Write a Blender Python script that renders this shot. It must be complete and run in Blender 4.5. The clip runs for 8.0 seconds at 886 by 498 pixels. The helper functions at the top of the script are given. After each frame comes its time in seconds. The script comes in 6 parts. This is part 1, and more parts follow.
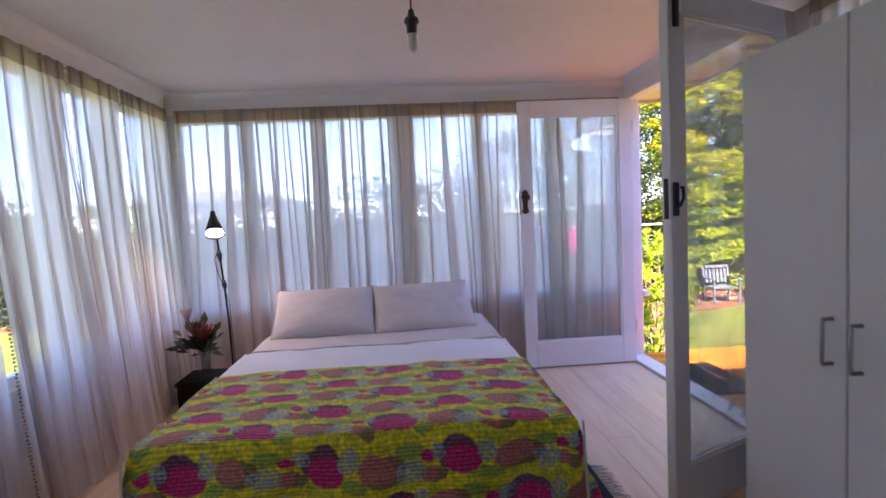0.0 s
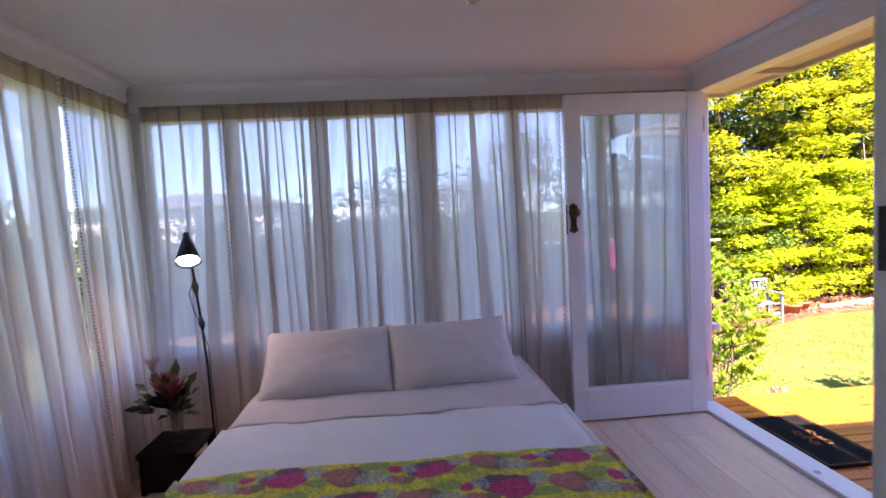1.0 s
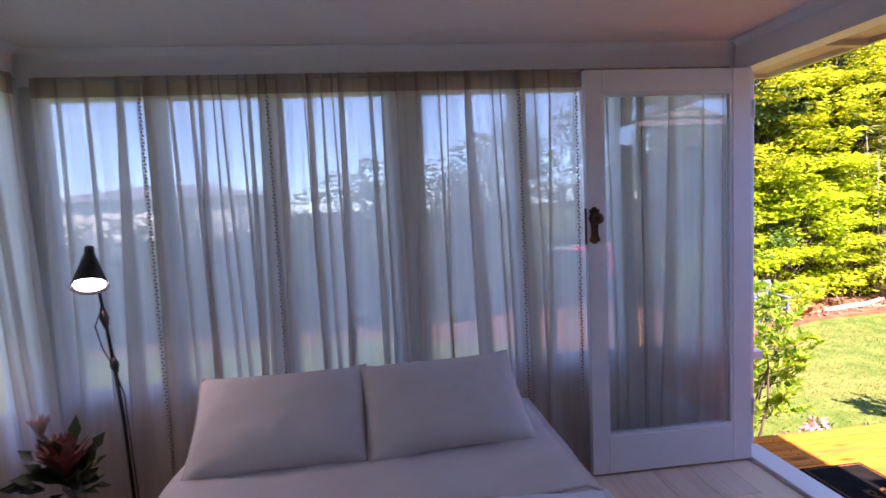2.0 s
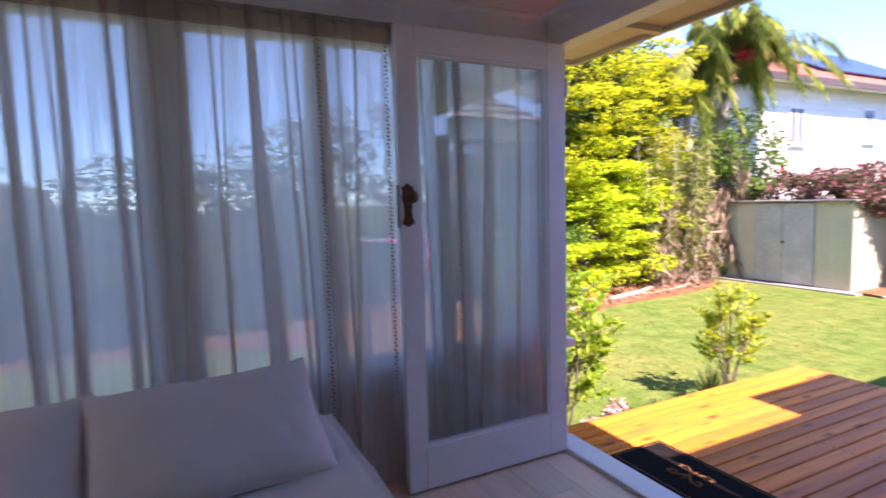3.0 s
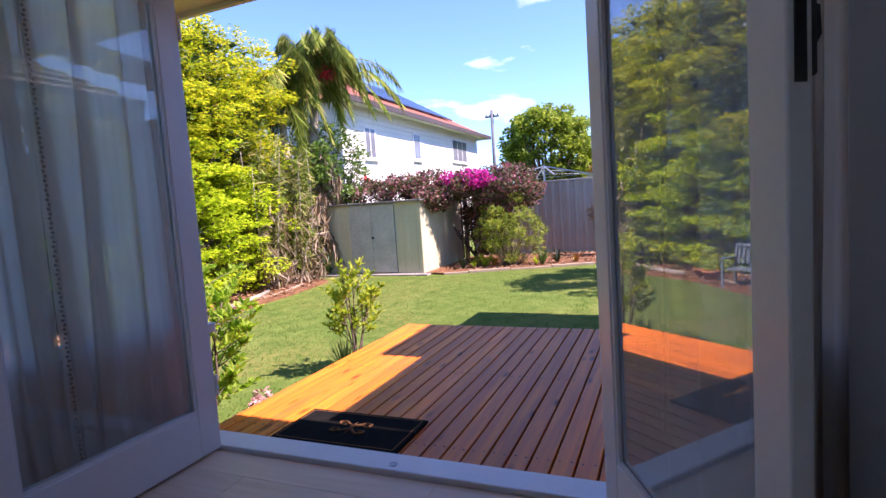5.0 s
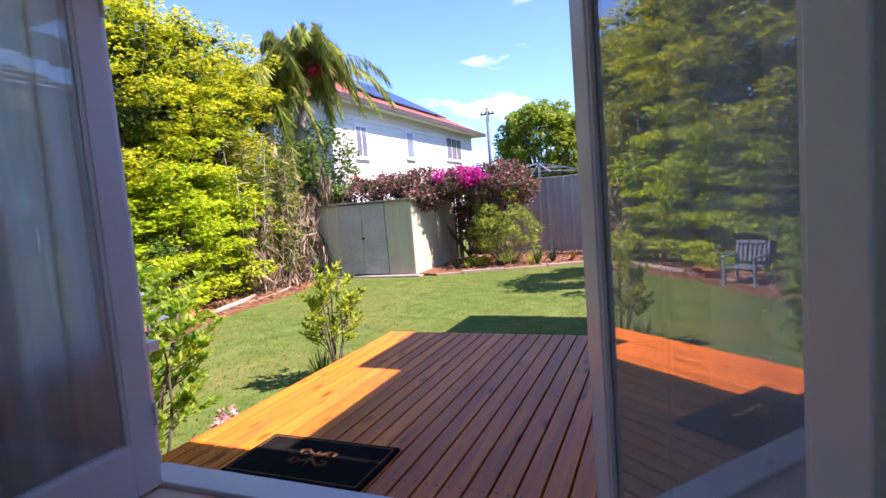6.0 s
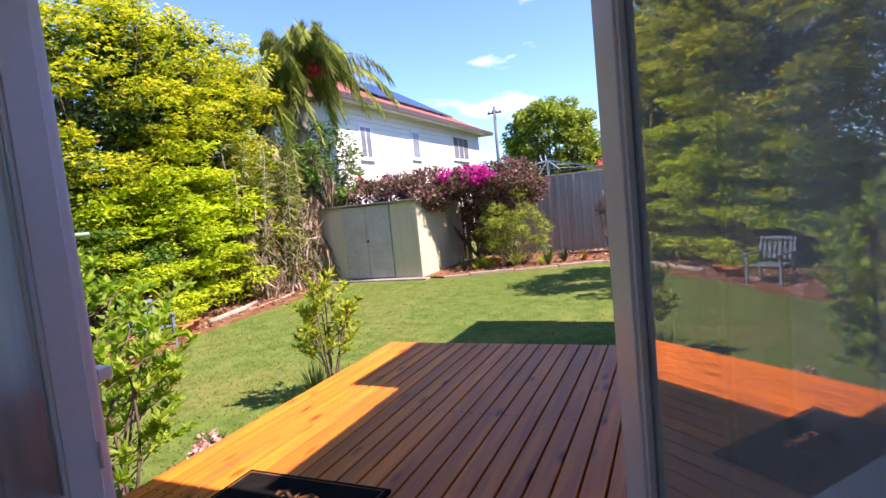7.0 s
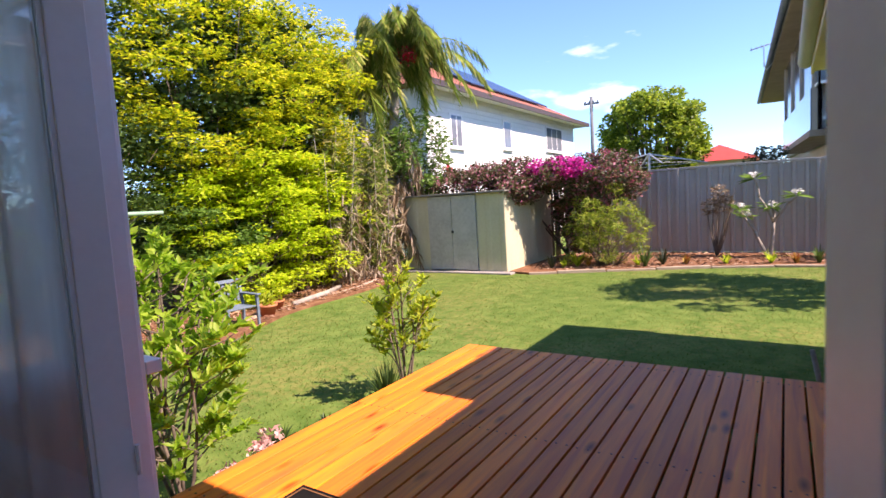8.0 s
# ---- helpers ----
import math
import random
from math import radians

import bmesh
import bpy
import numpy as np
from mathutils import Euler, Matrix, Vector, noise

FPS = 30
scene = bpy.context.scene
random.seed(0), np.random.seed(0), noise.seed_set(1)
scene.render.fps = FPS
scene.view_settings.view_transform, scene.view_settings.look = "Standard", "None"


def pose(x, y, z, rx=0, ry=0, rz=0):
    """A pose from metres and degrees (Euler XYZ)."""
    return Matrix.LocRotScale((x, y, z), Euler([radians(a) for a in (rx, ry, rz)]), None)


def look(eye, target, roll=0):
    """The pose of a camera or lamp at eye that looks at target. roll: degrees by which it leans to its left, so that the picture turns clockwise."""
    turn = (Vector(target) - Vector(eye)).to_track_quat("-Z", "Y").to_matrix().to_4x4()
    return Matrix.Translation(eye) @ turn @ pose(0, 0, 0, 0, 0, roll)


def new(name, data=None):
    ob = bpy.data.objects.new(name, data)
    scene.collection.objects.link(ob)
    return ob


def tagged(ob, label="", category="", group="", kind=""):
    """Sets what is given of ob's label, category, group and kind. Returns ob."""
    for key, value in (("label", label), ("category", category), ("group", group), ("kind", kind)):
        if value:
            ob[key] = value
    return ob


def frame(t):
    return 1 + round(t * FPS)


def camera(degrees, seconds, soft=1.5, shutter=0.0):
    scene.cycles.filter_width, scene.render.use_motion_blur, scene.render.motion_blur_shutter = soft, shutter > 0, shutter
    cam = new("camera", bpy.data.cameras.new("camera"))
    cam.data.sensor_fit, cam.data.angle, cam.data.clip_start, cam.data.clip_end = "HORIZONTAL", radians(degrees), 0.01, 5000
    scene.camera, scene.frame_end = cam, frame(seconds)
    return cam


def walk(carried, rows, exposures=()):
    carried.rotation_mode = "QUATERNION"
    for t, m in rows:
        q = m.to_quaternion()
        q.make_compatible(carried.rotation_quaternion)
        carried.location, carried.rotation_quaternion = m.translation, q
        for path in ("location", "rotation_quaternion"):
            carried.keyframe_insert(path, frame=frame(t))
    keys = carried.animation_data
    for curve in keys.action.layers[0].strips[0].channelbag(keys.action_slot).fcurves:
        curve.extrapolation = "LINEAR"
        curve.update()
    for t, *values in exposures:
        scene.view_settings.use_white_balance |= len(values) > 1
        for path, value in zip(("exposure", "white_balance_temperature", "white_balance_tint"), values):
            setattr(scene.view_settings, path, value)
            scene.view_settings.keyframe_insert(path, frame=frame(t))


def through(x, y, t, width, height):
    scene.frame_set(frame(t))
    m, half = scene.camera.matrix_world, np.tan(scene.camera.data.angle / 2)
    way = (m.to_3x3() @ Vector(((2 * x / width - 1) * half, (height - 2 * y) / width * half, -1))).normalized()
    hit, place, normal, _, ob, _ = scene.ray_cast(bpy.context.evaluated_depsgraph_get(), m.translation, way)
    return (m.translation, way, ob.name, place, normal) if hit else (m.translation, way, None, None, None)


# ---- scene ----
cam = camera(79.7, 8.0, shutter=0.35)
PATH = [
    (0, (0.185, -0.188, 1.223), (0.329, 1.802, 1.092), -2.7),
    (0.5, (0.143, 0.161, 1.293), (0.274, 2.152, 1.163), -2.6),
    (1, (0.058, 0.579, 1.343), (0.208, 2.569, 1.216), -2.8),
    (2.3, (0.072, 1.417, 1.42), (0.395, 3.383, 1.24), -2.4),
    (2.5, (0.13, 1.506, 1.401), (0.606, 3.44, 1.214), -2.0),
    (3, (0.252, 1.671, 1.294), (1.122, 3.463, 1.118), -1.6),
    (3.5, (0.273, 1.789, 1.2), (1.62, 3.256, 1.02), -1.3),
    (4, (0.259, 1.849, 1.116), (2.001, 2.817, 0.944), -2.2),
    (4.5, (0.186, 1.895, 1.046), (2.013, 2.689, 0.879), -3.1),
    (6, (0.552, 1.915, 1.016), (2.391, 2.684, 0.842), -4.6),
    (6.5, (0.741, 1.983, 1.012), (2.583, 2.741, 0.837), -4.9),
    (7, (0.875, 1.988, 1.002), (2.699, 2.791, 0.834), -5.7),
    (7.5, (1.018, 2.039, 1.009), (2.756, 3.017, 0.853), -4.0),
    (8, (1.187, 2.145, 1.0), (2.857, 3.23, 0.824), -3.4),
]
walk(cam, [(t, look(eye, target, roll)) for t, eye, target, roll in PATH],
     [(0.0, 3.42, 7700, 51), (1.0, 2.88, 7400, 51), (2.5, 2.36, 7000, 48), (3.5, 2.08, 6850, 44), (4.5, 1.68, 6650, 42), (6.0, 1.54, 6600, 41), (8.0, 1.42, 7200, 33)])

# ---- light: clear midday sky, sun from the south side of the plan ----
SUN_DIR = Vector((-0.05, 0.87, -1.0))          # the way the sunlight travels
sun_data = bpy.data.lights.new("sun", "SUN")
sun_data.energy, sun_data.angle, sun_data.color = 4.4, radians(0.55), (1.0, 0.95, 0.86)
sun = new("sun", sun_data)
sun.matrix_world = look(-SUN_DIR * 30, (0, 0, 0))
world = bpy.data.worlds.new("sky")
scene.world = world
world.use_nodes = True
wn, wl = world.node_tree.nodes, world.node_tree.links
wn.clear()
sky = wn.new("ShaderNodeTexSky")
sky.sky_type, sky.sun_disc = "NISHITA", False
sky.sun_elevation = math.atan2(1.0, math.hypot(SUN_DIR.x, SUN_DIR.y))
sky.sun_rotation = math.atan2(-SUN_DIR.x, -SUN_DIR.y)
sky.air_density, sky.dust_density, sky.ozone_density = 0.75, 0.1, 4.0
coord = wn.new("ShaderNodeTexCoord")
stretch = wn.new("ShaderNodeMapping")
stretch.inputs["Scale"].default_value = (2.2, 2.2, 7.0)
stretch.inputs["Location"].default_value = (1.35, 0.9, 0.3)
cloud = wn.new("ShaderNodeTexNoise")
cloud.inputs["Scale"].default_value, cloud.inputs["Detail"].default_value = 1.6, 7.0
cover = wn.new("ShaderNodeValToRGB")
cover.color_ramp.elements[0].position, cover.color_ramp.elements[1].position = 0.69, 0.93
white = wn.new("ShaderNodeMix")
white.data_type = "RGBA"
white.inputs["B"].default_value = (9.5, 9.8, 10.2, 1)
back = wn.new("ShaderNodeBackground")
back.inputs["Strength"].default_value = 0.14
wout = wn.new("ShaderNodeOutputWorld")
wl.new(coord.outputs["Generated"], stretch.inputs["Vector"])
wl.new(stretch.outputs["Vector"], cloud.inputs["Vector"])
wl.new(cloud.outputs["Fac"], cover.inputs["Fac"])
wl.new(cover.outputs["Color"], white.inputs["Factor"])
deep = wn.new("ShaderNodeMix")
deep.data_type, deep.blend_type = "RGBA", "MULTIPLY"
deep.inputs["Factor"].default_value, deep.inputs["B"].default_value = 1.0, (0.66, 0.92, 1.06, 1)
wl.new(sky.outputs["Color"], deep.inputs["A"])
wl.new(deep.outputs["Result"], white.inputs["A"])
wl.new(white.outputs["Result"], back.inputs["Color"])
wl.new(back.outputs["Background"], wout.inputs["Surface"])


# ---- materials ----
def nodes_of(name):
    m = bpy.data.materials.new(name)
    m.use_nodes = True
    return m, m.node_tree.nodes, m.node_tree.links, m.node_tree.nodes["Principled BSDF"]


def surface(name, dark, light, rough=0.6, metal=0.0, scale=6.0, fine=60.0, bump=0.15, stretch=(1, 1, 1), per=0.0, spec=0.5):
    """Two-scale mottled surface between two colours; per: how far single pieces differ."""
    m, n, l, b = nodes_of(name)
    tc, mp = n.new("ShaderNodeTexCoord"), n.new("ShaderNodeMapping")
    mp.inputs["Scale"].default_value = stretch
    big, small = n.new("ShaderNodeTexNoise"), n.new("ShaderNodeTexNoise")
    big.inputs["Scale"].default_value, big.inputs["Detail"].default_value = scale, 5
    small.inputs["Scale"].default_value, small.inputs["Detail"].default_value = fine, 3
    add, ramp = n.new("ShaderNodeMath"), n.new("ShaderNodeValToRGB")
    add.operation = "MULTIPLY_ADD"
    add.inputs[1].default_value, add.inputs[2].default_value = 0.35, 0.0
    tot = n.new("ShaderNodeMath")
    tot.operation = "MULTIPLY_ADD"
    tot.inputs[1].default_value = 0.65
    e = ramp.color_ramp.elements
    e[0].position, e[1].position = 0.33, 0.67
    e[0].color, e[1].color = (*dark, 1), (*light, 1)
    l.new(tc.outputs["Object"], mp.inputs["Vector"])
    l.new(mp.outputs["Vector"], big.inputs["Vector"])
    l.new(mp.outputs["Vector"], small.inputs["Vector"])
    l.new(small.outputs["Fac"], add.inputs[0])
    l.new(big.outputs["Fac"], tot.inputs[0])
    l.new(add.outputs[0], tot.inputs[2])
    l.new(tot.outputs[0], ramp.inputs["Fac"])
    colour = ramp.outputs["Color"]
    if per:
        info, hsv, mr = n.new("ShaderNodeObjectInfo"), n.new("ShaderNodeHueSaturation"), n.new("ShaderNodeMapRange")
        mr.inputs["To Min"].default_value, mr.inputs["To Max"].default_value = 1 - per, 1 + per
        l.new(info.outputs["Random"], mr.inputs["Value"])
        l.new(mr.outputs["Result"], hsv.inputs["Value"])
        l.new(colour, hsv.inputs["Color"])
        colour = hsv.outputs["Color"]
    l.new(colour, b.inputs["Base Color"])
    b.inputs["Roughness"].default_value, b.inputs["Metallic"].default_value = rough, metal
    b.inputs["Specular IOR Level"].default_value = spec
    if bump:
        bp = n.new("ShaderNodeBump")
        bp.inputs["Strength"].default_value, bp.inputs["Distance"].default_value = bump, 0.004
        l.new(tot.outputs[0], bp.inputs["Height"])
        l.new(bp.outputs["Normal"], b.inputs["Normal"])
    return m


def foliage(name, dark, mid, light, through=0.35, rough=0.5):
    """Leaves: each one its own shade, light shining through."""
    m, n, l, b = nodes_of(name)
    geo, ramp = n.new("ShaderNodeNewGeometry"), n.new("ShaderNodeValToRGB")
    e = ramp.color_ramp.elements
    e[0].color, e[1].color = (*dark, 1), (*light, 1)
    x = e.new(0.5)
    x.color = (*mid, 1)
    l.new(geo.outputs["Random Per Island"], ramp.inputs["Fac"])
    tr, mix = n.new("ShaderNodeBsdfTranslucent"), n.new("ShaderNodeMixShader")
    l.new(ramp.outputs["Color"], b.inputs["Base Color"])
    l.new(ramp.outputs["Color"], tr.inputs["Color"])
    b.inputs["Roughness"].default_value = rough
    mix.inputs["Fac"].default_value = through
    l.new(b.outputs["BSDF"], mix.inputs[1])
    l.new(tr.outputs["BSDF"], mix.inputs[2])
    l.new(mix.outputs["Shader"], n["Material Output"].inputs["Surface"])
    return m


def sheer(name, colour, clear):
    """Thin voile: part of the light goes straight through the weave."""
    m, n, l, b = nodes_of(name)
    tc, mp, wv = n.new("ShaderNodeTexCoord"), n.new("ShaderNodeMapping"), n.new("ShaderNodeTexNoise")
    mp.inputs["Scale"].default_value = (12, 12, 0.5)
    wv.inputs["Scale"].default_value, wv.inputs["Detail"].default_value = 3.0, 3
    mr = n.new("ShaderNodeMapRange")
    mr.inputs["From Min"].default_value, mr.inputs["From Max"].default_value = 0.3, 0.7
    mr.inputs["To Min"].default_value, mr.inputs["To Max"].default_value = max(0.0, clear - 0.07), clear + 0.07
    l.new(tc.outputs["Object"], mp.inputs["Vector"])
    l.new(mp.outputs["Vector"], wv.inputs["Vector"])
    l.new(wv.outputs["Fac"], mr.inputs["Value"])
    dif, tr, tp = n.new("ShaderNodeBsdfDiffuse"), n.new("ShaderNodeBsdfTranslucent"), n.new("ShaderNodeBsdfTransparent")
    m1, m2 = n.new("ShaderNodeMixShader"), n.new("ShaderNodeMixShader")
    dif.inputs["Color"].default_value, tr.inputs["Color"].default_value = (*colour, 1), (*colour, 1)
    m1.inputs["Fac"].default_value = 0.66
    l.new(dif.outputs["BSDF"], m1.inputs[1])
    l.new(tr.outputs["BSDF"], m1.inputs[2])
    l.new(mr.outputs["Result"], m2.inputs["Fac"])
    l.new(m1.outputs["Shader"], m2.inputs[1])
    l.new(tp.outputs["BSDF"], m2.inputs[2])
    l.new(m2.outputs["Shader"], n["Material Output"].inputs["Surface"])
    n.remove(b)
    return m


def window_glass(name, dust_haze=0.03, tint=(0.93, 0.97, 0.96), gloss=0.085, fall=3.7, film=(0.75, 0.78, 0.8)):
    """Thin flat pane: clear, glossy by Fresnel, with a diffuse film for dust and for painted haze."""
    m, n, l, b = nodes_of(name)
    fr, tp, gl, df = n.new("ShaderNodeLayerWeight"), n.new("ShaderNodeBsdfTransparent"), n.new("ShaderNodeBsdfGlossy"), n.new("ShaderNodeBsdfDiffuse")
    tc, nz, mr = n.new("ShaderNodeTexCoord"), n.new("ShaderNodeTexNoise"), n.new("ShaderNodeMapRange")
    nz.inputs["Scale"].default_value, nz.inputs["Detail"].default_value = 5.0, 6
    mr.inputs["To Min"].default_value, mr.inputs["To Max"].default_value = 0.0, dust_haze * 2
    l.new(tc.outputs["Object"], nz.inputs["Vector"])
    l.new(nz.outputs["Fac"], mr.inputs["Value"])
    fr.inputs["Blend"].default_value = 0.5
    p5, sc = n.new("ShaderNodeMath"), n.new("ShaderNodeMath")
    p5.operation, sc.operation = "POWER", "MULTIPLY_ADD"
    p5.inputs[1].default_value, sc.inputs[1].default_value, sc.inputs[2].default_value = fall, 0.9, gloss
    l.new(fr.outputs["Facing"], p5.inputs[0])
    l.new(p5.outputs[0], sc.inputs[0])
    tp.inputs["Color"].default_value = (*tint, 1)
    gl.inputs["Roughness"].default_value = 0.0
    df.inputs["Color"].default_value = (*film, 1)
    m1, m2 = n.new("ShaderNodeMixShader"), n.new("ShaderNodeMixShader")
    l.new(mr.outputs["Result"], m1.inputs["Fac"])
    l.new(tp.outputs["BSDF"], m1.inputs[1])
    l.new(df.outputs["BSDF"], m1.inputs[2])
    l.new(sc.outputs[0], m2.inputs["Fac"])
    l.new(m1.outputs["Shader"], m2.inputs[1])
    l.new(gl.outputs["BSDF"], m2.inputs[2])
    l.new(m2.outputs["Shader"], n["Material Output"].inputs["Surface"])
    n.remove(b)
    return m


def timber(name, dark, light, rough=0.55, along=0, per=0.12, knots=True, spec=0.4):
    """Sawn boards with long grain and scattered knots; along: the axis of the grain."""
    m, n, l, b = nodes_of(name)
    tc, mp = n.new("ShaderNodeTexCoord"), n.new("ShaderNodeMapping")
    sc = [26.0, 26.0, 26.0]
    sc[along] = 1.6
    mp.inputs["Scale"].default_value = sc
    info = n.new("ShaderNodeObjectInfo")
    shift = n.new("ShaderNodeVectorMath")
    shift.operation = "MULTIPLY_ADD"
    shift.inputs[1].default_value = (37.0, 19.0, 23.0)
    l.new(info.outputs["Random"], shift.inputs[0])
    l.new(tc.outputs["Object"], shift.inputs[2])
    l.new(shift.outputs["Vector"], mp.inputs["Vector"])
    grain = n.new("ShaderNodeTexNoise")
    grain.inputs["Scale"].default_value, grain.inputs["Detail"].default_value, grain.inputs["Distortion"].default_value = 1.0, 6, 0.6
    ramp = n.new("ShaderNodeValToRGB")
    e = ramp.color_ramp.elements
    e[0].position, e[1].position = 0.3, 0.72
    e[0].color, e[1].color = (*dark, 1), (*light, 1)
    l.new(mp.outputs["Vector"], grain.inputs["Vector"])
    l.new(grain.outputs["Fac"], ramp.inputs["Fac"])
    colour = ramp.outputs["Color"]
    if knots:
        mk = n.new("ShaderNodeMapping")
        ks = [11.0, 11.0, 11.0]
        ks[along] = 3.6
        mk.inputs["Scale"].default_value = ks
        vor = n.new("ShaderNodeTexVoronoi")
        vor.inputs["Scale"].default_value = 1.0
        kr = n.new("ShaderNodeValToRGB")
        kr.color_ramp.elements[0].position, kr.color_ramp.elements[1].position = 0.05, 0.25
        kr.color_ramp.elements[0].color, kr.color_ramp.elements[1].color = (0.26, 0.17, 0.14, 1), (1, 1, 1, 1)
        mul = n.new("ShaderNodeMix")
        mul.data_type, mul.blend_type = "RGBA", "MULTIPLY"
        some, few = n.new("ShaderNodeSeparateColor"), n.new("ShaderNodeMath")
        few.operation = "LESS_THAN"
        few.inputs[1].default_value = 0.6
        l.new(vor.outputs["Color"], some.inputs["Color"])
        l.new(some.outputs["Red"], few.inputs[0])
        l.new(few.outputs[0], mul.inputs["Factor"])
        l.new(shift.outputs["Vector"], mk.inputs["Vector"])
        l.new(mk.outputs["Vector"], vor.inputs["Vector"])
        l.new(vor.outputs["Distance"], kr.inputs["Fac"])
        l.new(colour, mul.inputs["A"])
        l.new(kr.outputs["Color"], mul.inputs["B"])
        colour = mul.outputs["Result"]
    hsv, mr = n.new("ShaderNodeHueSaturation"), n.new("ShaderNodeMapRange")
    mr.inputs["To Min"].default_value, mr.inputs["To Max"].default_value = 1 - per, 1 + per
    l.new(info.outputs["Random"], mr.inputs["Value"])
    l.new(mr.outputs["Result"], hsv.inputs["Value"])
    l.new(colour, hsv.inputs["Color"])
    l.new(hsv.outputs["Color"], b.inputs["Base Color"])
    b.inputs["Roughness"].default_value = rough
    b.inputs["Specular IOR Level"].default_value = spec
    bp = n.new("ShaderNodeBump")
    bp.inputs["Strength"].default_value, bp.inputs["Distance"].default_value = 0.2, 0.002
    l.new(grain.outputs["Fac"], bp.inputs["Height"])
    l.new(bp.outputs["Normal"], b.inputs["Normal"])
    return m


def printed_quilt(name):
    """Chartreuse cotton printed with overlapping scalloped blossoms in magenta, coral and grey-blue, run over with pale hand stitches."""
    m, n, l, b = nodes_of(name)
    tc = n.new("ShaderNodeTexCoord")

    def warp(scale, amount, source):
        wob, ma, sub = n.new("ShaderNodeTexNoise"), n.new("ShaderNodeVectorMath"), n.new("ShaderNodeVectorMath")
        wob.inputs["Scale"].default_value, wob.inputs["Detail"].default_value = scale, 2
        sub.operation, ma.operation = "SUBTRACT", "MULTIPLY_ADD"
        sub.inputs[1].default_value = (0.5, 0.5, 0.5)
        ma.inputs[1].default_value = (amount, amount, amount)
        l.new(tc.outputs["UV"], wob.inputs["Vector"])
        l.new(wob.outputs["Color"], sub.inputs[0])
        l.new(sub.outputs["Vector"], ma.inputs[0])
        l.new(source, ma.inputs[2])
        return ma.outputs["Vector"]

    place = warp(38.0, 0.022, warp(4.0, 0.105, tc.outputs["UV"]))
    PU, PV = 0.47, 0.165               # the repeat of the print, each row set half a repeat along
    xyz = n.new("ShaderNodeSeparateXYZ")
    l.new(place, xyz.inputs["Vector"])

    def sums(kind, p, q=None, r=None):
        x = n.new("ShaderNodeMath")
        x.operation = kind
        for k, value in enumerate((p, q, r)):
            if value is None:
                continue
            if isinstance(value, (int, float)):
                x.inputs[k].default_value = value
            else:
                l.new(value, x.inputs[k])
        return x.outputs[0]

    row = sums("FLOOR", sums("DIVIDE", xyz.outputs["Y"], PV))
    shifted = sums("MULTIPLY_ADD", row, PU * 0.5, xyz.outputs["X"])
    down = sums("SUBTRACT", xyz.outputs["Y"], sums("MULTIPLY", row, PV))

    def blossom(cx, cy, rx, ry):
        """How far a point lies inside one printed shape of the repeat."""
        dx = sums("DIVIDE", sums("SUBTRACT", sums("FLOORED_MODULO", sums("ADD", shifted, PU * 1.5 - cx), PU), PU * 0.5), rx)
        dy = sums("DIVIDE", sums("SUBTRACT", down, cy), ry)
        far = sums("SQRT", sums("ADD", sums("MULTIPLY", dx, dx), sums("MULTIPLY", dy, dy)))
        edge = n.new("ShaderNodeMapRange")
        edge.inputs["From Min"].default_value, edge.inputs["From Max"].default_value = 0.94, 1.04
        edge.inputs["To Min"].default_value, edge.inputs["To Max"].default_value = 1.0, 0.0
        l.new(far, edge.inputs["Value"])
        return edge.outputs["Result"]

    def over(fac, under, colour):
        x = n.new("ShaderNodeMix")
        x.data_type = "RGBA"
        x.inputs["B"].default_value = (*colour, 1)
        l.new(fac, x.inputs["Factor"])
        l.new(under, x.inputs["A"])
        return x.outputs["Result"]

    base, bn = n.new("ShaderNodeValToRGB"), n.new("ShaderNodeTexNoise")
    bn.inputs["Scale"].default_value, bn.inputs["Detail"].default_value = 22.0, 5
    base.color_ramp.elements[0].position, base.color_ramp.elements[1].position = 0.36, 0.6
    base.color_ramp.elements[0].color, base.color_ramp.elements[1].color = (0.50, 0.50, 0.015, 1), (0.86, 0.76, 0.02, 1)
    l.new(tc.outputs["UV"], bn.inputs["Vector"])
    l.new(bn.outputs["Fac"], base.inputs["Fac"])
    PLUM, MAGENTA, CORAL, BROWN = (0.20, 0.045, 0.10), (0.68, 0.012, 0.15), (0.56, 0.17, 0.13), (0.25, 0.15, 0.05)
    BLUE, GREEN = (0.36, 0.41, 0.44), (0.30, 0.42, 0.05)
    dots, dr = n.new("ShaderNodeTexVoronoi"), n.new("ShaderNodeMapRange")
    dots.voronoi_dimensions = "2D"
    dots.inputs["Scale"].default_value = 70.0
    dr.inputs["From Min"].default_value, dr.inputs["From Max"].default_value = 0.42, 0.5
    dr.inputs["To Min"].default_value, dr.inputs["To Max"].default_value = 1.0, 0.25
    l.new(tc.outputs["UV"], dots.inputs["Vector"])
    l.new(dots.outputs["Distance"], dr.inputs["Value"])
    colour = base.outputs["Color"]
    for shape, ink in (((0.395, 0.035, 0.050, 0.028), GREEN), ((0.215, 0.132, 0.045, 0.025), GREEN), ((0.310, 0.086, 0.072, 0.056), BROWN), ((0.020, 0.128, 0.040, 0.026), BROWN),
                       ((0.100, 0.066, 0.080, 0.058), PLUM), ((0.286, 0.080, 0.058, 0.048), CORAL), ((0.455, 0.122, 0.034, 0.026), CORAL),
                       ((0.118, 0.090, 0.070, 0.052), MAGENTA), ((0.455, 0.060, 0.028, 0.022), MAGENTA)):
        colour = over(blossom(*shape), colour, ink)
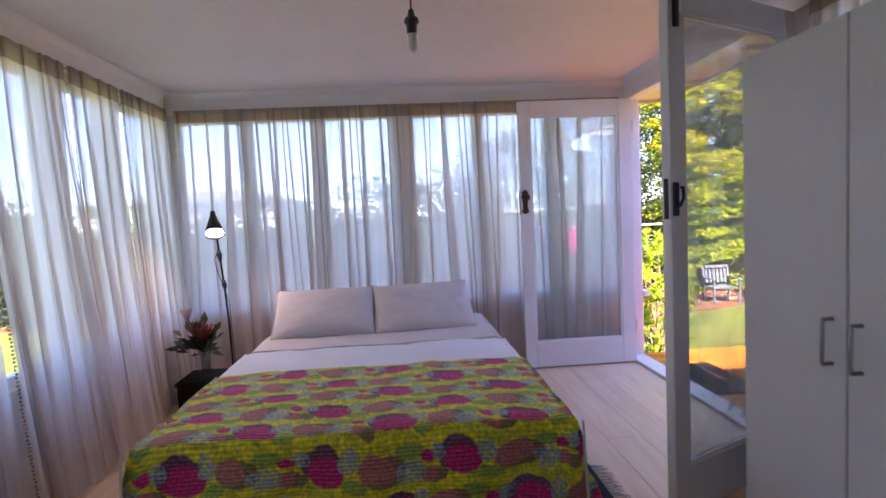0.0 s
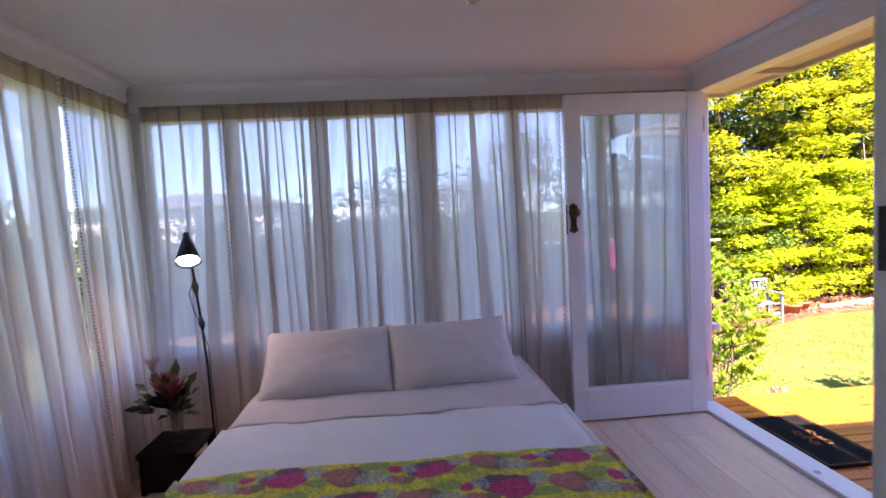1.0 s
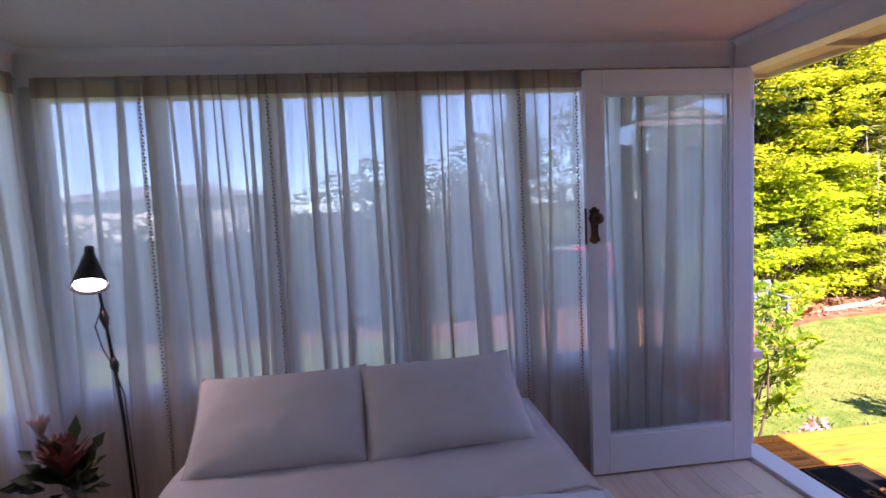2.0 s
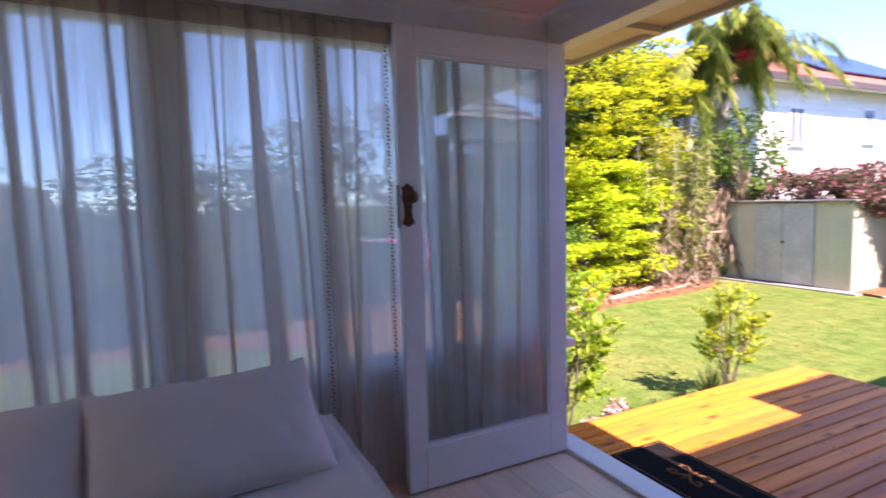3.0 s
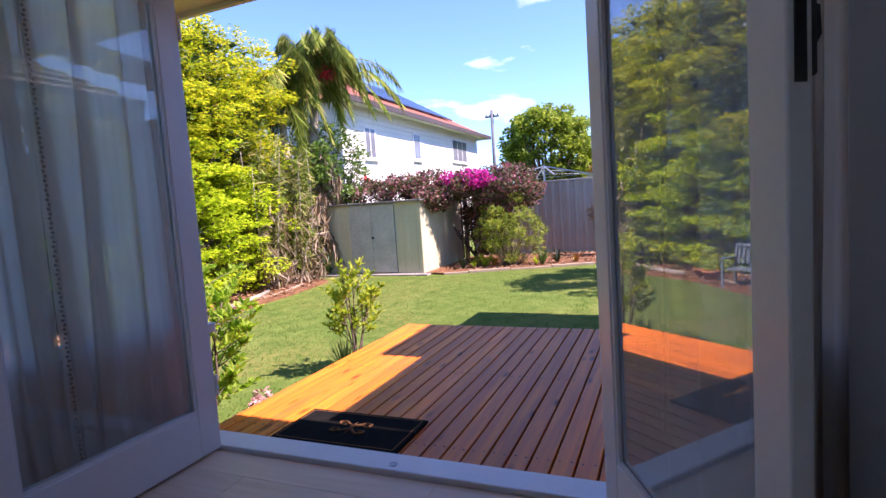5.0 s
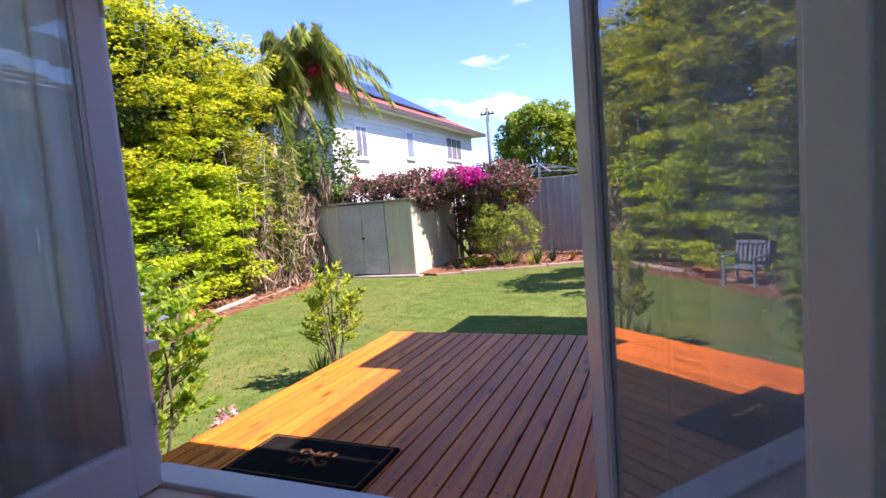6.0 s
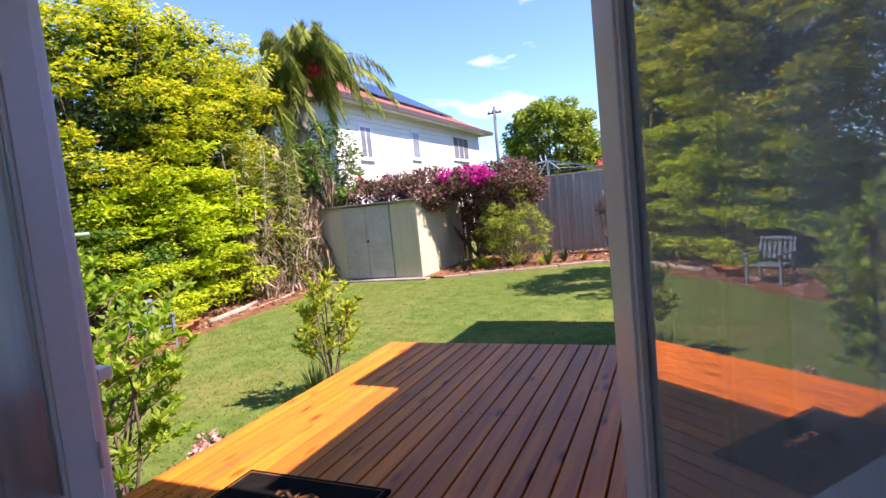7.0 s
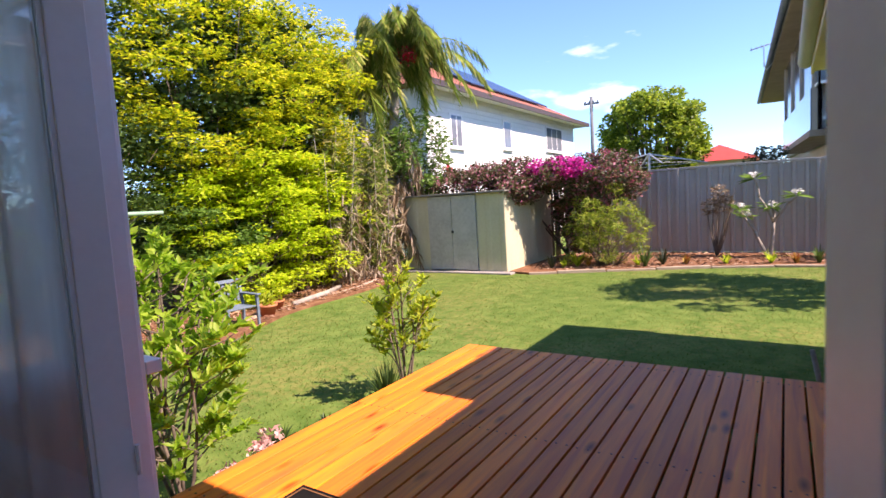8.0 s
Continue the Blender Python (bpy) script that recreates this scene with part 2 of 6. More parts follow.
    for shape in ((0.200, 0.055, 0.036, 0.040), (0.390, 0.108, 0.052, 0.040), (0.030, 0.050, 0.030, 0.030)):
        colour = over(sums("MULTIPLY", blossom(*shape), dr.outputs["Result"]), colour, BLUE)
    speck, sr = n.new("ShaderNodeTexNoise"), n.new("ShaderNodeMapRange")
    speck.inputs["Scale"].default_value, speck.inputs["Detail"].default_value = 75.0, 4
    sr.inputs["From Min"].default_value, sr.inputs["From Max"].default_value, sr.inputs["To Min"].default_value, sr.inputs["To Max"].default_value = 0.3, 0.7, 0.62, 1.4
    hsv = n.new("ShaderNodeHueSaturation")
    l.new(tc.outputs["UV"], speck.inputs["Vector"])
    l.new(speck.outputs["Fac"], sr.inputs["Value"])
    l.new(sr.outputs["Result"], hsv.inputs["Value"])
    l.new(colour, hsv.inputs["Color"])
    lines, gaps, st = n.new("ShaderNodeTexWave"), n.new("ShaderNodeTexNoise"), n.new("ShaderNodeMath")
    lines.bands_direction = "Y"
    lines.inputs["Scale"].default_value, lines.inputs["Distortion"].default_value, lines.inputs["Detail"].default_value = 22.0, 1.5, 2
    gaps.inputs["Scale"].default_value = 130.0
    st.operation = "MULTIPLY"
    lr, gr = n.new("ShaderNodeMapRange"), n.new("ShaderNodeMapRange")
    lr.inputs["From Min"].default_value, lr.inputs["From Max"].default_value = 0.9, 0.99
    gr.inputs["From Min"].default_value, gr.inputs["From Max"].default_value, gr.inputs["To Max"].default_value = 0.48, 0.55, 0.42
    l.new(tc.outputs["UV"], lines.inputs["Vector"])
    l.new(tc.outputs["UV"], gaps.inputs["Vector"])
    l.new(lines.outputs["Fac"], lr.inputs["Value"])
    l.new(gaps.outputs["Fac"], gr.inputs["Value"])
    l.new(lr.outputs["Result"], st.inputs[0])
    l.new(gr.outputs["Result"], st.inputs[1])
    pale = n.new("ShaderNodeMix")
    pale.data_type = "RGBA"
    pale.inputs["B"].default_value = (0.72, 0.70, 0.60, 1)
    l.new(st.outputs[0], pale.inputs["Factor"])
    l.new(hsv.outputs["Color"], pale.inputs["A"])
    l.new(pale.outputs["Result"], b.inputs["Base Color"])
    b.inputs["Roughness"].default_value = 0.85
    b.inputs["Sheen Weight"].default_value = 0.15
    bp = n.new("ShaderNodeBump")
    bp.inputs["Strength"].default_value, bp.inputs["Distance"].default_value = 0.7, 0.006
    l.new(lines.outputs["Fac"], bp.inputs["Height"])
    l.new(bp.outputs["Normal"], b.inputs["Normal"])
    return m


def glowing(name, colour, strength):
    m, n, l, b = nodes_of(name)
    b.inputs["Emission Color"].default_value = (*colour, 1)
    b.inputs["Emission Strength"].default_value = strength
    b.inputs["Base Color"].default_value = (*colour, 1)
    return m


PAINT = surface("white_gloss_paint", (0.76, 0.74, 0.75), (0.83, 0.81, 0.82), 0.38, scale=3, fine=40, bump=0.06)
CEIL = surface("ceiling_paint", (0.68, 0.64, 0.62), (0.76, 0.72, 0.70), 0.75, scale=1.2, fine=25, bump=0.08)
WALLP = surface("wall_paint", (0.62, 0.60, 0.57), (0.70, 0.68, 0.65), 0.7, scale=2, fine=30, bump=0.08)
LAMINATE = timber("pale_laminate", (0.78, 0.50, 0.325), (0.90, 0.64, 0.455), 0.42, along=1, per=0.05, knots=False, spec=0.4)
DECK = timber("oiled_pine", (0.60, 0.128, 0.026), (0.96, 0.262, 0.014), 0.44, along=0, per=0.20, spec=0.32)
VOILE = sheer("voile", (0.83, 0.76, 0.72), 0.15)
VOILE_BAND = sheer("voile_heading", (0.50, 0.40, 0.35), 0.10)
BRAID = surface("brown_braid", (0.27, 0.21, 0.175), (0.42, 0.34, 0.29), 0.9)
GLASS = window_glass("pane_glass", 0.015)
DOOR_GLASS = window_glass("door_glass", 0.035, gloss=0.05, fall=3.6)
# strong pale blue film: the bluish sky haze on this pane, put in as colour
HAZY_GLASS = window_glass("hazy_door_glass", 0.27, gloss=0.15, fall=3.2, film=(0.66, 0.75, 0.88))
LINEN = surface("grey_linen", (0.63, 0.555, 0.54), (0.71, 0.63, 0.61), 0.9, scale=5, fine=220, bump=0.25)
SHEET = surface("white_cotton", (0.76, 0.76, 0.79), (0.84, 0.84, 0.86), 0.9, scale=4, fine=180, bump=0.2)
QUILT = printed_quilt("printed_quilt")
PIPING = surface("cream_piping", (0.6, 0.55, 0.42), (0.68, 0.62, 0.5), 0.8)
BLACKMETAL = surface("black_enamel", (0.010, 0.010, 0.012), (0.02, 0.02, 0.022), 0.4, 0.0, bump=0.03)
DARKWOOD = surface("black_stained_wood", (0.008, 0.007, 0.006), (0.018, 0.015, 0.013), 0.8, scale=8, bump=0.1, spec=0.2)
BEDWOOD = surface("brown_bed_wood", (0.10, 0.045, 0.02), (0.18, 0.08, 0.04), 0.5, scale=8, bump=0.1)
BRONZE = surface("aged_bronze", (0.055, 0.022, 0.012), (0.17, 0.075, 0.035), 0.4, 0.6, scale=30, bump=0.3)
STEEL = surface("brushed_steel", (0.30, 0.30, 0.31), (0.42, 0.42, 0.43), 0.38, 0.9, bump=0.05)
WARDROBE = surface("white_melamine", (0.58, 0.56, 0.54), (0.64, 0.62, 0.60), 0.5, scale=2, bump=0.03)
BULB = glowing("lit_bulb", (1.0, 0.97, 0.9), 14.0)
OPAL = surface("opal_plastic", (0.66, 0.66, 0.66), (0.74, 0.74, 0.74), 0.35, bump=0.0)
VASE = window_glass("vase_glass", 0.06, (0.75, 0.8, 0.8))
PETAL = foliage("protea_bract", (0.11, 0.022, 0.022), (0.19, 0.05, 0.045), (0.32, 0.16, 0.13), 0.15)
PALEPETAL = foliage("pale_protea", (0.50, 0.32, 0.34), (0.58, 0.42, 0.42), (0.62, 0.5, 0.48), 0.2)
DARKLEAF = foliage("dark_leaf", (0.015, 0.03, 0.012), (0.03, 0.05, 0.02), (0.05, 0.075, 0.03), 0.15)
COIR = surface("black_coir", (0.005, 0.005, 0.005), (0.014, 0.012, 0.011), 0.95, scale=20, fine=300, bump=0.6, spec=0.1)
GOLD = surface("tan_print", (0.17, 0.075, 0.033), (0.24, 0.115, 0.052), 0.95, scale=20, fine=300, bump=0.5, spec=0.08)
RUGDARK = surface("rug_black", (0.012, 0.012, 0.015), (0.03, 0.03, 0.035), 0.95, scale=20, fine=250, bump=0.5)
RUGPALE = surface("rug_cream", (0.30, 0.28, 0.26), (0.46, 0.43, 0.40), 0.95, scale=25, fine=250, bump=0.5)


# ---- building helpers ----
def thing(name, label, category, at=(0, 0, 0), group="", kind=""):
    ob = new(name)
    ob.empty_display_size = 0.1
    ob.location = at
    return tagged(ob, label, category, group, kind)


def mesh_of(name, bm, material, smooth=False):
    me = bpy.data.meshes.new(name)
    bm.to_mesh(me)
    bm.free()
    if material:
        me.materials.append(material)
    if smooth:
        me.shade_smooth()
    return me


def part(name, bm, material, parent=None, label="", smooth=False):
    ob = new(name, mesh_of(name, bm, material, smooth))
    if parent:
        ob.parent = parent
        if parent.type == "EMPTY":
            ob.matrix_parent_inverse = Matrix.Translation(-parent.location)
    return tagged(ob, label)


def structure(name, bm, material, label="", smooth=False):
    return tagged(part(name, bm, material, None, label, smooth), kind="structure")


def box(bm, x0, x1, y0, y1, z0, z1, m=None, bevel=0.0):
    made = bmesh.ops.create_cube(bm, size=1.0)["verts"]
    bmesh.ops.transform(bm, matrix=Matrix.LocRotScale(((x0 + x1) / 2, (y0 + y1) / 2, (z0 + z1) / 2), None, (abs(x1 - x0), abs(y1 - y0), abs(z1 - z0))), verts=made)
    if bevel:
        edges = list({e for v in made for e in v.link_edges})
        got = bmesh.ops.bevel(bm, geom=edges, offset=bevel, segments=2, affect="EDGES", profile=0.5)
        made = list({v for f in got["faces"] for v in f.verts} | {v for v in made if v.is_valid})
    if m:
        bmesh.ops.transform(bm, matrix=m, verts=made)
    return bm


def one_box(*a, **k):
    return box(bmesh.new(), *a, **k)


def tube(bm, pts, radii, n=8, cap=True):
    """A round tube along points, with a radius at each."""
    pts = [Vector(p) for p in pts]
    if not isinstance(radii, (list, tuple)):
        radii = [radii] * len(pts)
    rings, side = [], None
    for k, p in enumerate(pts):
        d = (pts[min(k + 1, len(pts) - 1)] - pts[max(k - 1, 0)]).normalized()
        if side is None:
            side = d.orthogonal().normalized()
        side = (side - d * side.dot(d)).normalized()
        up = d.cross(side)
        rings.append([bm.verts.new(p + (side * math.cos(a) + up * math.sin(a)) * radii[k]) for a in [2 * math.pi * j / n for j in range(n)]])
    for a, b in zip(rings, rings[1:]):
        for j in range(n):
            bm.faces.new((a[j], a[(j + 1) % n], b[(j + 1) % n], b[j]))
    if cap:
        bm.faces.new(rings[0][::-1])
        bm.faces.new(rings[-1])
    return bm


def lathe(bm, at, profile, n=20, m=None):
    """A turned shape: profile of (radius, height) above at."""
    rings = []
    for r, h in profile:
        rings.append([bm.verts.new((at[0] + r * math.cos(2 * math.pi * j / n), at[1] + r * math.sin(2 * math.pi * j / n), at[2] + h)) for j in range(n)])
    for a, b in zip(rings, rings[1:]):
        for j in range(n):
            bm.faces.new((a[j], a[(j + 1) % n], b[(j + 1) % n], b[j]))
    if m:
        bmesh.ops.transform(bm, matrix=m, verts=[v for r in rings for v in r])
    return bm


def grid(bm, nu, nv, f):
    """A sheet of nu x nv cells whose points f(u, v) gives, with a UV map in metres from f's fourth and fifth value if any."""
    rows = [[bm.verts.new(f(i / nu, j / nv)[:3]) for i in range(nu + 1)] for j in range(nv + 1)]
    for j in range(nv):
        for i in range(nu):
            bm.faces.new((rows[j][i], rows[j][i + 1], rows[j + 1][i + 1], rows[j + 1][i]))
    return bm


def from_arrays(name, verts, faces, material, parent=None, label="", kind=""):
    me = bpy.data.meshes.new(name)
    verts, faces = np.asarray(verts, dtype=np.float32), np.asarray(faces, dtype=np.int32)
    me.vertices.add(len(verts))
    me.vertices.foreach_set("co", verts.ravel())
    me.loops.add(faces.size)
    me.loops.foreach_set("vertex_index", faces.ravel())
    me.polygons.add(len(faces))
    me.polygons.foreach_set("loop_start", np.arange(0, faces.size, faces.shape[1], dtype=np.int32))
    me.update(calc_edges=True)
    me.materials.append(material)
    ob = new(name, me)
    if parent:
        ob.parent = parent
        if parent.type == "EMPTY":
            ob.matrix_parent_inverse = Matrix.Translation(-parent.location)
    return tagged(ob, label, kind=kind)


def leaf_arrays(centres, ways, ups, length, width, rng, jitter=0.3):
    """Diamond leaves, creased along the rib, at centres, pointing along ways."""
    k = len(centres)
    ways = ways / np.maximum(np.linalg.norm(ways, axis=1, keepdims=True), 1e-6)
    side = np.cross(ways, ups)
    side /= np.maximum(np.linalg.norm(side, axis=1, keepdims=True), 1e-6)
    nor = np.cross(side, ways)
    ln = (length * (1 + jitter * rng.uniform(-1, 1, k)))[:, None]
    wd = (width * (1 + jitter * rng.uniform(-1, 1, k)))[:, None]
    base, tip = centres - ways * ln / 2, centres + ways * ln / 2 - nor * ln * 0.12
    left, right = centres - side * wd / 2 + nor * wd * 0.12, centres + side * wd / 2 + nor * wd * 0.12
    v = np.stack([base, right, tip, left], axis=1).reshape(-1, 3)
    i = np.arange(k)[:, None] * 4
    return v, np.concatenate([i + [[0, 1, 2]], i + [[0, 2, 3]]], axis=1).reshape(-1, 3)


def leaf_cloud(centres, radii, count, length, width, rng, flat=0.6, droop=0.0):
    """Leaves round clump centres; radii (k,3); flat: how far they lie level."""
    k = len(centres)
    idx = rng.integers(0, k, count)
    off = rng.normal(size=(count, 3))
    off /= np.linalg.norm(off, axis=1, keepdims=True)
    off *= rng.uniform(0.25, 1.0, (count, 1)) ** 0.5
    pos = centres[idx] + off * radii[idx]
    way = off * np.array([1, 1, 0.5]) + rng.normal(size=(count, 3)) * 0.5
    way[:, 2] = way[:, 2] * (1 - flat) - droop
    up = rng.normal(size=(count, 3)) * (1 - flat) + np.array([0, 0, 1.0])
    return leaf_arrays(pos, way, up, length, width, rng)

# ---- the sunroom: shell ----
X0, X1, Y0, Y1 = -1.52, 1.95, -1.75, 3.92      # inner faces of the walls
CEILING = 2.19
OPEN0, OPEN1 = 2.10, 3.90                      # the doorway in the east wall
SILL, HEAD = 0.55, 2.00
GROUND = -0.36
FLOOR_EDGE = 1.94

floor = tagged(structure("floor", one_box(X0 - 0.1, FLOOR_EDGE, Y0 - 0.1, Y1 + 0.1, -0.12, -0.012), DARKWOOD, "pale whitewashed laminate plank floor"), category="floor")
structure("ceiling", one_box(X0 - 0.1, X1 + 0.1, Y0 - 0.1, Y1 + 0.1, CEILING, CEILING + 0.06), CEIL, "plain off-white painted ceiling")


def window_wall(name, axis, at, thick, spans, lo, hi):
    """A wall with a run of windows: dado below, lintel above, posts between. axis 'x': runs along x at y = at."""
    bm = bmesh.new()
    def add(u0, u1, z0, z1):
        if axis == "x":
            box(bm, u0, u1, at, at + thick, z0, z1)
        else:
            box(bm, at, at + thick, u0, u1, z0, z1)
    add(lo, hi, GROUND - 0.05, SILL)
    add(lo, hi, HEAD, CEILING + 0.06)
    edge = lo
    for u0, u1 in spans:
        add(edge, u0, SILL, HEAD)
        edge = u1
    add(edge, hi, SILL, HEAD)
    return structure(name, bm, WALLP, "cream painted timber-framed wall under a row of windows")


def window_unit(name, axis, at, u0, u1):
    """A casement: white frame, a sill and one pane."""
    w = thing(name, "white timber casement window with a single clear pane", "window", kind="structure")
    def b(bm, a0, a1, z0, z1, d0, d1):
        return box(bm, a0, a1, at + d0, at + d1, z0, z1, bevel=0.004) if axis == "x" else box(bm, at + d0, at + d1, a0, a1, z0, z1, bevel=0.004)
    fr = bmesh.new()
    t = 0.028
    for a0, a1, z0, z1 in ((u0, u0 + t, SILL, HEAD), (u1 - t, u1, SILL, HEAD), (u0 + t, u1 - t, SILL, SILL + t + 0.02), (u0 + t, u1 - t, HEAD - t, HEAD)):
        b(fr, a0, a1, z0, z1, 0.03, 0.075)
    part("window_frame", fr, PAINT, w)
    gl = bmesh.new()
    if axis == "x":
        box(gl, u0 + t, u1 - t, at + 0.05, at + 0.054, SILL + t + 0.02, HEAD - t)
    else:
        box(gl, at + 0.05, at + 0.054, u0 + t, u1 - t, SILL + t + 0.02, HEAD - t)
    g = part("pane", gl, GLASS, w)
    g.visible_shadow = False
    return w


NORTH = [(-1.46, -0.98), (-0.94, -0.44), (-0.40, 0.13), (0.27, 0.77), (0.81, 1.33), (1.38, 1.88)]
WEST = [(-1.60, -0.95), (-0.88, -0.26), (-0.19, 0.43), (0.50, 1.12), (1.19, 1.97), (2.05, 2.60), (2.70, 3.16), (3.24, 3.80)]
window_wall("wall_north", "x", Y1, 0.12, NORTH, X0 - 0.12, 2.06)
window_wall("wall_west", "y", X0 - 0.12, 0.12, WEST, Y0, Y1)
k = 0
for u0, u1 in NORTH:
    k += 1
    window_unit("window_%d" % k, "x", Y1, u0, u1)
for u0, u1 in WEST:
    k += 1
    window_unit("window_%d" % k, "y", X0 - 0.12, u0, u1)
structure("wall_south", one_box(X0 - 0.12, 2.06, Y0 - 0.12, Y0, GROUND, CEILING + 0.06), WALLP, "plain cream painted inner wall")
# the east wall beside the doorway, with its own window behind the wardrobe
EAST = [(0.80, 1.92)]
window_wall("wall_east", "y", X1, 0.11, EAST, Y0 - 0.12, OPEN0 - 0.1)
k += 1
window_unit("window_%d" % k, "y", X1, 0.80, 1.92)

# outside window ledges, a cornice, the door frame
structure("trim_ledge_north", one_box(X0 - 0.2, 2.10, Y1 + 0.12, Y1 + 0.19, SILL - 0.05, SILL - 0.01, bevel=0.004), PAINT, "white outside window ledge")
structure("trim_corner_post", one_box(2.062, 2.085, Y1 + 0.012, Y1 + 0.15, GROUND, 2.098, bevel=0.004), PAINT, "white corner board of the sunroom")


def cornice(name, p0, p1, out):
    """A coved strip under the ceiling from p0 to p1; out points into the room."""
    bm, prof = bmesh.new(), [(0.0, 2.035), (0.018, 2.035), (0.018, 2.14)] + [(0.018 + 0.045 * (1 - math.cos(a)), 2.14 + 0.047 * math.sin(a)) for a in [0.4, 0.8, 1.2, 1.57]] + [(0.063, CEILING - 0.001), (0.0, CEILING - 0.001)]
    ends = [[bm.verts.new((p[0] + out[0] * d, p[1] + out[1] * d, z)) for d, z in prof] for p in (p0, p1)]
    m = len(prof)
    for j in range(m):
        bm.faces.new((ends[0][j], ends[0][(j + 1) % m], ends[1][(j + 1) % m], ends[1][j]))
    bm.faces.new(ends[0][::-1])
    bm.faces.new(ends[1])
    bmesh.ops.recalc_face_normals(bm, faces=bm.faces)
    structure(name, bm, PAINT, "white coved cornice board above the curtains")


cornice("trim_cornice_north", (X0, Y1, 0), (X1, Y1, 0), (0, -1))
cornice("trim_cornice_west", (X0, Y0, 0), (X0, Y1 - 0.064, 0), (1, 0))
cornice("trim_cornice_east", (X1, Y0, 0), (X1, Y1 - 0.064, 0), (-1, 0))
structure("door_head", one_box(X1, 2.06, OPEN0 - 0.1, Y1, 2.045, CEILING + 0.06), PAINT, "white painted lintel over the double doors")
structure("door_jamb_north", one_box(1.955, 2.058, OPEN1, Y1 - 0.002, GROUND + 0.3, 2.045, bevel=0.003), PAINT, "white door jamb")
structure("door_jamb_south", one_box(1.955, 2.062, OPEN0 - 0.1, OPEN0 - 0.002, GROUND + 0.3, 2.045, bevel=0.003), PAINT, "white door jamb")
sill_bm = one_box(FLOOR_EDGE + 0.002, 2.075, OPEN0, OPEN1, -0.06, 0.022, bevel=0.006)
sill_ob = structure("threshold", sill_bm, PAINT, "white painted timber door sill, worn along its edge")
part("bolt_hole", lathe(bmesh.new(), (1.985, 2.915, 0.0225), [(0.0, 0.001), (0.009, 0.001), (0.014, 0.0), (0.016, 0.0025), (0.016, 0.0)], 14), STEEL, sill_ob, "small steel bolt socket", True)


# ---- curtains ----
def curtain(name, a0, a1, place, bottom, seed, amp=0.010, top=2.062, inward=0.0, label="", braid=True):
    """A gathered voile hung from a wire, with pressed pleats that wander as they fall. place(a, d): world x, y at a along the wall and d into the room."""
    rng = random.Random(seed)
    w = a1 - a0
    pleats, s = [], rng.uniform(0.02, 0.06)
    while s < w - 0.03:
        wide = rng.choice((0.010, 0.014, 0.02, 0.03, 0.045, 0.055))
        pleats.append((s, wide, rng.uniform(-0.05, 0.08), rng.uniform(0.6, 2.0)))
        s += wide + rng.choice((rng.uniform(0.015, 0.04), rng.uniform(0.05, 0.13)))
    waves = [(rng.uniform(0.10, 0.25), rng.uniform(0, 6.28)) for _ in range(3)]
    FL, PT = 6, 12
    cols = []
    for k in range(len(pleats) + 1):
        cols += [("flat", k, q / FL) for q in range(FL)]
        if k < len(pleats):
            cols += [("pleat", k, q / PT) for q in range(PT)]
    cols.append(("flat", len(pleats), 1.0))

    def edges(k, v):
        """Left and right edge of pleat k at the height v."""
        if k < 0:
            return 0.0, 0.0
        if k >= len(pleats):
            return w, w
        c, wide, slant, grow = pleats[k]
        h = wide * (0.55 + 0.45 * grow * min(1, v * 1.5)) / 2
        c += slant * v ** 1.3 + 0.008 * math.sin(3 * v + k)
        return c - h, c + h

    def f(col, v):
        kind, k, q = col
        e = amp * (0.5 + 0.7 * min(1, 1.8 * v))
        if kind == "flat":
            l, r = edges(k - 1, v)[1], edges(k, v)[0]
            s, d = l + (r - l) * q, e * (1 - 2 * q)
        else:
            l, r = edges(k, v)
            z = q * 3
            tri = z if z < 1 else 2 - z if z < 2 else z - 2
            s, d = l + (r - l) * tri, e * (2 * q - 1) + 0.3 * e * math.sin(z * math.pi)
        d += amp * 1.5 * v * sum(math.sin(2 * math.pi * s / p + h + 1.2 * v) for p, h in waves) / 2
        x, y = place(a0 + s, d + inward * v ** 1.6)
        return (x, y, top - (top - bottom) * v)

    c = thing(name, label, "curtain", (*place((a0 + a1) / 2, 0), bottom))
    hem = 0.09 / (top - bottom)

    def sheet(rows):
        bm = bmesh.new()
        vs = [[bm.verts.new(f(col, v)) for col in cols] for v in rows]
        for r0, r1 in zip(vs, vs[1:]):
            for p in range(len(cols) - 1):
                bm.faces.new((r0[p], r0[p + 1], r1[p + 1], r1[p]))
        return bm

    part("drape", sheet([hem + (1 - hem) * j / 24 for j in range(25)]), VOILE, c, smooth=True)
    part("heading", sheet([hem * j / 3 for j in range(4)]), VOILE_BAND, c, "denser brown gathered heading band", True)
    wire = bmesh.new()
    p, q = place(a0, 0), place(a1, 0)
    tube(wire, [(*p, top - 0.02), (*q, top - 0.02)], 0.004, 6)
    part("wire", wire, STEEL, c)
    if braid:
        bm = bmesh.new()
        n = 120
        for j in range(n):
            v = hem + (1 - hem) * j / n
            x, y, z = f(cols[-1], v)
            px, py = place(a0 + w + 0.004 + 0.004 * (j % 2), 0.012 + inward * v ** 1.6)
            bmesh.ops.create_icosphere(bm, subdivisions=1, radius=0.0062, matrix=Matrix.Translation((px, py, z)))
        part("bobble_trim", bm, BRAID, c, "brown bobble trim down its edge")
    return c


